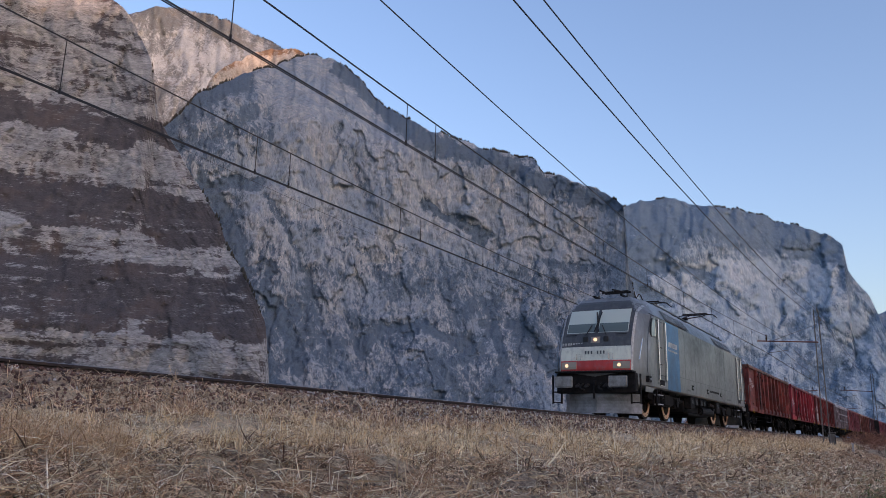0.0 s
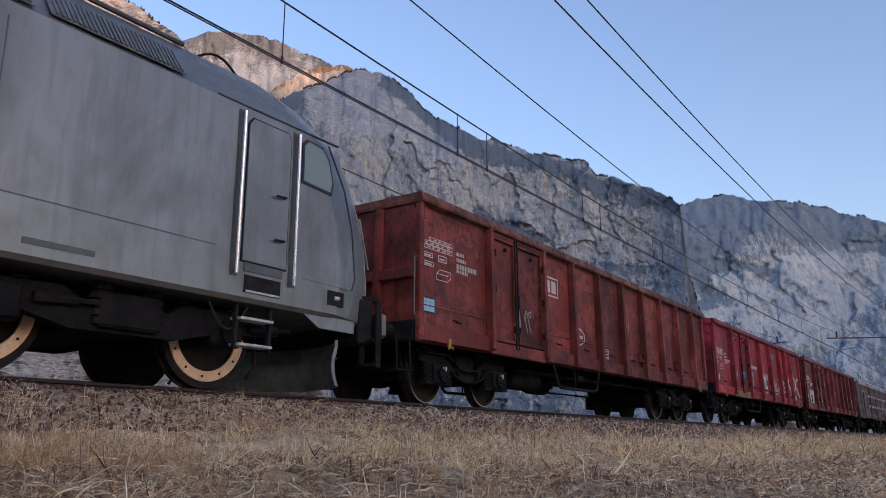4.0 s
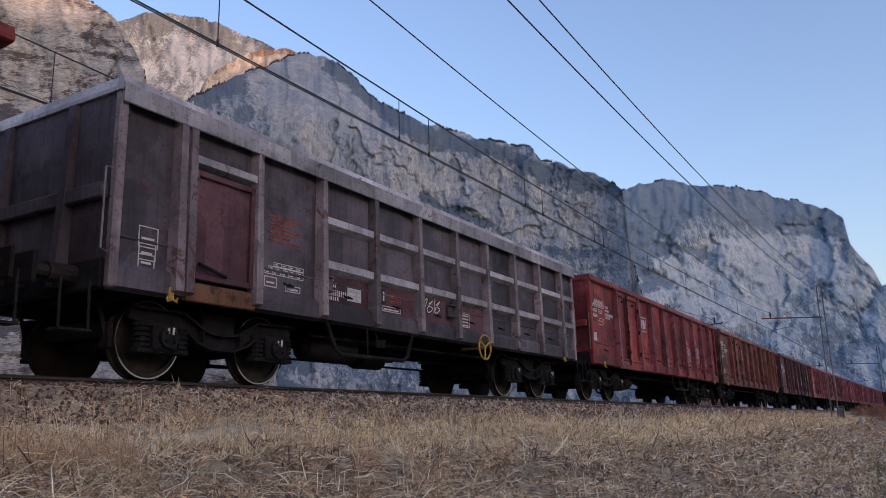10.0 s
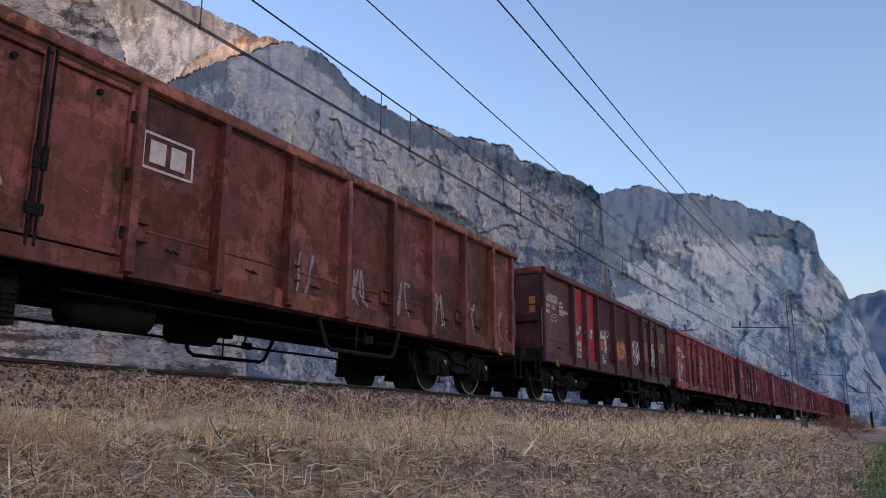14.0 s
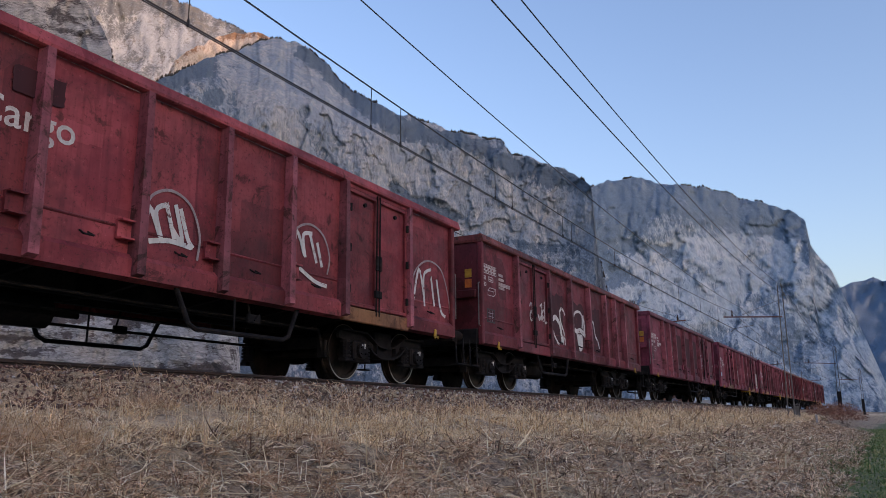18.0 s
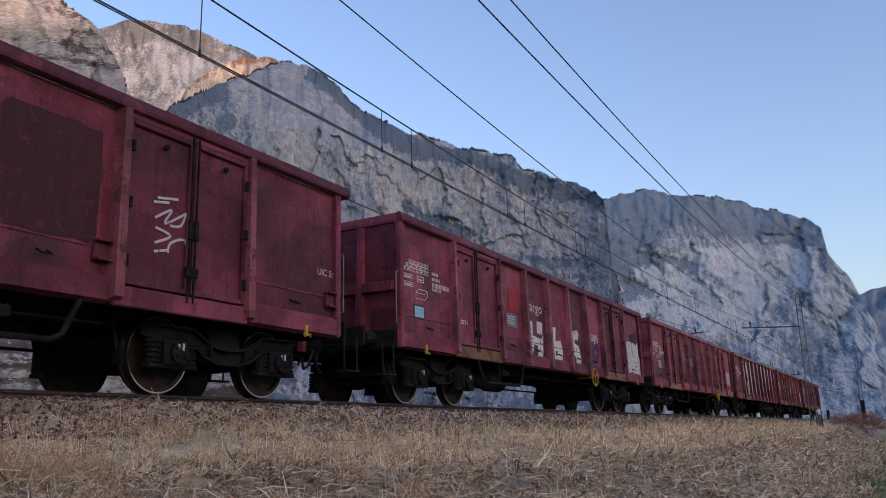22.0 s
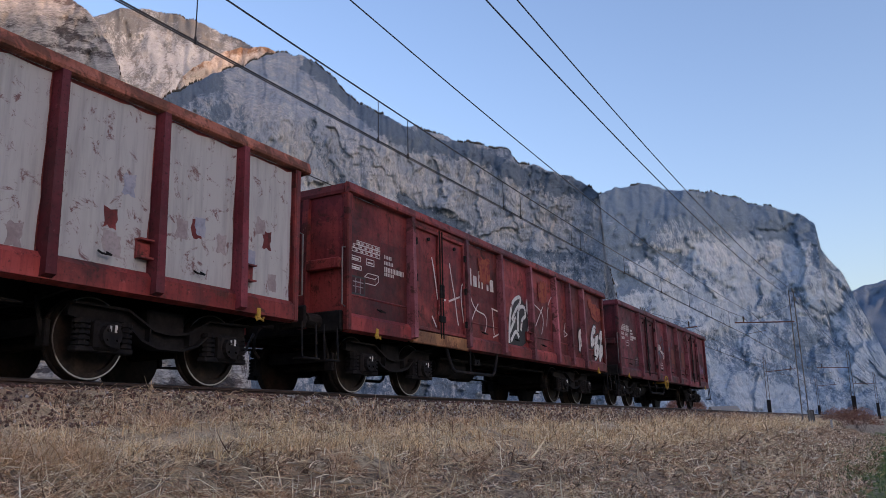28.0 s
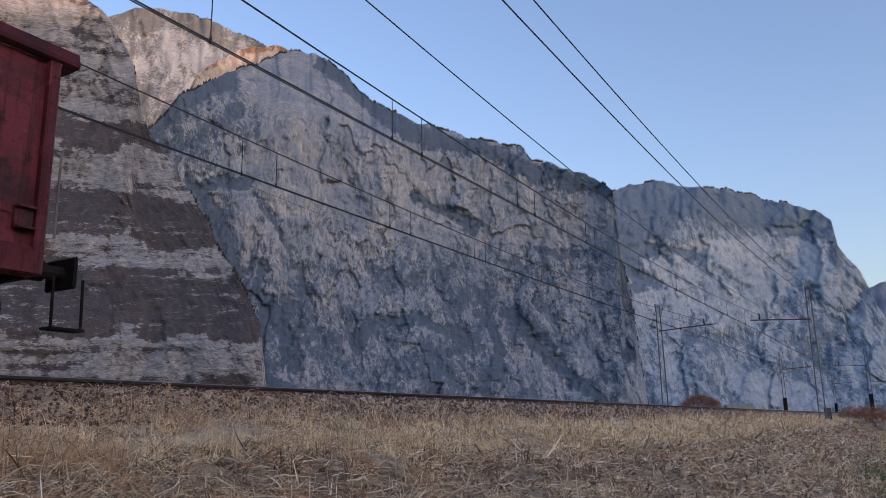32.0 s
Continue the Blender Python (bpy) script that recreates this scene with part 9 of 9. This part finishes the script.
d.shapes([[(11.53, 2.81), (11.65, 2.9), (11.84, 2.89), (11.93, 2.78), (12.25, 2.8), (12.35, 2.71), (12.61, 2.72), (12.63, 2.39), (12.3, 2.29), (11.81, 2.39), (11.72, 2.57), (11.56, 2.68)], [(10.81, 2.87), (11.24, 2.86), (11.22, 2.69), (10.81, 2.68)]], M["primer_orange"], "orange primer showing through the red")
d.spray([[(10.66, 1.91), (10.78, 1.95), (10.9, 1.94), (10.79, 1.8), (10.79, 1.72), (10.91, 1.69), (10.93, 1.63), (10.87, 1.52), (10.74, 1.46), (10.67, 1.33), (10.58, 1.36), (10.62, 1.54), (10.57, 1.71), (10.61, 1.84), (10.66, 1.91)], [(10.97, 1.82), (11.09, 1.88), (11.21, 1.85), (11.32, 1.69), (11.22, 1.58), (11.16, 1.44), (11.2, 1.25), (11.04, 1.2), (10.83, 1.17), (10.84, 1.28), (10.94, 1.42), (10.96, 1.51), (10.94, 1.6), (11.02, 1.65), (11.09, 1.62), (11.05, 1.72), (10.97, 1.82)], [(11.89, 2.16), (12.06, 2.17), (12.11, 2.13), (12.02, 1.96), (11.84, 1.89), (11.81, 1.78), (11.94, 1.8), (11.92, 1.64), (11.67, 1.51), (11.59, 1.59), (11.61, 1.77), (11.7, 1.95), (11.89, 2.16)], [(12.05, 1.86), (12.25, 1.93), (12.29, 1.87), (12.17, 1.67), (12.31, 1.63), (12.33, 1.46), (12.14, 1.29), (11.91, 1.16), (11.86, 1.34), (11.9, 1.57), (12.05, 1.86)], [(12.49, 2.07), (12.66, 2.07), (12.83, 1.95), (12.59, 1.82), (12.52, 1.66), (12.74, 1.64), (12.73, 1.47), (12.47, 1.28), (12.32, 1.12), (12.27, 1.18), (12.29, 1.39), (12.36, 1.57), (12.42, 1.8), (12.32, 1.82), (12.49, 2.07)], [(12.77, 1.79), (12.9, 1.84), (12.98, 1.76), (12.94, 1.67), (12.71, 1.7), (12.77, 1.79)]], 0.085, M["spray_black"], "black outline")
d.shapes([[(10.66, 1.91), (10.78, 1.95), (10.9, 1.94), (10.79, 1.8), (10.79, 1.72), (10.91, 1.69), (10.93, 1.63), (10.87, 1.52), (10.74, 1.46), (10.67, 1.33), (10.58, 1.36), (10.62, 1.54), (10.57, 1.71), (10.61, 1.84)], [(10.97, 1.82), (11.09, 1.88), (11.21, 1.85), (11.32, 1.69), (11.22, 1.58), (11.16, 1.44), (11.2, 1.25), (11.04, 1.2), (10.83, 1.17), (10.84, 1.28), (10.94, 1.42), (10.96, 1.51), (10.94, 1.6), (11.02, 1.65), (11.09, 1.62), (11.05, 1.72)], [(11.89, 2.16), (12.06, 2.17), (12.11, 2.13), (12.02, 1.96), (11.84, 1.89), (11.81, 1.78), (11.94, 1.8), (11.92, 1.64), (11.67, 1.51), (11.59, 1.59), (11.61, 1.77), (11.7, 1.95)], [(12.05, 1.86), (12.25, 1.93), (12.29, 1.87), (12.17, 1.67), (12.31, 1.63), (12.33, 1.46), (12.14, 1.29), (11.91, 1.16), (11.86, 1.34), (11.9, 1.57)], [(12.49, 2.07), (12.66, 2.07), (12.83, 1.95), (12.59, 1.82), (12.52, 1.66), (12.74, 1.64), (12.73, 1.47), (12.47, 1.28), (12.32, 1.12), (12.27, 1.18), (12.29, 1.39), (12.36, 1.57), (12.42, 1.8), (12.32, 1.82)], [(12.77, 1.79), (12.9, 1.84), (12.98, 1.76), (12.94, 1.67), (12.71, 1.7)]], M["spray_white"], "plump white letter with a black outline")
d.shapes([[(10.67, 1.6), (10.7, 1.65), (10.72, 1.57), (10.69, 1.5)], [(11.99, 1.46), (12.06, 1.51), (12.08, 1.45), (12.01, 1.34)], [(12.19, 1.67), (12.3, 1.78), (12.46, 1.81), (12.43, 1.66), (12.31, 1.65)]], M["spray_black"], "black gap in the letter")
d.spray([[(11.69, 1.69), (11.73, 1.8), (11.78, 1.91)], [(11.97, 1.29), (12.05, 1.47), (12.11, 1.65)], [(12.14, 1.34), (12.2, 1.5), (12.24, 1.58)], [(12.42, 1.38), (12.48, 1.56), (12.54, 1.72)], [(10.89, 1.23), (11.0, 1.28), (11.12, 1.29)], [(10.99, 1.4), (11.05, 1.53)], [(10.67, 1.44), (10.73, 1.55), (10.82, 1.6)]], 0.02, M["spray_grey"], "thin grey stroke inside the letter")
d.spray([[(12.01, 1.03), (12.26, 1.04), (12.26, 0.92), (12.02, 0.92), (12.01, 1.03)]], 0.012, M["chalk"], "white stencilled frame")
for k, x in enumerate((4.6, 7.8)):
    d.blob(x, 2.3, x + 0.6, 2.9, 180 + k, M["primer_orange"], ragged=0.3)
# fifteenth wagon
d = Side(W[15], "last")
d.stencils(0.50, 2.52, foot=(5.3, 7.4))
d.card(1.88, 1.30, 0.38, 0.23, M["patch_dark"])
M["mist"] = flaked("thin_blue_mist", (0.055, 0.085, 0.125), (0.095, 0.016, 0.020), 0.52)
d.put("blue_mist", [[(4.77, 2.12), (5.03, 2.33), (5.72, 2.59), (5.88, 1.97), (5.46, 1.74), (5.16, 1.72), (4.85, 1.32)], [(6.3, 2.28), (6.75, 2.23), (7.17, 2.56), (7.1, 2.22), (6.74, 1.79), (6.52, 2.0)]], M["mist"], "thin blue-grey spray")
d.spray([[(5.0, 1.99), (5.05, 2.21), (5.1, 2.12), (5.17, 2.02), (5.24, 2.2)], [(5.26, 2.04), (5.35, 2.1), (5.34, 2.14), (5.26, 2.1), (5.28, 1.99), (5.36, 1.99)], [(5.41, 1.89), (5.45, 2.01), (5.49, 1.94), (5.56, 1.99), (5.58, 1.88)], [(5.68, 1.93), (5.78, 1.91), (5.78, 1.79), (5.7, 1.73), (5.62, 1.77), (5.62, 1.87), (5.68, 1.93)], [(5.68, 1.87), (5.69, 1.78)]], 0.045, M["spray_white"], "white sprayed letter")
d.outline(5.19, 1.3, 5.52, 1.56, bars=2)
d.scribble(11.76, 1.47, 12.67, 1.89, 193, M["spray_violet"], 0.03, 5, label="violet scribbled tag")
for k, x in enumerate((6.9, 8.0, 8.6, 12.3)):
    d.blob(x, 1.6 + 0.2 * (k % 2), x + 0.5, 2.2 + 0.2 * (k % 2), 195 + k, M["patch_dark"] if k % 2 else M["patch_brown"], ragged=0.12)
d.outline(7.15, 0.94, 7.5, 1.12, bars=2)
bpy.data.scenes.remove(desk)

# ---- dry grass on the embankment ----
def leafy(n, c, share=0.45):
    """Lets light through thin blades as well as off them."""
    t = n.node("ShaderNodeBsdfTranslucent")
    mix = n.node("ShaderNodeMixShader")
    mix.inputs[0].default_value = share
    n.link(c, t.inputs["Color"])
    out = [k for k in n.t.nodes if k.type == "OUTPUT_MATERIAL"][0]
    n.link(n.b.outputs[0], mix.inputs[1])
    n.link(t.outputs[0], mix.inputs[2])
    n.link(mix.outputs[0], out.inputs["Surface"])


def dry(name, stops, worn, where, share):
    """Dry blades, each of its own tone, turning browner or darker in patches."""
    m = mat(name, (0.4, 0.3, 0.17), 0.85)
    n = Net(m)
    g = n.node("ShaderNodeNewGeometry")
    c = n.ramp(g.outputs["Random Per Island"], stops)
    patch = n.noise(n.world((0.45, 0.8, 0.8)), 1.0, 5, 0.6, 0.3)
    c = n.mix(n.ramp(patch, [(0.50, 0.0), (0.64, 0.5)]), c, (0.50, 0.29, 0.16))
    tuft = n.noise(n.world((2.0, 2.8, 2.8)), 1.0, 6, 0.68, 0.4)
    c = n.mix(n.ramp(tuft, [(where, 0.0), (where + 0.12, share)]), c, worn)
    n.color(c)
    n.b.inputs["Specular IOR Level"].default_value = 0.2
    leafy(n, c, 0.12)
    return m


M["grass"] = dry("golden_dry_grass", [(0.0, (0.12, 0.075, 0.05)), (0.15, (0.34, 0.23, 0.15)), (0.30, (0.82, 0.60, 0.33)), (0.6, (0.97, 0.78, 0.50)), (1.0, (0.98, 0.91, 0.72))], (0.42, 0.25, 0.14), 0.55, 0.6)
# dark patches of old grass also stand in for shaded gaps between clumps
M["grass_old"] = dry("dry_grass_dark_gaps", [(0.0, (0.035, 0.024, 0.020)), (0.20, (0.16, 0.095, 0.066)), (0.38, (0.58, 0.37, 0.235)), (0.65, (0.90, 0.67, 0.44)), (1.0, (0.98, 0.90, 0.74))], (0.10, 0.055, 0.042), 0.53, 0.85)
m = mat("pale_straw", (0.5, 0.4, 0.26), 0.8)
n = Net(m)
g = n.node("ShaderNodeNewGeometry")
c = n.ramp(g.outputs["Random Per Island"], [(0.0, (0.16, 0.10, 0.07)), (0.3, (0.46, 0.33, 0.20)), (0.7, (0.84, 0.70, 0.46)), (1.0, (0.95, 0.90, 0.74))])
n.color(c)
leafy(n, c, 0.12)
M["straw"] = m
m = mat("green_grass", (0.06, 0.10, 0.03), 0.8)
n = Net(m)
g = n.node("ShaderNodeNewGeometry")
n.color(n.ramp(g.outputs["Random Per Island"], [(0.0, (0.06, 0.11, 0.03)), (0.45, (0.12, 0.20, 0.05)), (0.75, (0.20, 0.24, 0.08)), (1.0, (0.45, 0.37, 0.19))]))
M["green"] = m


def blades(name, count, seed, o_lo, o_hi, x_lo, x_hi, length, width, lean, material, label, power=1.0, patch=None, curl=0.6, tuft_of=0):
    """Curved flat blades standing or lying on the ground, thicker on the ground near the path."""
    rng = np.random.default_rng(seed)
    t = rng.uniform(0, 1, count) ** power
    x = x_lo * (x_hi / x_lo) ** t
    o = rng.uniform(o_lo, o_hi, count)
    az = rng.uniform(0, 2 * np.pi, count)
    if tuft_of:
        # tussocks: blades spread outwards from shared roots
        k = rng.integers(0, max(1, count // tuft_of), count)
        grow = np.clip(x[k] / 7.0, 0.8, 3.0) * 0.055
        dx, do = rng.normal(0, 1, count) * grow, rng.normal(0, 0.7, count) * grow
        x, o = x[k] + dx, np.clip(o[k] + do, o_lo, o_hi)
        az = np.arctan2(do, dx) + rng.normal(0, 0.9, count)
    if patch is not None:
        keep = patch(x, o, rng)
        x, o, az = x[keep], o[keep], az[keep]
        count = len(x)
    y = TRACK_Y + o - bend(x)
    z = ground_z(x, y) - 0.01
    r = np.sqrt(x * x + y * y)
    tuft = fbm(x * 1.1, y * 1.6, 0 * x, 3, 15)
    ln = length * rng.uniform(0.45, 1.3, count) * (0.55 + 0.9 * tuft) * np.clip(0.9 + r / 60, 0.9, 1.5)
    w = width * rng.uniform(0.6, 1.4, count) * np.clip(r / 8.0, 0.8, 5.0)
    tilt = np.clip(rng.normal(lean, 0.35, count), 0.02, 1.5)
    bendy = rng.normal(curl, 0.5, count)
    d = np.stack([np.cos(az), np.sin(az)], -1)
    side = np.stack([-np.sin(az), np.cos(az)], -1)
    spin = rng.uniform(-1.2, 1.2, count)
    V = np.zeros((count, 7, 3))
    a, px, pz = tilt.copy(), np.zeros(count), np.zeros(count)
    for k in range(4):
        ww = w * (1.0, 0.9, 0.6, 0.0)[k]
        base = np.stack([x + d[:, 0] * px, y + d[:, 1] * px, z + np.maximum(pz, 0.004)], -1)
        off = np.stack([side[:, 0] * ww * np.cos(spin), side[:, 1] * ww * np.cos(spin), ww * np.sin(spin)], -1) * 0.5
        if k < 3:
            V[:, 2 * k], V[:, 2 * k + 1] = base - off, base + off
        else:
            V[:, 6] = base
        px, pz = px + np.sin(a) * ln / 3, pz + np.cos(a) * ln / 3
        a = a + bendy * 0.8
    b = (np.arange(count) * 7)[:, None]
    F = np.concatenate([b + np.array([[0, 1, 3]]), b + np.array([[0, 3, 2]]), b + np.array([[2, 3, 5]]), b + np.array([[2, 5, 4]]), b + np.array([[4, 5, 6]])], 0)
    me = bpy.data.meshes.new(name)
    me.vertices.add(count * 7)
    me.vertices.foreach_set("co", V.reshape(-1).astype(np.float32))
    me.loops.add(len(F) * 3)
    me.polygons.add(len(F))
    me.loops.foreach_set("vertex_index", F.reshape(-1).astype(np.int32))
    me.polygons.foreach_set("loop_start", np.arange(0, len(F) * 3, 3, dtype=np.int32))
    me.update(calc_edges=True)
    tagged(data_ob(name, me, material), label, "grass", kind="stuff")


thin = lambda lo, hi, k: (lambda x, o, rng: rng.uniform(0, 1, len(x)) < k + (1 - k) * smooth(lo, hi, 0.10 * smooth(11, 6, x) - 0.10 * smooth(7.5, 12, x) * smooth(-4.1, -4.7, o) + fbm(x * 1.0, o * 1.7, 0 * x, 4, 61) + 0.9 * (fbm(x * 3.2, o * 5.5, 0 * x, 3, 67) - 0.5)))
below = lambda d: (lambda x, o, rng: o < tangle(x) + d * rng.normal(0, 1, len(x)))
above = lambda d: (lambda x, o, rng: o > tangle(x) - d * np.abs(rng.normal(0, 1, len(x))))
both = lambda f, g: (lambda x, o, rng: f(x, o, rng) & g(x, o, rng))
blades("dry_grass", 165000, 1, -7.8, -3.1, 1.0, 75, 0.19, 0.0080, 0.90, M["grass_old"], "matted dry grass with dark gap patches low on the embankment", patch=both(below(0.12), thin(0.41, 0.55, 0.26)), curl=0.9, tuft_of=40, power=0.75)
blades("dry_grass", 90000, 2, -4.6, -2.55, 1.5, 80, 0.19, 0.0068, 0.45, M["grass"], "short golden dry grass along the embankment shoulder", curl=0.8, tuft_of=34, patch=both(above(0.14), lambda x, o, rng: thin(0.34, 0.48, 0.2)(x, o, rng) & (rng.uniform(0, 1, len(x)) > 0.8 * np.exp(-((o + 2.85) / 0.16) ** 2))))
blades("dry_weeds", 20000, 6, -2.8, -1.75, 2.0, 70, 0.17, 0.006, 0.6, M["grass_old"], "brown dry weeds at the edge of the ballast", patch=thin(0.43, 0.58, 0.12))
blades("straw", 30000, 3, -6.8, -3.2, 1.0, 40, 0.30, 0.011, 1.2, M["straw"], "long broken pale straw lying in tangles", power=0.8, patch=both(below(0.08), thin(0.42, 0.58, 0.15)), tuft_of=8, curl=0.5)
blades("reed_stems", 500, 9, -6.7, -3.3, 2.5, 26, 0.55, 0.016, 1.40, M["straw"], "thick broken reed stems lying in the grass", curl=0.15)
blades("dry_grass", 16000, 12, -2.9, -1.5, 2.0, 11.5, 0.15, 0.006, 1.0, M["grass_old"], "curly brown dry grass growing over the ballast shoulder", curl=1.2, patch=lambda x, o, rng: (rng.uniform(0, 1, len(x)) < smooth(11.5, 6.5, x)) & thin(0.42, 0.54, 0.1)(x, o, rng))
blades("green_grass", 40000, 4, -14, -6.2, 4, 90, 0.10, 0.010, 0.5, M["green"], "short green grass at the foot of the embankment", patch=lambda x, o, rng: rng.uniform(0, 1, len(x)) < smooth(-6.0, -7.6, o + 2.2 * (fbm(x * 0.3, o * 0.6, 0 * x, 3, 77) - 0.5)))


def stalk(x, o, h, lean, seed):
    """A tall dry stem with a few bent side twigs."""
    rng = random.Random(seed)
    y = TRACK_Y + o - float(bend(x))
    z = float(ground_z(np.array([x]), np.array([y]))[0]) - 0.02
    top = new("dry_stalk")
    top.location = (x, y, z)
    tagged(top, "tall dry weed stalk standing in the grass", "weed", group="dry stalks")
    pts = [(lean * h * (i / 5) ** 1.6, 0.03 * math.sin(i), h * i / 5) for i in range(6)]
    part("stem", pipe(bmesh.new(), pts, 0.0035, 4), M["straw"], top)
    for i in range(3):
        b = pts[2 + i]
        k = rng.choice((-1, 1))
        part("twig", pipe(bmesh.new(), (b, (b[0] + k * 0.04, b[1] + 0.01, b[2] + 0.05), (b[0] + k * 0.06, b[1] + 0.02, b[2] + 0.12)), 0.0025, 3), M["straw"], top)


for k, (x, o, h, lean) in enumerate(((5.25, -2.25, 0.42, 0.05), (5.32, -2.2, 0.34, -0.1), (5.6, -2.3, 0.30, 0.2), (5.9, -2.9, 0.38, -0.25), (9.6, -2.35, 0.25, 0.1), (14.5, -2.4, 0.3, 0.2), (13.2, -2.3, 0.35, -0.15), (6.6, -3.4, 0.45, 0.2))):
    stalk(x, o, h, lean, k)

# ---- bushes and small things along the line ----
m = mat("bare_red_twigs", (0.13, 0.06, 0.045), 0.85)
n = Net(m)
g = n.node("ShaderNodeNewGeometry")
n.color(n.ramp(g.outputs["Random Per Island"], [(0.0, (0.12, 0.055, 0.04)), (0.5, (0.28, 0.12, 0.08)), (1.0, (0.42, 0.22, 0.14))]))
M["twigs"] = m
M["bark"] = grainy("grey_bark", (0.10, 0.075, 0.06), (0.06, 0.045, 0.04), 8.0, 0.9)


def bush(x, y, w, h, seed, count, label, ball=True):
    """A leafless shrub: stems from the root and a crown of many thin twigs."""
    rng = random.Random(seed)
    z = float(ground_z(np.array([x]), np.array([y]))[0])
    top = new("bush")
    top.location = (x, y, z - 0.05)
    tagged(top, label, "bush", group="bare bushes")
    tips = []
    for i in range(7):
        a = 2 * math.pi * i / 7 + rng.uniform(-0.3, 0.3)
        r = w * rng.uniform(0.12, 0.30)
        tip = (r * math.cos(a), r * math.sin(a), h * rng.uniform(0.45, 0.7))
        tips.append(tip)
        part("stem", pipe(bmesh.new(), ((0.04 * math.cos(a), 0.04 * math.sin(a), 0), (tip[0] * 0.45, tip[1] * 0.45, tip[2] * 0.6), tip), 0.03 if ball else 0.012, 5), M["bark"], top)
    V, F = [], []
    for _ in range(count):
        a, c = rng.uniform(0, 2 * math.pi), rng.uniform(-0.35, 1.0)
        rad = (0.75 + 0.25 * rng.random()) if ball else rng.uniform(0.4, 1.1)
        q = math.sqrt(max(0, 1 - c * c))
        p = Vector((w / 2 * q * math.cos(a) * rad, w / 2 * q * math.sin(a) * rad, h * 0.55 + h * 0.45 * c * rad))
        d = Vector((rng.gauss(0, 1) + p.x, rng.gauss(0, 1) + p.y, rng.gauss(0.6, 0.8))).normalized() * rng.uniform(0.15, 0.5) * (h / 3)
        s = d.cross(Vector((rng.gauss(0, 1), rng.gauss(0, 1), rng.gauss(0, 1)))).normalized() * 0.016
        b = len(V)
        V += [p - s, p + s, p + d + s * 0.3, p + d - s * 0.3]
        F.append((b, b + 1, b + 2, b + 3))
    data_ob("crown", raw_mesh("crown", [tuple(v) for v in V], F), M["twigs"], top, "reddish leafless twigs")


bush(97.9, 20.6, 4.8, 4.4, 3, 5200, "round reddish leafless bush beyond the tracks")
bush(70.0, 3.1, 2.4, 1.5, 4, 1500, "thin bare shrub on the embankment", False)
bush(74.5, 1.6, 3.2, 1.7, 5, 1800, "thin bare shrub on the embankment", False)
bush(84.0, 2.2, 3.2, 2.0, 6, 1800, "thin bare shrub on the embankment", False)

# equipment cabinet at the mast
z = float(ground_z(np.array([59.9]), np.array([4.25]))[0])
cab = new("equipment_cabinet")
cab.location = (59.9, 4.25, z - 0.02)
tagged(cab, "small dark equipment cabinet at the foot of a mast", "cabinet")
part("body", box(bmesh.new(), -0.18, -0.20, 0.08, 0.18, 0.20, 0.95, 0.02), M["black"], cab)
part("door", box(bmesh.new(), -0.195, -0.17, 0.14, -0.181, 0.17, 0.90, 0.006), M["mast"], cab)
part("roof", box(bmesh.new(), -0.21, -0.23, 0.95, 0.21, 0.23, 1.0, 0.015), M["mast"], cab)
part("plinth", box(bmesh.new(), -0.24, -0.30, -0.25, 0.24, 0.30, 0.08, 0.02), M["concrete"], cab)

# a pale house at the foot of the mountain
house = new("house")
house.location = (394.0, 65.3, 0.6)
house.rotation_euler = (0, 0, 0.5)
tagged(house, "small pale house with a low roof across the valley", "house")
part("wall", box(bmesh.new(), -4, -6, 0, 4, 6, 6.0), M["plate"], house)
part("roof", extrude(bmesh.new(), [(-4.5, 6.0), (4.5, 6.0), (0, 7.9)], "y", -6.4, 6.4), M["concrete"], house)
for y in (-4.0, -1.3, 1.3, 4.0):
    for zz in (1.0, 3.8):
        part("window", box(bmesh.new(), -4.06, y - 0.5, zz, -4.0, y + 0.5, zz + 1.3), M["glass"], house)

# white marker posts beside the line
for x, o in ((62.0, -4.6), (88.0, -4.2)):
    y = TRACK_Y + o - float(bend(x))
    post = new("marker_post")
    post.location = (x, y, float(ground_z(np.array([x]), np.array([y]))[0]) - 0.05)
    tagged(post, "short white concrete marker post beside the line", "marker post", group="marker posts")
    part("shaft", box(bmesh.new(), -0.07, -0.07, 0, 0.07, 0.07, 0.62, 0.015), M["plate"], post)
    part("cap", box(bmesh.new(), -0.085, -0.085, 0.62, 0.085, 0.085, 0.70, 0.03), M["plate"], post)


def train_pose(x, z=0.0):
    return pose(x, TRACK_Y - float(bend(x)), RAIL_Z + z, 0, 0, -math.degrees(math.atan(2 * min(max(x, 0), 200) / CURVE)))


def gone(t):
    """Metres that the train has run at time t; it coasts a little slower towards the end."""
    return SPEED * t - float(np.interp(t, (0, 17, 26.5, 28.5, 32), (0, 0, 1.14, 1.95, 2.4)))


def motions():
    for thing, x0 in movers:
        walk(thing, [(t, train_pose(x0 - gone(t))) for t in range(33)])
    for part_, at, radius, thing in wheels:
        walk(part_, [(32 * k / 416, pose(*at, 0, -math.degrees(gone(32 * k / 416) / radius), 0)) for k in range(417)])


motions()
